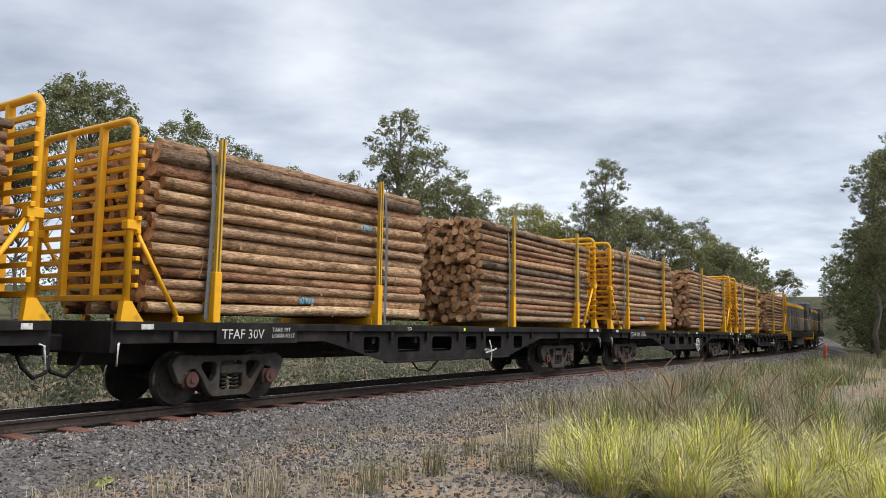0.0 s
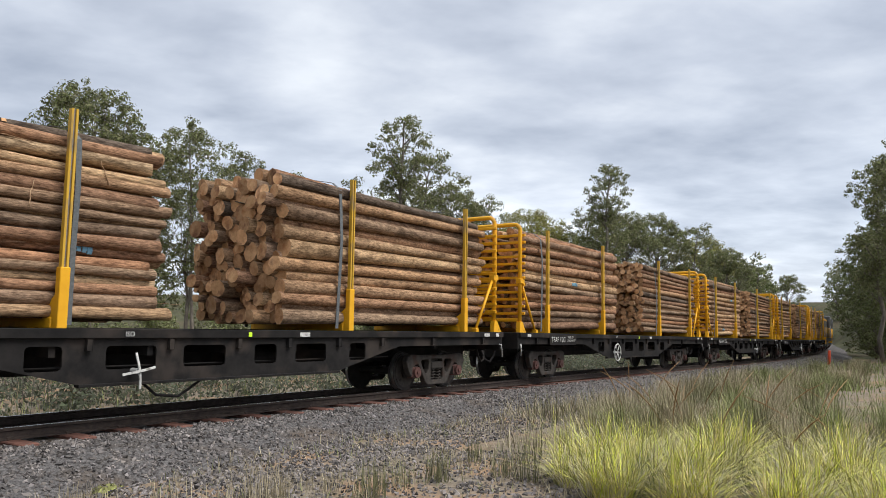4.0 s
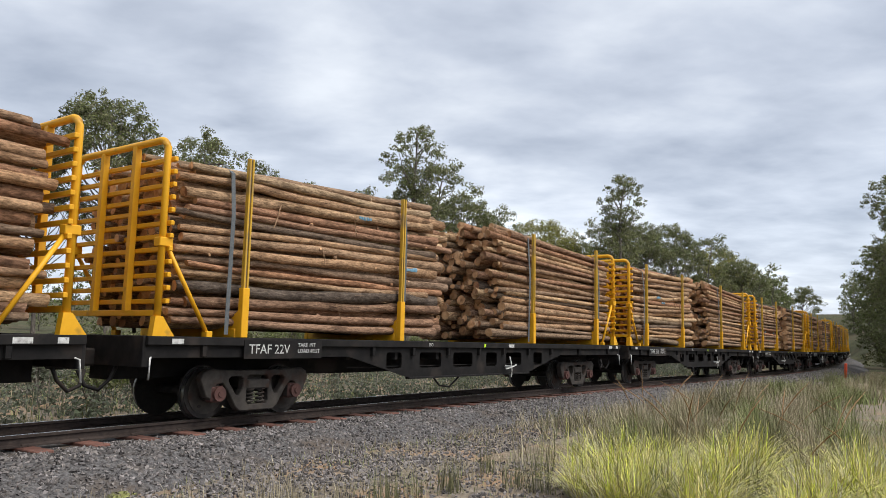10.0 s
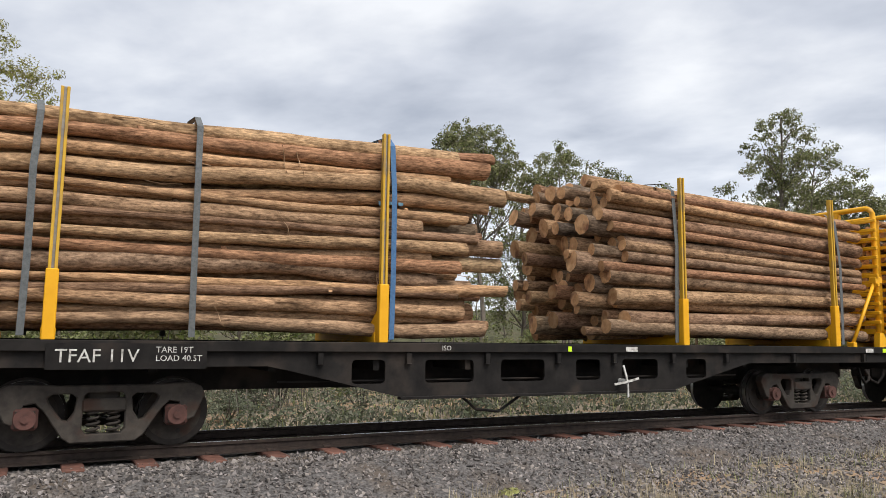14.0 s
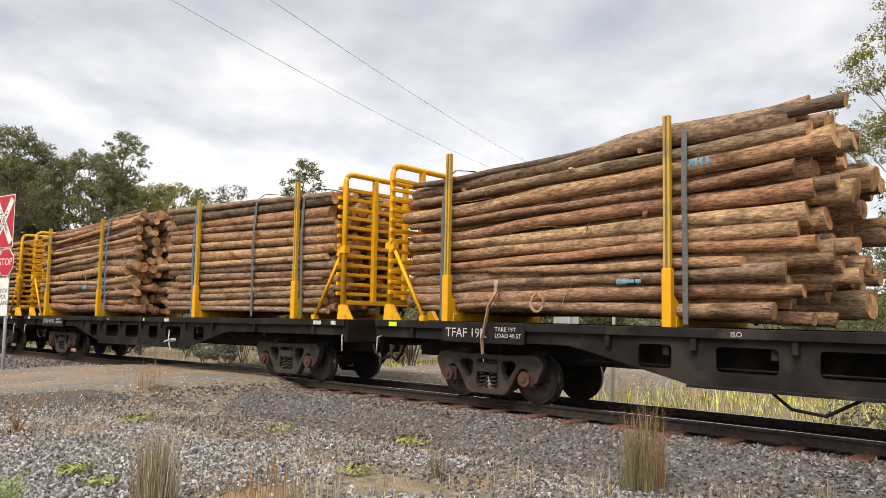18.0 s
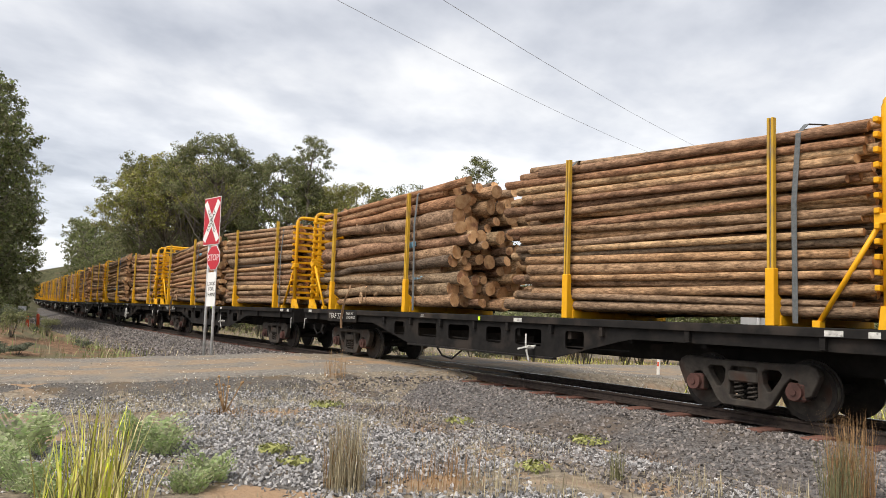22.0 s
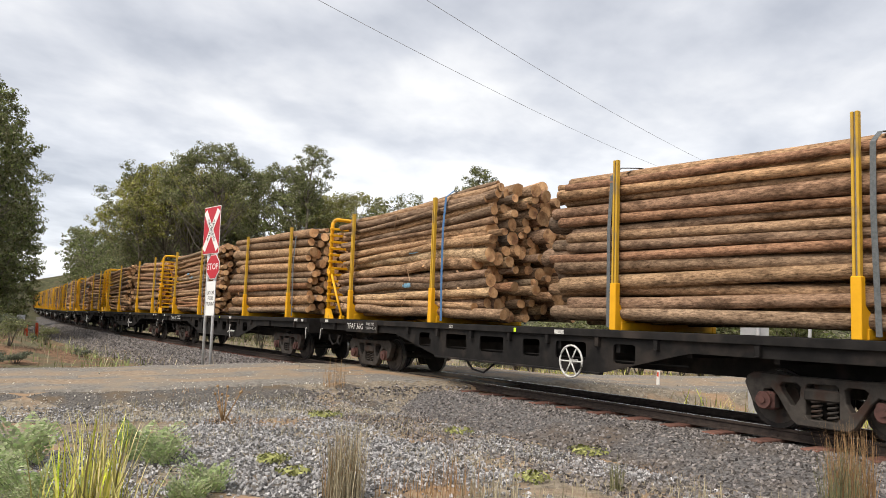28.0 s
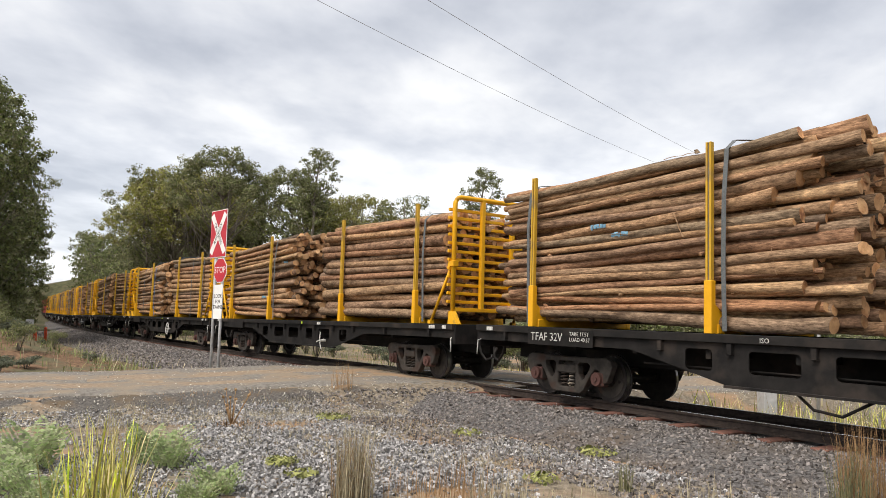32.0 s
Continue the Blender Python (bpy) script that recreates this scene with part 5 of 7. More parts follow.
# bearing, distance, kind, bearing of the top
STANDING = [
    (29.5, 55, "round", 12.0), (25.0, 52, "round", 16.4), (22.0, 60, "small", 13.2), (18.9, 54, "twin", 14.4), (15.2, 58, "tall", 12.6), (12.3, 60, "small", 11.0), (8.6, 66, "twin", 9.3), (10.2, 80, "small", 8.2),
    (3.7, 56, "tall", 15.6), (2.4, 60, "twin", 13.4), (0.2, 64, "round", 10.9), (-2.4, 70, "twin", 9.6), (-6.3, 82, "spread", 8.7), (-8.5, 84, "small", 7.4),
    (-11.9, 76, "tall", 12.0), (-11.0, 82, "twin", 8.6), (-13.6, 86, "round", 8.6), (-15.6, 92, "round", 8.4), (-17.8, 96, "twin", 7.4), (-20.2, 100, "round", 5.6), (-18.6, 110, "spread", 6.4), (-9.8, 100, "twin", 7.0),
    (-29.8, 62, "tall", 10.9), (-31.6, 58, "twin", 11.8), (-34.0, 50, "round", 13.5), (-36.5, 46, "dark", 13.0), (-29.4, 78, "dark", 6.4), (-31.0, 72, "dark", 7.6), (-34.5, 66, "dark", 9.0), (-27.0, 112, "dark", 4.4), (-28.6, 105, "small", 4.6),
    (-30.0, 90, "dark", 6.6), (-32.6, 84, "round", 8.4), (-35.8, 74, "dark", 9.8), (-38.5, 60, "dark", 11.0), (-25.6, 130, "dark", 3.9), (-24.2, 140, "round", 3.6), (-22.6, 150, "dark", 3.4), (-26.4, 120, "dark", 4.0), (-27.8, 96, "dark", 5.2),
    (40.8, 40, "bare", 14.4), (38.4, 42, "twin", 14.7), (43.0, 48, "small", 9.0), (46.5, 44, "small", 7.5), (35.5, 58, "round", 12.5), (50.5, 40, "dark", 7.6), (54.8, 38, "small", 9.6),
    (62.4, 31, "airy", 21.0), (64.8, 44, "small", 13.2), (58.5, 50, "round", 9.5), (69.5, 60, "small", 7.0), (72.5, 70, "twin", 7.2), (78.0, 80, "round", 6.6), (83.0, 85, "small", 6.4), (88.0, 90, "round", 7.0), (93.0, 90, "small", 6.8), (98.0, 85, "twin", 7.2), (103.5, 80, "small", 7.6),
    (109.5, 66, "tall", 11.9), (108.0, 80, "small", 8.2), (115.2, 72, "small", 9.6), (113.0, 84, "round", 7.8), (118.4, 74, "spread", 9.4), (120.6, 82, "spread", 9.0), (122.2, 70, "tall", 12.8), (123.4, 76, "round", 11.4),
    (126.0, 82, "bare", 10.4), (128.0, 84, "twin", 10.2), (130.0, 80, "spread", 10.4), (131.8, 82, "spread", 10.6), (133.6, 84, "twin", 10.2), (135.6, 80, "spread", 9.6), (136.8, 86, "dark", 7.2), (129.0, 88, "spread", 9.0), (133.0, 90, "spread", 9.6), (136.4, 96, "small", 6.4),
    (145.0, 46, "dark", 15.6), (143.6, 52, "dark", 14.0), (142.4, 58, "twin", 10.5), (142.9, 66, "dark", 10.6), (146.0, 50, "dark", 15.5), (141.4, 84, "dark", 7.0), (148.0, 46, "dark", 15.0), (139.4, 104, "small", 5.6), (138.0, 120, "dark", 5.4), (140.2, 130, "dark", 4.8),
]
turner = random.Random(9)
for az, dist, kind, el in STANDING:
    if not clear_of_line(az, dist):
        continue
    lab = {"spread": "spreading gum tree with yellow-green crown", "dark": "dense dark green tree with drooping foliage", "small": "small round-headed gum tree among scrub", "bare": "thin grey gum tree with sparse leaves"}.get(kind, TALL_LABEL)
    plant(GUMS[kind], az, dist, turn=turner.uniform(0, 360), label=lab, group="trees along the line", top_el=el)
# the wood that closes in on the line at both ends
for s0, s1, step, sides, heights in ((-62, -260, -6.5, (7.5, 22), (12.5, 17.5)), (-70, -260, -8, (26, 60), (13.0, 18.0)), (-95, -260, -8, (-9, -30), (10.0, 14.0)), (72, 230, 6.5, (9, 30), (7.5, 11.5)), (80, 240, 8, (-11, -40), (8.0, 13.0))):
    for s in np.arange(s0, s1, step):
        p = on_line(s + turner.uniform(-2, 2), turner.uniform(*sides))
        kind = turner.choice(("twin", "far_dark", "round", "far_round", "far_round", "tall", "far_dark"))
        sc = turner.uniform(*heights) / GUMS[kind]["height"]
        t = copy_thing(GUMS[kind], pose(p.x, p.y, level(p.x, p.y) - 0.2, 0, 0, turner.uniform(0, 360)) @ Matrix.Diagonal((sc, sc, sc, 1)))
        tagged(t, "gum tree in the wood where the line curves away", "tree", "trees where the line curves away")
# the wood behind
for k in range(84):
    az = -44 + k * 2.3 + turner.uniform(-1, 1)
    dist = turner.uniform(100, 200) if az > -18 else turner.uniform(100, 170)
    if not clear_of_line(az, dist, 7.0):
        continue
    plant(GUMS[turner.choice(("far_round", "far_dark"))], az, dist, turner.uniform(0.7, 1.0) * (0.5 if 135 < az < 144 else 1.0), turner.uniform(0, 360), 0.3, "gum tree in the wood behind the line", "trees of the far wood")
for az0, az1, d0, d1, count in ((-33, -19, 112, 260, 70), (133, 150, 95, 250, 70), (112, 134, 100, 180, 30)):
    for k in range(count):
        az, dist = turner.uniform(az0, az1), turner.uniform(d0, d1)
        size, kind, spin = turner.uniform(0.65, 1.0), turner.choice(("far_round", "far_dark")), turner.uniform(0, 360)
        if clear_of_line(az, dist, 8.0):
            plant(GUMS[kind], az, dist, size, spin, 0.3, "gum tree on the wooded slope behind", "trees of the far slopes")
BUSHES = [proto_of(bush(21, 1.3, 1.9, "leaf_grey", 1700, 0.11), 1.3), proto_of(bush(22, 1.7, 1.9, "leaf_dark", 1800, 0.11), 1.7), proto_of(bush(23, 0.9, 1.5, "leaf_grey", 1500, 0.09), 0.9), proto_of(bush(24, 2.2, 2.4, "leaf", 2000, 0.12), 2.2), proto_of(bush(25, 2.8, 2.6, "leaf_dark", 2200, 0.13), 2.8)]
for k in range(240):
    s = turner.uniform(-75, 66)
    side = (turner.uniform(5.2, 12), turner.uniform(7, 22), turner.uniform(14, 40))[k % 3]
    p = on_line(s, side)
    rs = road_side(np.array([p.x]), np.array([p.y]))[0][0]
    if abs(rs) < 4.5 or (-16 < s < -2 and side < 30):
        continue
    sc = turner.uniform(0.7, 1.3) * (0.8 if side < 8 else 1.0)
    b = copy_thing(turner.choice(BUSHES), pose(p.x, p.y, level(p.x, p.y), 0, 0, turner.uniform(0, 360)) @ Matrix.Diagonal((sc, sc, sc, 1)))
    tagged(b, "grey-green scrub bush beside the railway", "bush", "scrub beyond the track")
for az, d, k, sc in ((141.5, 30, 0, 0.6), (140.9, 26, 3, 0.4), (142.5, 28, 4, 0.4), (142.0, 22, 2, 0.6), (143.0, 40, 3, 0.8), (140.4, 23, 2, 0.45), (143.5, 50, 4, 1.0), (136.6, 27, 2, 0.35), (-33.0, 34, 0, 0.8), (-30.5, 70, 1, 1.0), (-31.5, 80, 3, 1.1), (-30.0, 100, 4, 1.3)):
    plant(BUSHES[k], az, d, sc, turner.uniform(0, 360), 0.05, "green shrub on the verge", "shrubs on the verge")
for k in range(46):
    plant(BUSHES[turner.choice((0, 1, 3, 4))], 56 + k * 1.15 + turner.uniform(-0.6, 0.6), turner.uniform(36, 56), turner.uniform(0.9, 1.7), turner.uniform(0, 360), 0.05, "green shrub at the back of the paddock", "shrubs behind the paddock")
for k in range(14):
    p = on_line(turner.uniform(-52, -22), -turner.uniform(5.6, 10))
    sc = turner.uniform(0.15, 0.32)
    b = copy_thing(turner.choice(BUSHES[:4]), pose(p.x, p.y, level(p.x, p.y), 0, 0, turner.uniform(0, 360)) @ Matrix.Diagonal((sc, sc, sc, 1)))
    tagged(b, "small green shrub on the brown cut bank", "bush", "shrubs on the cut bank")
for p in (*GUMS.values(), *BUSHES):
    for o in (*p.children_recursive, p):
        bpy.data.objects.remove(o)

# dry twiggy undergrowth beyond the track
rng = np.random.default_rng(4)


def blades(px, py, pz, length, width, lean, rng, curl=0.5):
    """Grass blades as arrays: three-part tapering strips that bow over."""
    n = len(px)
    a = rng.uniform(0, 2 * np.pi, n)
    dx, dy = np.cos(a), np.sin(a)
    sx, sy = -dy * width * 0.5, dx * width * 0.5
    out = []
    for u, w in ((0, 1.0), (0.45, 0.85), (0.8, 0.5)):
        o = lean * length * (u + curl * u * u) / (1 + curl)
        z = length * (u - 0.35 * lean * u * u)
        for sg in (-1, 1):
            out.append(np.stack([px + dx * o + sg * sx * w, py + dy * o + sg * sy * w, pz + z], 1))
    o = lean * length
    out.append(np.stack([px + dx * o, py + dy * o, pz + length * (1 - 0.35 * lean) * np.ones(n)], 1))
    v = np.stack(out, 1).reshape(-1, 3)
    b = np.arange(n)[:, None] * 7
    quads = np.concatenate([b + np.array([0, 1, 3, 2]), b + np.array([2, 3, 5, 4])], 0)
    tris = b + np.array([4, 5, 6])
    return v, quads.tolist() + tris.tolist()


M["grass_dry"] = mat("dry_grass", (0.22, 0.185, 0.115), (0.48, 0.42, 0.29), scale=4, rough=0.9, bump=0, island=True, vary=0.35, spec=0.1)
M["grass_green"] = mat("green_grass", (0.12, 0.15, 0.055), (0.28, 0.30, 0.12), scale=4, rough=0.8, bump=0, island=True, vary=0.4, spec=0.2)
M["grass_lime"] = mat("yellow_green_sedge", (0.26, 0.29, 0.035), (0.80, 0.70, 0.17), scale=4, rough=0.6, bump=0, island=True, vary=0.6, spec=0.35, hue=0.035)
M["grass_olive"] = mat("olive_reeds", (0.10, 0.105, 0.05), (0.26, 0.245, 0.135), scale=4, rough=0.8, bump=0, island=True, vary=0.4, spec=0.15)
M["grass_rust"] = mat("rusty_dead_reeds", (0.22, 0.125, 0.06), (0.42, 0.27, 0.14), scale=4, rough=0.9, bump=0, island=True, vary=0.35, spec=0.1)


def field(name, n, place, length, width, lean, material, label, seed):
    rng = np.random.default_rng(seed)
    x, y = place(rng, n)
    z = ground_z(x, y)
    v, f = blades(x, y, z - 0.02, rng.uniform(*length, len(x)), rng.uniform(*width, len(x)), rng.uniform(*lean, len(x)), rng)
    ob = new(name, mesh_from(name, v.tolist(), f, [M[material]]))
    return tagged(ob, label, "grass", kind="stuff")


def beyond(s0, s1, d0, d1):
    def place(rng, n):
        s, d = rng.uniform(s0, s1, n), rng.uniform(d0, d1, n)
        i = np.interp(s, LINE_S, line_x), np.interp(s, LINE_S, line_y), np.interp(s, LINE_S, line_a)
        x, y = i[0] - np.cos(i[2]) * d, i[1] - np.sin(i[2]) * d
        clump = wave(x, y, 1.7, 0.4) + 0.6 * wave(x, y, 4.1, 2.2) + rng.uniform(-0.7, 0.7, n)
        rs, _ = road_side(x, y)
        k = (clump > -0.1) & (np.abs(rs) > 3.3)
        return x[k], y[k]
    return place


field("dry_grass", 4000, beyond(-70, 70, 3.6, 12), (0.3, 0.8), (0.008, 0.018), (0.1, 0.6), "grass_dry", "dry straw-coloured grass beyond the track", 41)
field("green_grass", 16000, beyond(-70, 70, 3.8, 14), (0.25, 0.6), (0.008, 0.02), (0.1, 0.6), "grass_green", "green grass growing beyond the track", 42)
field("paddock_grass", 9000, beyond(-26, -1, 3.7, 15), (0.2, 0.6), (0.010, 0.022), (0.1, 0.7), "grass_lime", "bright green grass on the edge of the paddock", 44)
field("undergrowth", 9000, beyond(-3, 70, 5, 24), (0.7, 1.9), (0.010, 0.022), (0.05, 0.5), "twig", "grey leafless undergrowth beyond the track", 43)


# leafy ground cover beyond the track
rng = np.random.default_rng(48)
s_, d_ = rng.uniform(-4, 66, 1500), 4.2 + 13 * rng.random(1500) ** 1.5
i_ = np.interp(s_, LINE_S, line_x), np.interp(s_, LINE_S, line_y), np.interp(s_, LINE_S, line_a)
cx, cy = i_[0] - np.cos(i_[2]) * d_, i_[1] - np.sin(i_[2]) * d_
cz = ground_z(cx, cy)
v, f = leaf_cloud(np.stack([cx, cy, cz + 0.25], 1), np.stack([np.full(1500, 0.6), np.full(1500, 0.6), rng.uniform(0.2, 0.7, 1500)], 1), [55] * 1500, 0.10, rng, 0.1)
v[:, 2] = np.maximum(v[:, 2], np.repeat(cz, 55 * 3))
tagged(new("ground_cover", mesh_from("ground_cover", v.tolist(), f.tolist(), [M["leaf_grey"]])), "dense low green scrub beyond the track", "scrub", kind="stuff")


# ---------------------------------------------------------------- near plants
def tuft(name, x, y, n, h, spread, lean, material, label, seed, width=(0.006, 0.012), heads=0, category="grass tuft", group="grass tufts on the verge"):
    rng = np.random.default_rng(seed)
    r, a = spread * np.sqrt(rng.random(n)), rng.uniform(0, 6.28, n)
    px, py = x + r * np.cos(a), y + r * np.sin(a)
    pz = ground_z(px, py) - 0.03
    v, f = blades(px, py, pz, h * rng.uniform(0.45, 1.0, n), rng.uniform(*width, n), rng.uniform(*lean, n), rng, 0.8)
    ob = new(name, mesh_from(name, v.tolist(), f, [M[material]]))
    return tagged(ob, label, category, group)


M["grass_pale"] = mat("bleached_blades", (0.42, 0.38, 0.28), (0.68, 0.64, 0.52), scale=4, rough=0.8, bump=0, island=True, vary=0.3, spec=0.15)
# the big sedges beside the camera
rr_sedge = random.Random(12)
SEDGES = [(1.3, 7.8, 0.45), (1.7, 8.2, 0.66), (2.3, 7.5, 0.6), (2.75, 8.1, 0.68), (3.3, 7.4, 0.62), (3.9, 7.7, 0.66), (4.5, 7.2, 0.62), (3.2, 8.8, 0.7), (4.3, 8.5, 0.68), (5.0, 8.2, 0.66), (1.5, 7.2, 0.5), (2.1, 6.9, 0.5), (2.9, 6.8, 0.5), (3.6, 6.6, 0.5), (2.2, 8.7, 0.6), (1.9, 7.7, 0.56), (4.0, 6.9, 0.55)]
for k, (x, y, h) in enumerate(SEDGES):
    tuft("sedge_clump", x, y, 480, h * 1.3, 0.20, (0.05, 1.45), "grass_lime", "yellow-green sedge clump with arching blades", 200 + k, (0.005, 0.012), category="sedge", group="sedges beside the line")
    tuft("dead_grass", x, y, 190, h * 1.25, 0.26, (0.3, 1.4), "grass_pale", "bleached dead blades in a sedge clump", 230 + k, (0.003, 0.007), category="dry grass", group="dead blades in the sedges")
for k in range(26):
    az, d = rr_sedge.uniform(-30, -9.5), rr_sedge.uniform(7.3, 10.5)
    x, y = at_az(az, d)
    tuft("sedge_clump", x, y, rr_sedge.choice((120, 180, 260)), rr_sedge.uniform(0.4, 0.85), rr_sedge.uniform(0.10, 0.3), (0.1, 1.3), rr_sedge.choice(("grass_lime", "grass_green", "grass_lime", "grass_olive")), "loose yellow-green sedge among taller clumps", 700 + k, (0.004, 0.011), category="sedge", group="sedges beside the line")
# darker tussocks that stand behind them
for k, (az, d, h) in enumerate([(-12.5, 10.2, 0.85), (-14.6, 9.6, 0.95), (-17.0, 10.6, 1.0), (-19.2, 9.8, 0.9), (-21.8, 11.0, 1.0), (-24.0, 10.0, 0.95), (-26.4, 11.2, 1.05), (-28.8, 10.2, 0.95), (-16.0, 12.6, 0.95), (-20.6, 13.0, 1.0), (-25.2, 13.2, 1.1), (-10.4, 11.4, 0.55), (-29.6, 12.8, 1.1)]):
    x, y = at_az(az, d)
    tuft("grass_tussock", x, y, 420, h, 0.14, (0.06, 0.9), ("grass_green", "grass_olive", "grass_dry")[k % 3], "dark green tussock of fine upright grass", 260 + k, (0.004, 0.009), category="grass tussock", group="tussocks on the verge")
rr = random.Random(31)
# olive reeds and tall dry grass further along the verge
for k in range(64):
    s = rr.uniform(6, 46)
    side = -rr.uniform(4.2, 5.0 + 0.12 * s)
    p = on_line(s, side)
    if math.hypot(p.x, p.y) < 8.6 or math.degrees(math.atan2(-p.x, p.y)) > -7.5:
        continue
    tuft("reed_tuft", p.x, p.y, 260, rr.uniform(0.6, 1.0), rr.uniform(0.18, 0.45), (0.1, 0.75), rr.choice(("grass_olive", "grass_dry", "grass_green", "grass_dry")), "tall olive reed tuft on the verge", 300 + k, (0.004, 0.009), category="reeds", group="reeds on the verge")
# single arching stalks with seed heads
for k in range(26):
    d = rr.uniform(8.5, 14)
    x, y = at_az(rr.uniform(-28, -11), d)
    z = level(x, y)
    bm = bmesh.new()
    a, h, l = rr.uniform(0, 6.28), rr.uniform(0.9, 1.35), rr.uniform(0.3, 0.9)
    pts = [Vector((x + math.cos(a) * l * u * u, y + math.sin(a) * l * u * u, z + h * (u - 0.25 * l * u * u))) for u in np.linspace(0, 1, 7)]
    tube(bm, pts, [0.003, 0.0027, 0.0024, 0.0022, 0.006, 0.008, 0.002], 4)
    tagged(part("grass_stalk", bm, M["grass_rust"]), "long bleached grass stalk with a seed head", "grass stalk", "seeding stalks on the verge")
# reed tufts that stand before the ballast
for k, (az, d, h, n, sp, mm) in enumerate([(5.3, 7.2, 0.50, 90, 0.16, "grass_olive"), (3.8, 7.6, 0.36, 60, 0.18, "grass_olive"), (-2.2, 9.1, 0.42, 60, 0.10, "grass_olive"), (0.5, 7.9, 0.42, 80, 0.13, "grass_olive"), (-8.3, 13.3, 0.42, 60, 0.12, "grass_olive"), (12.4, 7.2, 0.46, 100, 0.2, "grass_dry"), (14.0, 7.4, 0.3, 60, 0.25, "grass_dry"), (25.4, 7.6, 0.30, 80, 0.3, "grass_dry"), (-4.2, 8.2, 0.4, 60, 0.14, "grass_olive"), (-6.0, 8.0, 0.6, 60, 0.14, "grass_olive"), (8.0, 7.6, 0.28, 50, 0.2, "grass_dry"), (19.0, 7.5, 0.32, 50, 0.2, "grass_dry"),
                                               (61.6, 7.9, 1.0, 300, 0.19, "grass_rust"), (84.0, 8.2, 1.0, 280, 0.2, "grass_rust"), (84.5, 8.0, 0.8, 140, 0.18, "grass_olive"), (62.0, 7.8, 0.55, 80, 0.16, "grass_olive"), (73.0, 7.6, 0.45, 40, 0.1, "grass_dry"), (98.7, 7.9, 0.42, 60, 0.08, "grass_olive"), (118.0, 7.0, 0.82, 260, 0.17, "grass_dry"), (118.3, 7.1, 0.7, 120, 0.17, "grass_rust"), (110.3, 7.2, 0.5, 90, 0.3, "grass_rust"), (107.5, 7.0, 0.42, 70, 0.28, "grass_dry"), (113.5, 7.1, 0.3, 60, 0.3, "grass_rust"), (119.3, 14.8, 0.62, 70, 0.2, "grass_rust"), (93.0, 7.6, 0.36, 50, 0.3, "grass_dry"), (88.0, 7.4, 0.4, 50, 0.25, "grass_dry"), (78.5, 7.6, 0.36, 40, 0.2, "grass_dry"), (67.5, 7.8, 0.34, 40, 0.3, "grass_dry"), (103.0, 7.0, 0.3, 40, 0.2, "grass_dry")]):
    x, y = at_az(az, d)
    tuft("reed_tuft", x, y, n, h, sp, (0.03, 0.30), mm, "stiff reed tuft standing in the stones" if mm == "grass_olive" else "dead straw-brown reed tuft in the stones", 400 + k, (0.004, 0.008), category="reeds", group="reeds before the ballast")
# tall reeds and ferns by the gravel
for k, (az, d, h, n, sp) in enumerate([(134.3, 6.9, 1.0, 90, 0.20), (133.0, 6.6, 0.7, 34, 0.2), (136.4, 6.8, 0.8, 40, 0.2)]):
    x, y = at_az(az, d)
    tuft("reed_tuft", x, y, n, h, sp, (0.05, 0.45), "grass_lime", "tall green sword-leaved tuft", 480 + k, (0.010, 0.020), category="reeds", group="green tufts by the gravel")


def fern(az, d, h, width, seed, material="fern"):
    """A bracken clump: arching fronds with rows of small leaflets."""
    rnd = random.Random(seed)
    x, y = at_az(az, d)
    t = tagged(new("fern"), "feathery green bracken clump by the gravel", "fern", "ferns by the gravel")
    t.matrix_basis = pose(x, y, level(x, y))
    for k in range(11):
        a, l, lean = k * 2.4 + rnd.uniform(-0.4, 0.4), rnd.uniform(0.6, 1.0), rnd.uniform(0.3, 0.9)
        verts, faces = [], []
        side = Vector((-math.sin(a), math.cos(a), 0))
        pts = [Vector((math.cos(a) * width * 0.5 * lean * u, math.sin(a) * width * 0.5 * lean * u, h * l * (1.5 * u - 0.75 * u * u))) for u in np.linspace(0, 1, 15)]
        for i in range(2, 14):
            w = 0.26 * h * math.sin(math.pi * (i / 15) ** 0.8) + 0.02
            for sg in (-1, 1):
                for q in range(4):
                    c = pts[i] + side * sg * w * (q + 0.4) / 4 + Vector((0, 0, -0.03 * q))
                    d1 = side * sg * w * 0.17
                    d2 = (pts[i + 1] - pts[i]) * 0.36 + Vector((0, 0, rnd.uniform(-0.01, 0.02)))
                    o = len(verts)
                    verts += [(c - d1)[:], (c + d2)[:], (c + d1)[:], (c - d2)[:]]
                    faces.append((o, o + 1, o + 2, o + 3))
        share("frond", mesh_from("frond", verts, faces, [M[material]]), t)
    return t


for k, (az, d, h, w) in enumerate([(132.0, 9.3, 0.52, 0.9), (130.8, 9.0, 0.45, 0.7), (139.0, 9.2, 0.6, 1.0), (127.4, 7.6, 0.36, 0.7), (136.8, 7.2, 0.34, 0.8), (138.6, 7.6, 0.45, 0.9), (128.8, 7.2, 0.3, 0.6), (140.8, 8.2, 0.5, 0.9)]):
    fern(az, d, h * 1.15, w * 1.35, 500 + k)
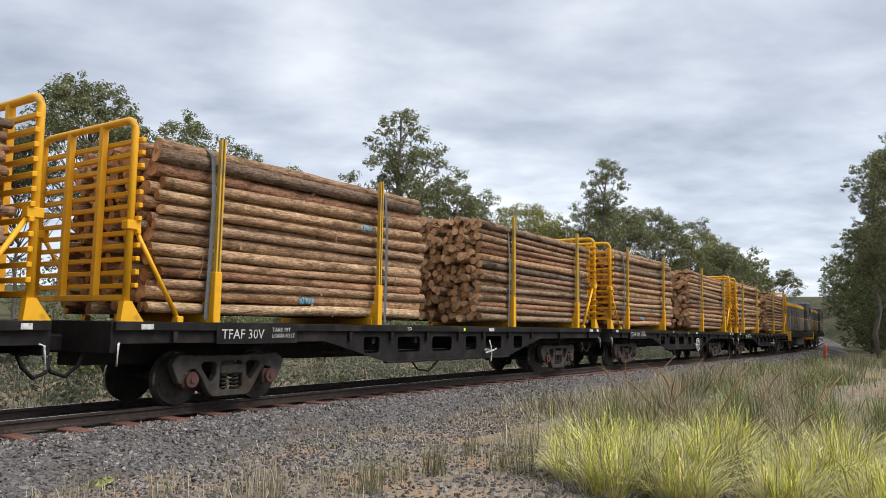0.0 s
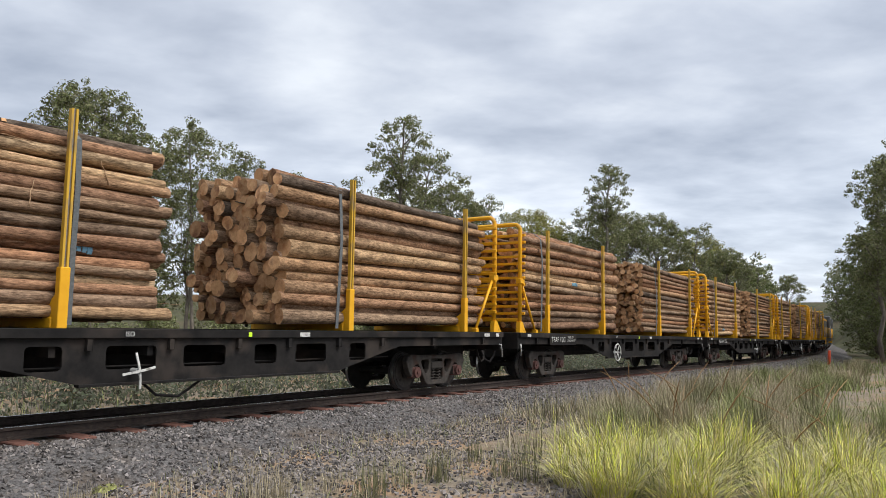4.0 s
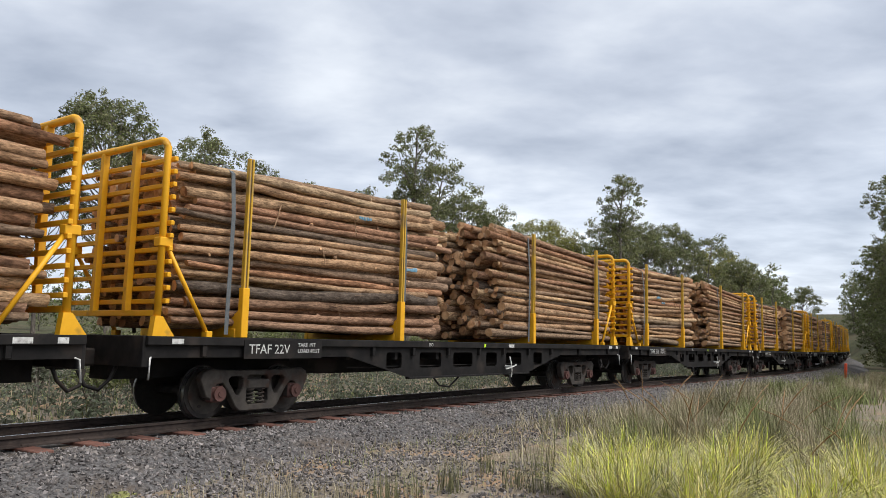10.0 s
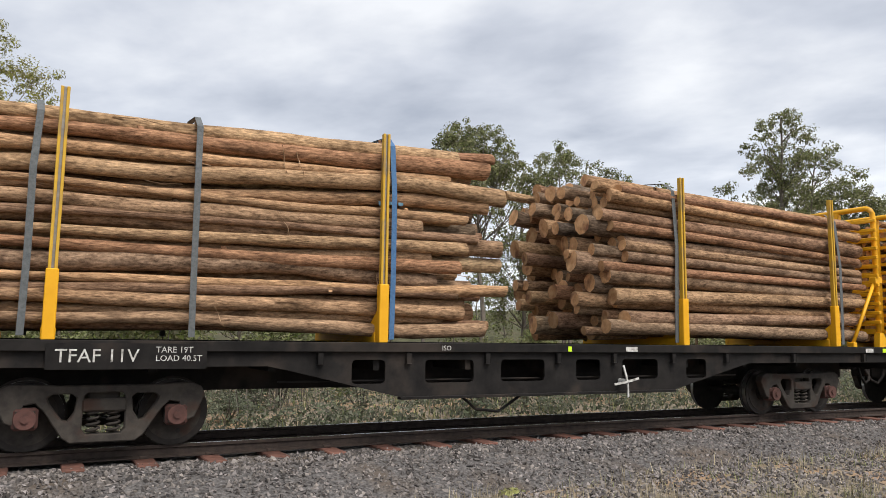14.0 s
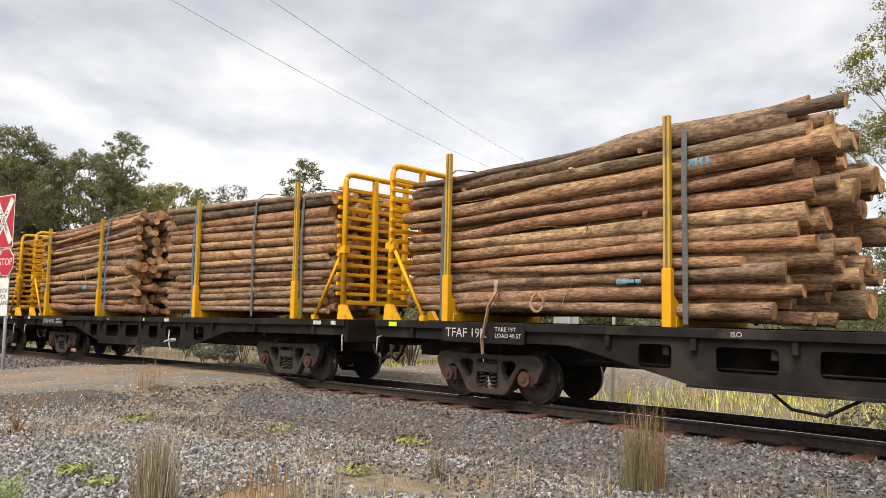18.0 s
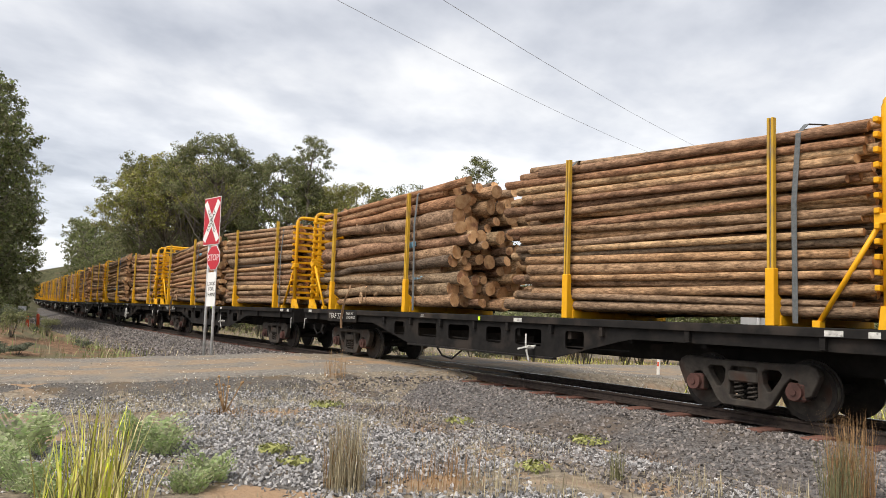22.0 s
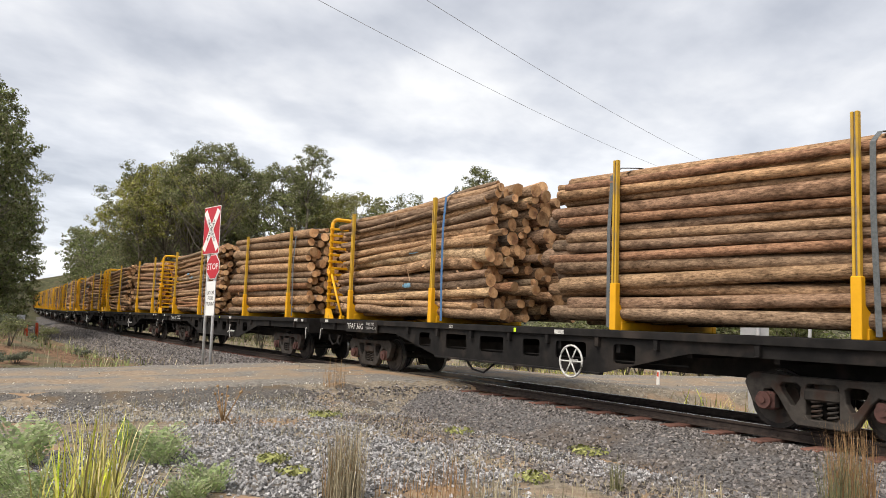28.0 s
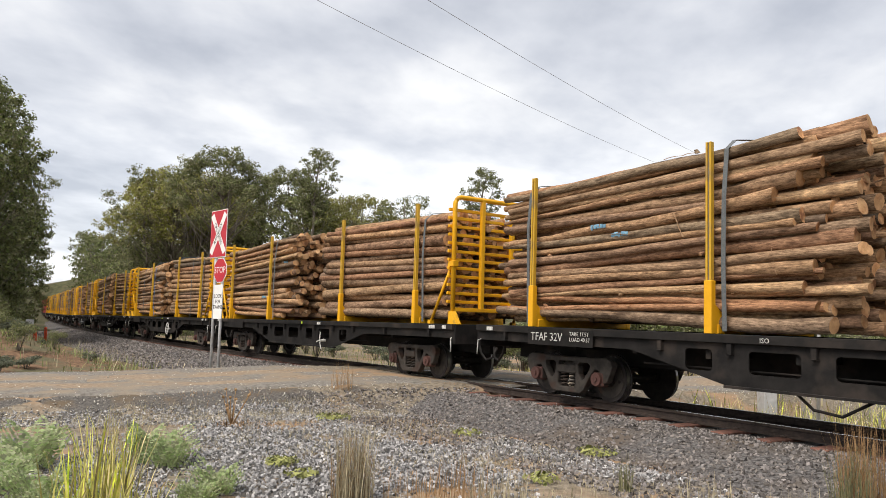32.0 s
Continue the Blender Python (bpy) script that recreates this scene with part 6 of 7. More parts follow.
# mats of short dead grass between the stones
for k, (az, d, n, sp) in enumerate([(112.0, 9.2, 260, 0.55), (114.5, 12.0, 260, 0.8), (124.0, 12.6, 300, 1.0), (108.0, 13.0, 240, 0.7), (130.0, 12.4, 260, 0.9), (136.0, 12.0, 300, 1.2), (121.0, 9.6, 160, 0.4), (104.0, 12.6, 160, 0.6), (138.0, 10.5, 260, 0.8), (116.5, 8.0, 160, 0.4), (127.5, 10.2, 200, 0.5), (110.5, 15.0, 240, 1.0), (119.0, 13.8, 240, 0.9), (128.5, 13.4, 420, 1.4), (133.5, 11.4, 360, 1.1), (123.0, 11.4, 300, 0.7), (117.0, 10.6, 260, 0.6), (113.0, 10.4, 260, 0.5), (106.0, 10.4, 200, 0.5), (100.0, 12.4, 220, 0.6), (108.5, 8.8, 200, 0.4), (95.0, 9.4, 160, 0.4)]):
    x, y = at_az(az, d)
    mat_of_grass = tuft("dry_mat", x, y, n, 0.13, sp, (0.5, 1.0), ("grass_dry", "grass_rust")[k % 2], "mat of short dead grass between the stones", 610 + k, (0.004, 0.008), category="dry grass", group="dead grass mats")
    tagged(mat_of_grass, kind="stuff")
# low lime weeds
M["weed"] = mat("low_weed_leaves", (0.16, 0.18, 0.055), (0.34, 0.34, 0.13), scale=4, rough=0.8, bump=0, island=True, vary=0.4, spec=0.15)
for k, (az, d, n, sp) in enumerate([(100.5, 10.3, 260, 0.30), (123.3, 8.8, 200, 0.22), (119.8, 12.3, 200, 0.3), (121.6, 8.1, 120, 0.2), (104.5, 8.0, 120, 0.2), (23.0, 8.4, 120, 0.14), (110.0, 11.0, 80, 0.25)]):
    x, y = at_az(az, d)
    rng = np.random.default_rng(540 + k)
    zz = level(x, y)
    v, f = leaf_cloud([(x, y, zz + 0.05)], [(sp, sp, 0.05)], [n], 0.055, rng, 0.0)
    tagged(new("low_weed", mesh_from("low_weed", v.tolist(), f.tolist(), [M["weed"]])), "low lime-green weed among the stones", "weed", kind="stuff")
# a dry thistle
x, y = at_az(126.9, 11.7)
thistle = tagged(new("dry_thistle"), "brown dead thistle on the gravel", "dead plant")
thistle.matrix_basis = pose(x, y, level(x, y))
for k in range(9):
    bm = bmesh.new()
    a, h, l = k * 2.4, rr.uniform(0.25, 0.55), rr.uniform(0.08, 0.24)
    pts = [Vector((math.cos(a) * l * u, math.sin(a) * l * u, h * u - 0.02)) for u in (0, 0.35, 0.7, 1)]
    tube(bm, pts, [0.010, 0.008, 0.006, 0.004], 5)
    bmesh.ops.create_icosphere(bm, subdivisions=1, radius=0.022, matrix=Matrix.Translation(pts[-1]))
    part("stalk", bm, M["grass_rust"], thistle)
tuft("thistle_litter", x, y, 160, 0.16, 0.3, (0.3, 0.95), "grass_rust", "brown litter round a dead thistle", 590, (0.006, 0.012), category="dry grass")


# sparse grass on the camera's side
def verge(az0, az1, d0, d1, seed):
    def place(rng, n):
        a, d = np.radians(rng.uniform(az0, az1, n)), np.sqrt(rng.uniform(d0 * d0, d1 * d1, n))
        x, y = -np.sin(a) * d, np.cos(a) * d
        s, side, _ = near_line(x, y)
        clump = wave(x, y, 2.3, seed) + 0.7 * wave(x, y, 6.1, seed * 1.3) + rng.uniform(-0.6, 0.6, n)
        rs, _ = road_side(x, y)
        k = (side < -3.0) & (clump > 0.1) & (np.abs(rs) > 3.2)
        return x[k], y[k]
    return place


field("verge_grass", 60000, verge(-34, 40, 4.5, 22, 1.0), (0.06, 0.22), (0.004, 0.009), (0.1, 0.9), "grass_dry", "short straw-coloured grass on the verge", 61)
field("verge_tall", 26000, verge(-27, -4, 9.5, 34, 1.6), (0.15, 0.5), (0.007, 0.014), (0.1, 0.8), "grass_dry", "tall straw-coloured grass along the verge", 66)
field("verge_olive", 11000, verge(-27, -6, 9.5, 34, 2.7), (0.2, 0.6), (0.007, 0.014), (0.1, 0.7), "grass_olive", "tall olive grass along the verge", 67)
field("verge_green", 16000, verge(-34, 40, 4.5, 18, 2.0), (0.05, 0.16), (0.004, 0.009), (0.1, 0.9), "grass_green", "short green grass on the verge", 62)
field("gravel_grass", 26000, verge(78, 146, 6, 18, 3.0), (0.04, 0.16), (0.004, 0.008), (0.2, 0.95), "grass_dry", "short straw-coloured grass among the stones", 63)
field("bank_grass", 12000, verge(-40, -19, 14, 60, 4.0), (0.2, 0.6), (0.012, 0.03), (0.1, 0.7), "grass_green", "rough grass on the bank beside the line", 64)
field("far_verge_grass", 3500, verge(118, 148, 19, 60, 5.0), (0.15, 0.5), (0.012, 0.03), (0.1, 0.7), "grass_dry", "dry grass on the verge past the road", 65)


def cut_bank(rng, n):
    s, d = rng.uniform(-56, -21, n), rng.uniform(-12, -4.6, n)
    a = np.interp(s, LINE_S, line_a)
    x, y = np.interp(s, LINE_S, line_x) - np.cos(a) * d, np.interp(s, LINE_S, line_y) - np.sin(a) * d
    rs, _ = road_side(x, y)
    k = (wave(x, y, 1.3, 0.9) + 0.7 * wave(x, y, 3.7, 2.1) + rng.uniform(-0.5, 0.5, n) > 0.15) & (np.abs(rs) > 3.6)
    return x[k], y[k]


def road_strip(rng, n):
    t, w = rng.uniform(-22, 2, n), 3.3 + 1.9 * rng.random(n) ** 1.4
    near = 1 if road_side(0.0, 0.0)[0] > 0 else -1
    x, y = rp.x - math.sin(ra) * t + near * math.cos(ra) * w, rp.y + math.cos(ra) * t + near * math.sin(ra) * w
    s, side, _ = near_line(x, y)
    k = (side < -3.4) & (wave(x, y, 1.9, 0.6) + 0.6 * wave(x, y, 5.3, 1.1) + rng.uniform(-0.6, 0.6, n) > -0.1)
    return x[k], y[k]


field("road_edge_grass", 16000, road_strip, (0.05, 0.16), (0.004, 0.009), (0.2, 0.95), "grass_dry", "short bleached grass along the gravel road", 69)
field("bank_tufts", 7000, cut_bank, (0.12, 0.42), (0.012, 0.026), (0.1, 0.8), "grass_green", "green tufts of grass on the cut bank", 68)


# ---------------------------------------------------------------- loose stones
def stones(name, x, y, z, size, material, label, seed):
    rng = np.random.default_rng(seed)
    n = len(x)
    octa = np.array([(-1, 0, 0), (1, 0, 0), (0, -1, 0), (0, 1, 0), (0, 0, -1), (0, 0, 1)], float) * 0.62
    v = octa[None] + rng.uniform(-0.3, 0.3, (n, 6, 3))
    v *= (size[:, None] * rng.uniform(0.7, 1.3, (n, 3)) * np.array([1, 1, 0.72]))[:, None]
    q = rng.normal(size=(n, 4))
    q /= np.linalg.norm(q, axis=1)[:, None]
    w, a, b, c = q.T
    R = np.stack([1 - 2 * (b * b + c * c), 2 * (a * b - c * w), 2 * (a * c + b * w), 2 * (a * b + c * w), 1 - 2 * (a * a + c * c), 2 * (b * c - a * w), 2 * (a * c - b * w), 2 * (b * c + a * w), 1 - 2 * (a * a + b * b)], 1).reshape(n, 3, 3)
    v = np.einsum("nij,nkj->nki", R, v) + np.stack([x, y, z], 1)[:, None]
    f = np.array([(0, 2, 5), (2, 1, 5), (1, 3, 5), (3, 0, 5), (2, 0, 4), (1, 2, 4), (3, 1, 4), (0, 3, 4)])
    f = (np.arange(n)[:, None, None] * 6 + f[None]).reshape(-1, 3)
    return tagged(new(name, mesh_from(name, v.reshape(-1, 3).tolist(), f.tolist(), [M[material]])), label, "stones", kind="stuff")


def along_line(rng, n, s0, s1, d0, d1):
    s, d = rng.uniform(s0, s1, n), rng.uniform(d0, d1, n)
    a = np.interp(s, LINE_S, line_a)
    x, y = np.interp(s, LINE_S, line_x) - np.cos(a) * d, np.interp(s, LINE_S, line_y) - np.sin(a) * d
    up = np.interp(d, [-4.4, -3.5, -2.7, -1.9, -1.6, -1.12, -0.9, 0, 0.9, 1.6], [-1.05, -0.62, -0.40, -0.18, -0.15, -0.168, -0.18, -0.2, -0.19, -0.175])
    return s, x, y, np.maximum(np.interp(s, LINE_S, line_z) + up, ground_z(x, y))


M["gravel_stone"] = mat("blue_grey_gravel", (0.125, 0.125, 0.128), (0.40, 0.39, 0.385), scale=3, rough=0.9, bump=0.3, island=True, vary=0.68, bump_scale=30)
M["pale_stone"] = mat("pale_roadside_gravel", (0.30, 0.275, 0.235), (0.58, 0.55, 0.49), scale=3, rough=0.9, bump=0.3, island=True, vary=0.45, bump_scale=30)
rng = np.random.default_rng(70)
s, x, y, z = along_line(rng, 80000, -26, 36, -4.5, -0.75)
rs, _ = road_side(x, y)
k = (np.abs(rs) > 3.0) & (np.abs(s) < 12 + rng.uniform(0, 20, len(s)))
stones("ballast_stones", x[k], y[k], z[k] + 0.004, rng.uniform(0.026, 0.052, k.sum()), "ballast", "loose grey ballast stones on the shoulder", 71)
for s0, s1, seed in ((-80, -18, 75), (28, 70, 76)):
    s, x, y, z = along_line(rng, 26000, s0, s1, -4.6, -0.9)
    rs, _ = road_side(x, y)
    k = np.abs(rs) > 3.0
    stones("ballast_stones", x[k], y[k], z[k] + 0.006, rng.uniform(0.05, 0.085, k.sum()), "ballast", "loose grey ballast stones further along the line", seed)
# gravel spread between the camera and the road
n = 72000
a, d = np.radians(rng.uniform(74, 146, n)), np.sqrt(rng.uniform(40, 200, n))
x, y = -np.sin(a) * d, np.cos(a) * d
s, side, rz = near_line(x, y)
rs, _ = road_side(x, y)
patch = wave(x, y, 1.1, 0.7) + 0.7 * wave(x, y, 2.9, 1.9) + rng.uniform(-0.5, 0.5, n)
k = (side < -3.2) & (np.abs(rs) > 3.4) & (patch > -0.35)
stones("gravel", x[k], y[k], ground_z(x[k], y[k]) + 0.006, rng.uniform(0.020, 0.046, k.sum()), "gravel_stone", "blue-grey loose gravel spread over the verge", 72)
n = 42000
t, w = rng.uniform(-26, 14, n), rng.uniform(0.1, 4.6, n) * rng.choice([-1, 1], n)
x, y = rp.x - math.sin(ra) * t + math.cos(ra) * w, rp.y + math.cos(ra) * t + math.sin(ra) * w
s, side, _ = near_line(x, y)
k = (np.abs(side) > 2.0) & (rng.random(n) < 0.10 + (np.abs(w) / 4.0) ** 3)
stones("road_gravel", x[k], y[k], ground_z(x[k], y[k]) + 0.02, rng.uniform(0.014, 0.032, k.sum()), "pale_stone", "pale loose gravel along the road's edge", 73)
n = 16000
a, d = np.radians(rng.uniform(-30, 74, n)), np.sqrt(rng.uniform(25, 100, n))
x, y = -np.sin(a) * d, np.cos(a) * d
s, side, _ = near_line(x, y)
k = side < -3.4
stones("verge_stones", x[k], y[k], ground_z(x[k], y[k]) + 0.004, rng.uniform(0.02, 0.05, k.sum()), "ballast", "scattered stones on the verge", 74)

# ---------------------------------------------------------------- sleepers
bm = bmesh.new()
box(bm, -0.11, 0.11, -1.07, 1.07, -0.26, -0.142, 0.012)
sl = part("sleeper", bm, M["sleeper"], bed)
sl_mesh = sl.data
bpy.data.objects.remove(sl)
clip_bm = bmesh.new()
box(clip_bm, -0.05, 0.05, -0.64, -0.50, -0.145, -0.105, 0.01)
box(clip_bm, -0.05, 0.05, 0.50, 0.64, -0.145, -0.105, 0.01)
fast = part("fastening", clip_bm, M["rail"])
fast_mesh = fast.data
bpy.data.objects.remove(fast)
for k in range(150):
    s = -46 + k * 0.715
    p = on_line(s)
    rs, _ = road_side(np.array([p.x]), np.array([p.y]))
    if abs(rs[0]) < 2.9:
        continue
    a = float(np.interp(s, LINE_S, line_a)) + math.pi / 2
    o = share("sleeper", sl_mesh, bed, pose(p.x, p.y, p.z, 0, 0, math.degrees(a) + rr.uniform(-0.8, 0.8)))
    share("fastening", fast_mesh, o)

# ---------------------------------------------------------------- signs and posts
M["sign_red"] = mat("red_sign_sheet", (0.42, 0.018, 0.03), (0.50, 0.025, 0.04), scale=2, rough=0.4, bump=0)
M["sign_back"] = mat("bare_aluminium_sign", (0.38, 0.39, 0.40), (0.47, 0.48, 0.49), scale=3, rough=0.5, metal=0.3, bump=0)
M["steel_post"] = mat("galvanised_post", (0.42, 0.43, 0.44), (0.56, 0.57, 0.58), scale=6, rough=0.5, metal=0.15, bump=0.05)
M["peg_red"] = mat("orange_red_peg", (0.62, 0.075, 0.03), (0.75, 0.11, 0.04), scale=5, rough=0.5, bump=0)
M["wire"] = mat("dark_wire", (0.22, 0.22, 0.225), (0.30, 0.30, 0.305), scale=5, rough=0.6, bump=0)


def words(parent, text, m, size, material):
    return share("lettering", TEXTS[text, size, "CENTER"], parent, m)


def plate(parent, name, outline, m, material, thick=0.006, label=""):
    bm = bmesh.new()
    prism(bm, outline, 0.0, thick)
    ob = part(name, bm, M[material], parent, label)
    ob.matrix_basis = m
    return ob


def rect(w, h):
    return [(-w / 2, -h / 2), (w / 2, -h / 2), (w / 2, h / 2), (-w / 2, h / 2)]


FACE = pose(0, 0, 0, 90, 0, 0)
bx, by = at_az(128.55, 21.05)
sign = tagged(new("crossing_sign"), "red and white railway crossing sign on two steel posts", "road sign")
sign.matrix_basis = pose(bx, by, -0.15, 0, -1.2, 247 - 180)
for px in (-0.20, 0.20):
    bm = bmesh.new()
    tube(bm, [(px, 0.05, -0.3), (px, 0.05, 4.55 if px < 0 else 3.55)], 0.038, 10)
    part("sign_post", bm, M["steel_post"], sign)
plate(sign, "sign_edge", rect(0.86, 1.28), pose(-0.02, -0.004, 3.92), "sign_white")
board = plate(sign, "board", rect(0.82, 1.24), pose(-0.02, -0.012, 3.92), "sign_red", label="red reflective board")
for sg, txt in ((1, "RAILWAY"), (-1, "CROSSING")):
    arm = plate(board, "cross_arm", rect(1.26, 0.17), pose(0, -0.007 - 0.002 * sg, 0, 0, -sg * 56, 0), "sign_white")
    words(arm, txt, pose(0, -0.003, 0, 90, 0, 0), 0.15, "ink")
octagon = [(0.33 * math.cos(radians(22.5 + 45 * k)), 0.33 * math.sin(radians(22.5 + 45 * k))) for k in range(8)]
plate(sign, "sign_edge", [(x * 1.07, z * 1.07) for x, z in octagon], pose(0.16, -0.004, 2.93), "sign_white")
stop = plate(sign, "stop_plate", octagon, pose(0.16, -0.012, 2.93), "sign_red", label="red octagonal stop plate")
words(stop, "STOP", pose(0, -0.003, 0, 90, 0, 0), 0.24, "sign_white")
look_plate = plate(sign, "look_plate", rect(0.44, 0.90), pose(0.12, -0.008, 2.10), "sign_white", label="white plate with black letters")
words(look_plate, "LOOK\nFOR\nTRAINS", pose(0, -0.003, 0, 90, 0, 0), 0.145, "ink")

# back of a direction sign beyond the track
bx, by = at_az(87.6, 19.5)
back = tagged(new("road_sign"), "grey bare-metal back of a large road sign", "road sign")
back.matrix_basis = pose(bx, by, level(bx, by), 0, 1.0, 92)
for px in (-0.55, 0.55):
    bm = bmesh.new()
    tube(bm, [(px, -0.05, -0.3), (px, -0.05, 4.3)], 0.04, 10)
    part("sign_post", bm, M["steel_post"], back)
plate(back, "board", [(-0.85, -0.58), (0.85, -0.58), (0.92, -0.5), (0.92, 0.5), (0.85, 0.58), (-0.85, 0.58), (-0.92, 0.5), (-0.92, -0.5)], pose(0.0, 0.0, 3.5), "sign_back", 0.01)
for z in (3.2, 3.8):
    bm = bmesh.new()
    box(bm, -0.85, 0.85, -0.03, 0.0, z - 0.025, z + 0.025)
    part("stiffener", bm, M["steel_post"], back)
plate(back, "small_board", rect(0.62, 1.1), pose(-0.62, 0.0, 2.2), "sign_back", 0.01)

for az, d, h in ((95.7, 21.2, 0.42), (86.2, 30.0, 0.5)):
    x, y = at_az(az, d)
    mk = tagged(new("guide_post"), "short white roadside guide post", "guide post", "guide posts of the road")
    mk.matrix_basis = pose(x, y, level(x, y), 0, 3, 40)
    bm = bmesh.new()
    box(bm, -0.06, 0.06, -0.015, 0.015, -0.2, h, 0.006)
    part("post", bm, M["sign_white"], mk)
    bm = bmesh.new()
    box(bm, -0.035, 0.035, -0.02, -0.0155, h - 0.17, h - 0.06)
    part("reflector", bm, M["peg_red"], mk)
x, y = at_az(89.1, 19.2)
cab = tagged(new("trackside_box"), "pale grey metal box on the verge", "equipment box")
cab.matrix_basis = pose(x, y, level(x, y), 0, 0, 20)
bm = bmesh.new()
box(bm, -0.22, 0.22, -0.15, 0.15, -0.1, 0.85, 0.02)
part("housing", bm, M["steel_post"], cab)
bm = bmesh.new()
box(bm, -0.25, 0.25, -0.18, 0.18, 0.85, 0.89, 0.01)
part("lid", bm, M["steel_post"], cab)
for az, d, h in ((-26.6, 54.0, 1.05), (139.5, 52.0, 0.85), (140.1, 48.0, 0.75)):
    x, y = at_az(az, d)
    bm = bmesh.new()
    tube(bm, [(0, 0, -0.3), (0, 0, h - 0.05), (0, 0, h)], [0.09, 0.085, 0.05], 10)
    pg = part("marker_peg", bm, M["peg_red"])
    pg.matrix_basis = pose(x, y, level(x, y), 2, 3, 0)
    tagged(pg, "orange-red marker peg beside the line", "marker post", "marker pegs")
x, y = at_az(140.5, 49.5)
wb = tagged(new("whistle_board"), "white whistle board on a thin post", "rail sign")
wb.matrix_basis = pose(x, y, level(x, y), 0, 0, 140.5 - 180)
bm = bmesh.new()
tube(bm, [(0, 0.03, -0.3), (0, 0.03, 1.0)], 0.03, 8)
part("post", bm, M["steel_post"], wb)
wp = plate(wb, "plate", rect(0.42, 0.30), pose(0, 0, 0.95), "sign_white")
words(wp, "W", pose(0, -0.003, 0, 90, 0, 0), 0.28, "ink")

# two wheel ruts that curve down the paddock beyond the line
for off_ in (-0.75, 0.75):
    verts, faces = [], []
    for i in range(40):
        u = i / 39
        a = radians(84 - 9 * u + 4 * math.sin(u * 3.0))
        d = 19 + 34 * u
        for w in (-0.28, 0.28):
            x, y = -math.sin(a) * d + (off_ + w) * math.cos(a + 0.5 * u), math.cos(a) * d + (off_ + w) * math.sin(a + 0.5 * u)
            verts.append((x, y, level(x, y) + 0.03))
    for i in range(39):
        faces.append((2 * i, 2 * i + 1, 2 * i + 3, 2 * i + 2))
    tagged(new("track_rut", mesh_from("track_rut", verts, faces, [M["road"]], smooth=True)), "bare wheel rut of a farm track", "farm track", "ruts of the farm track", "structure")

# ---------------------------------------------------------------- overhead wires
for (a0, e0, a1, e1) in ((122.3, 23.02, 98.99, 12.58), (113.95, 23.65, 94.7, 12.63)):
    h = 9.0
    p0, p1 = [Vector((*at_az(a, (h - EYE_Z) / math.tan(radians(e))), h)) for a, e in ((a0, e0), (a1, e1))]
    d = p1 - p0
    pts = [p0 - d * 1.6 + d * 3.4 * u + Vector((0, 0, 1.2 * ((2 * u - 0.95) ** 2 - 0.05))) for u in np.linspace(0, 1, 30)]
    bm = bmesh.new()
    tube(bm, pts, 0.006, 5)
    tagged(part("power_line", bm, M["wire"]), "thin dark overhead power line", "power line", "overhead wires")

# ---------------------------------------------------------------- locomotive and container wagons at the two ends of the train
M["loco_grey"] = mat("dirty_grey_paint", (0.075, 0.078, 0.082), (0.13, 0.132, 0.135), scale=4, rough=0.6, bump=0.1, c3=(0.06, 0.05, 0.045), scale3=1.2)
M["container_red"] = mat("faded_red_container", (0.28, 0.045, 0.04), (0.36, 0.07, 0.06), scale=3, rough=0.6, bump=0.1)
M["pane"] = bpy.data.materials.new("dark_cab_glass")
M["pane"].use_nodes = True
gb = M["pane"].node_tree.nodes["Principled BSDF"]
gb.inputs["Base Color"].default_value, gb.inputs["Roughness"].default_value = (0.02, 0.025, 0.03, 1), 0.08


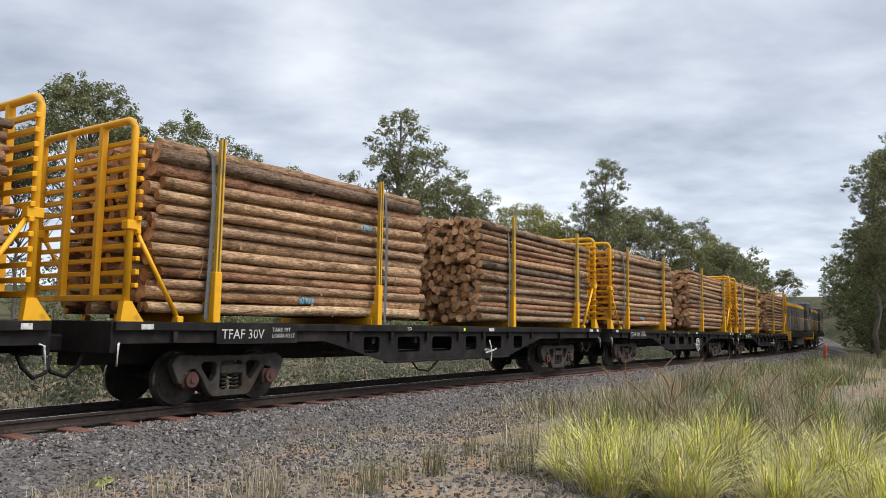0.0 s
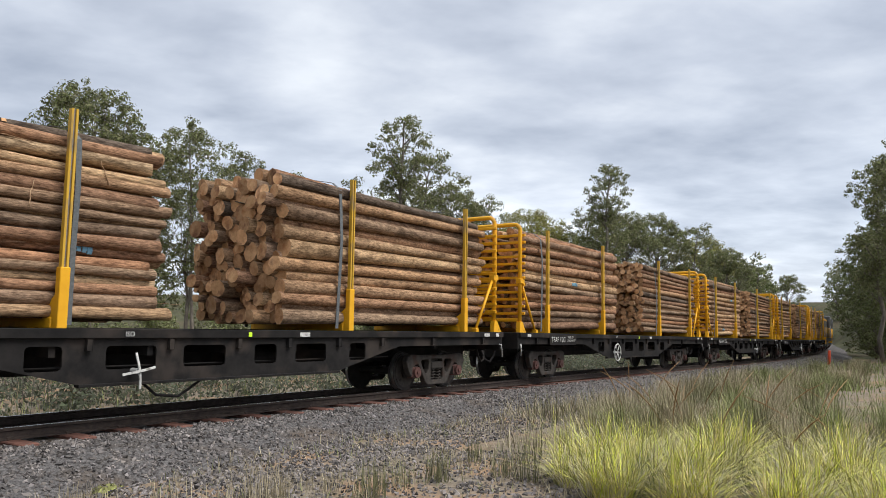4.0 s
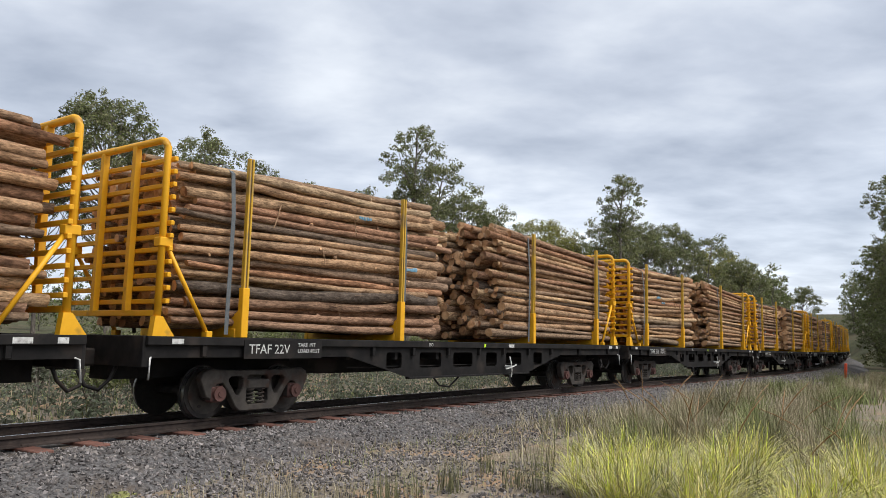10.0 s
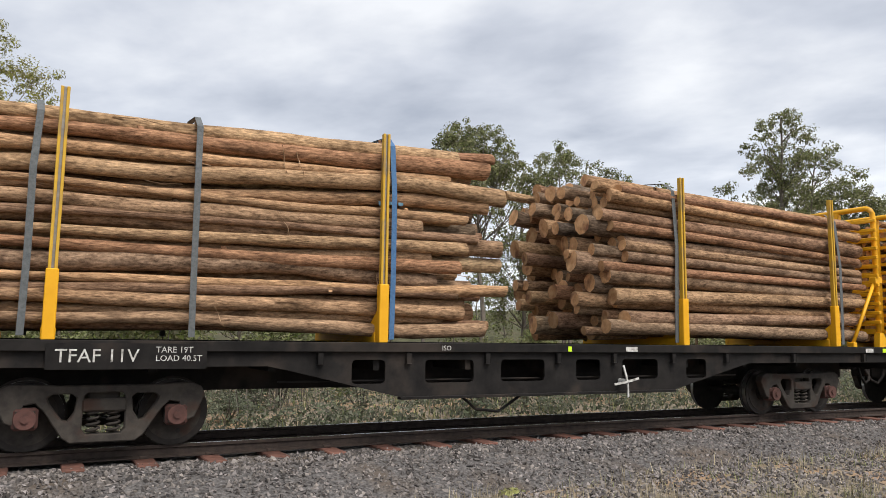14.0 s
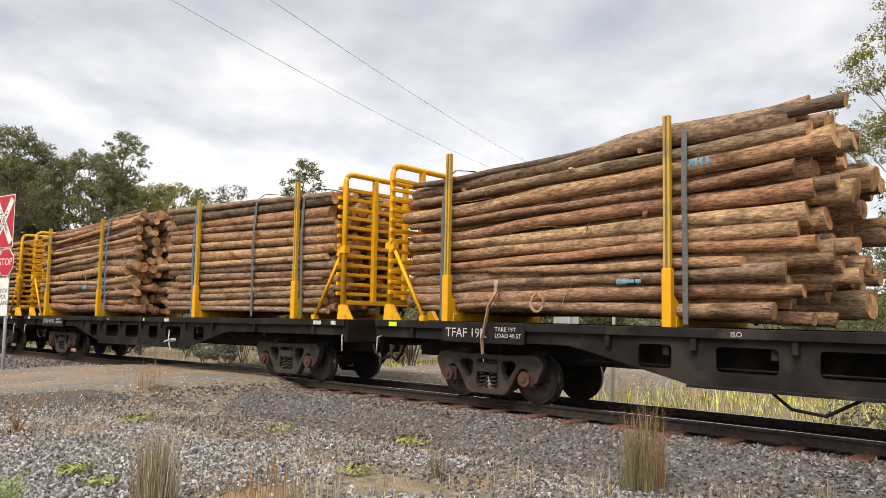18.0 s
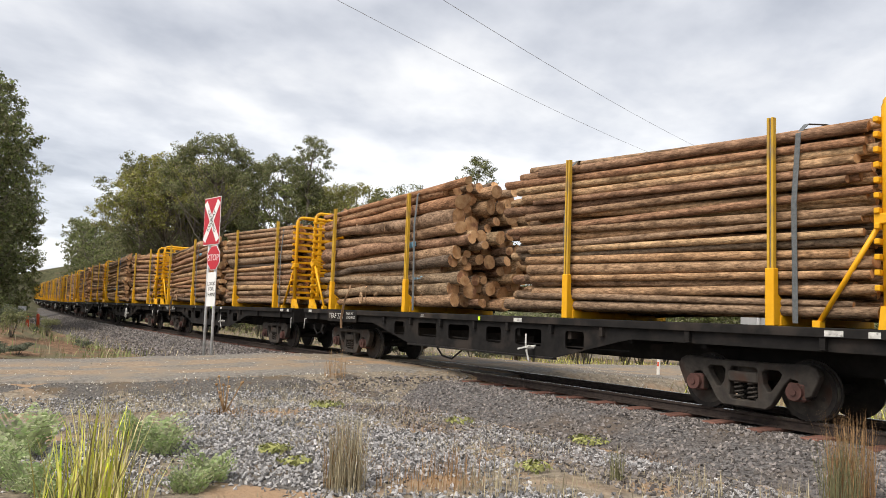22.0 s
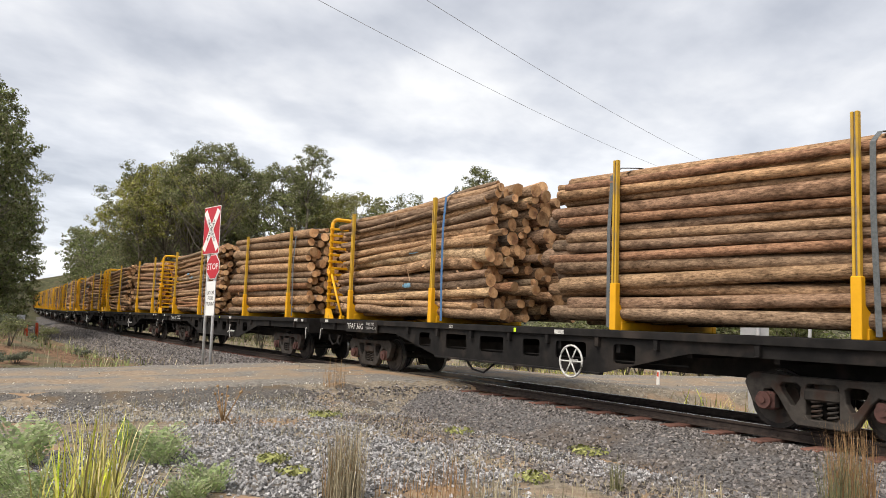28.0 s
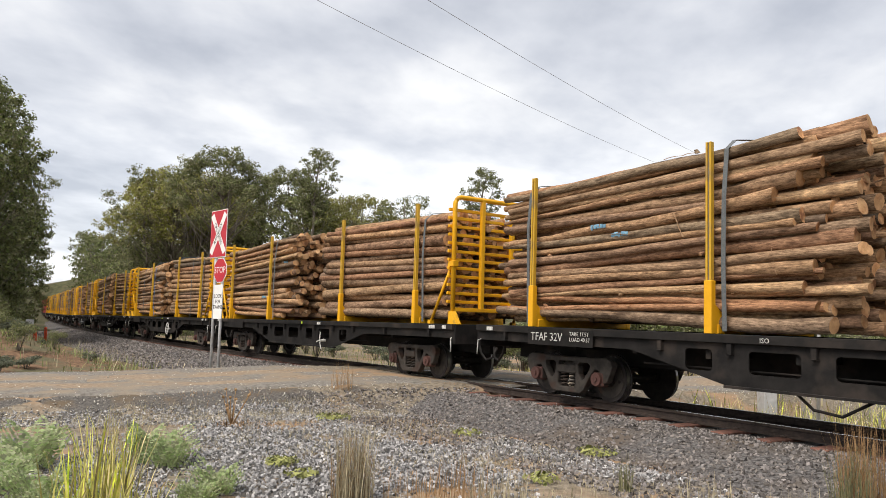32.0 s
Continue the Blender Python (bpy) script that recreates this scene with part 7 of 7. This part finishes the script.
def locomotive():
    lo = tagged(new("locomotive"), "grey diesel locomotive with yellow bands and rails", "locomotive", "locomotives of the train")
    bm = bmesh.new()
    box(bm, -7.4, 7.4, -1.3, 1.3, 0.95, 1.35, 0.03)
    part("underframe", bm, M["frame"], lo)
    bm = bmesh.new()
    box(bm, -7.2, 4.4, -0.95, 0.95, 1.35, 3.45, 0.12)
    part("hood", bm, M["loco_grey"], lo)
    bm = bmesh.new()
    box(bm, 4.4, 6.6, -1.3, 1.3, 1.35, 3.75, 0.14)
    part("cab", bm, M["loco_grey"], lo)
    bm = bmesh.new()
    box(bm, -7.25, 4.38, -0.97, 0.97, 3.12, 3.32, 0.02)
    part("yellow_band", bm, M["yellow"], lo)
    bm = bmesh.new()
    box(bm, -7.45, -7.30, -1.31, 1.31, 0.75, 1.4, 0.02)
    part("headstock", bm, M["yellow"], lo)
    for x in (4.9, 5.7):
        bm = bmesh.new()
        box(bm, x, x + 0.55, -1.31, -1.29, 2.65, 3.3, 0.0)
        part("cab_window", bm, M["pane"], lo)
    for k in range(7):
        bm = bmesh.new()
        box(bm, -6.6 + k * 1.5, -5.5 + k * 1.5, -0.965, -0.94, 1.6, 2.9, 0.01)
        part("hood_door", bm, M["loco_grey"], lo)
    bm = bmesh.new()
    tube(bm, [(-7.2, -1.25, 2.35), (4.3, -1.25, 2.35)], 0.014, 6)
    part("handrail", bm, M["yellow"], lo)
    for k in range(8):
        bm = bmesh.new()
        tube(bm, [(-7.2 + k * 1.64, -1.25, 1.35), (-7.2 + k * 1.64, -1.25, 2.35)], 0.012, 6)
        part("rail_stanchion", bm, M["yellow"], lo)
    bm = bmesh.new()
    box(bm, -1.8, 1.8, -1.15, 1.15, 0.35, 0.95, 0.1)
    part("fuel_tank", bm, M["loco_grey"], lo)
    for x in (-4.7, 4.7):
        b = build_bogie()
        b.parent = lo
        b.matrix_basis = pose(x, 0, 0)
        for q in (-0.74, 0.74):
            share("wheelset", WHEEL_MESH, b, pose(q, 0, 0.372))
    return lo


def container_wagon():
    w = tagged(new("container_wagon"), "flat wagon carrying a faded red container", "railway wagon", "container wagons at the rear")
    bm = bmesh.new()
    box(bm, -7.7, 7.7, -1.2, 1.2, 0.75, 1.1, 0.02)
    part("underframe", bm, M["frame"], w)
    for x in (-5.6, 5.6):
        b = build_bogie()
        b.parent = w
        b.matrix_basis = pose(x, 0, 0)
        for q in (-0.74, 0.74):
            share("wheelset", WHEEL_MESH, b, pose(q, 0, 0.372))
    return w


def container():
    c = tagged(new("freight_container"), "faded red ribbed steel container on a flat wagon", "container", "containers on the rear wagons")
    bm = bmesh.new()
    box(bm, -6.0, 6.0, -1.2, 1.2, 0.0, 2.5, 0.03)
    for k in range(40):
        box(bm, -5.9 + k * 0.3, -5.78 + k * 0.3, -1.23, -1.2, 0.12, 2.38, 0.0)
    part("body", bm, M["container_red"], c)
    for sy in (-0.6, 0.6):
        bm = bmesh.new()
        box(bm, 6.0, 6.03, sy - 0.56, sy + 0.56, 0.08, 2.42, 0.01)
        part("door", bm, M["container_red"], c)
    return c


lead = -FIRST * PITCH + PITCH
loco = locomotive()
TRAIN_THINGS.append((loco, lead + 7.6, Matrix()))
loco2 = copy_thing(loco, Matrix())
TRAIN_THINGS.append((loco2, lead + 23.0, Matrix()))
tail = -LAST * PITCH
cw, cc = container_wagon(), container()
for k in range(4):
    wg = cw if k == 0 else copy_thing(cw, Matrix())
    ct = cc if k == 0 else copy_thing(cc, Matrix())
    TRAIN_THINGS.append((wg, tail - 8.0 - k * 16.0, Matrix()))
    TRAIN_THINGS.append((ct, tail - 8.0 - k * 16.0, pose(0, 0, 1.1)))


motions()
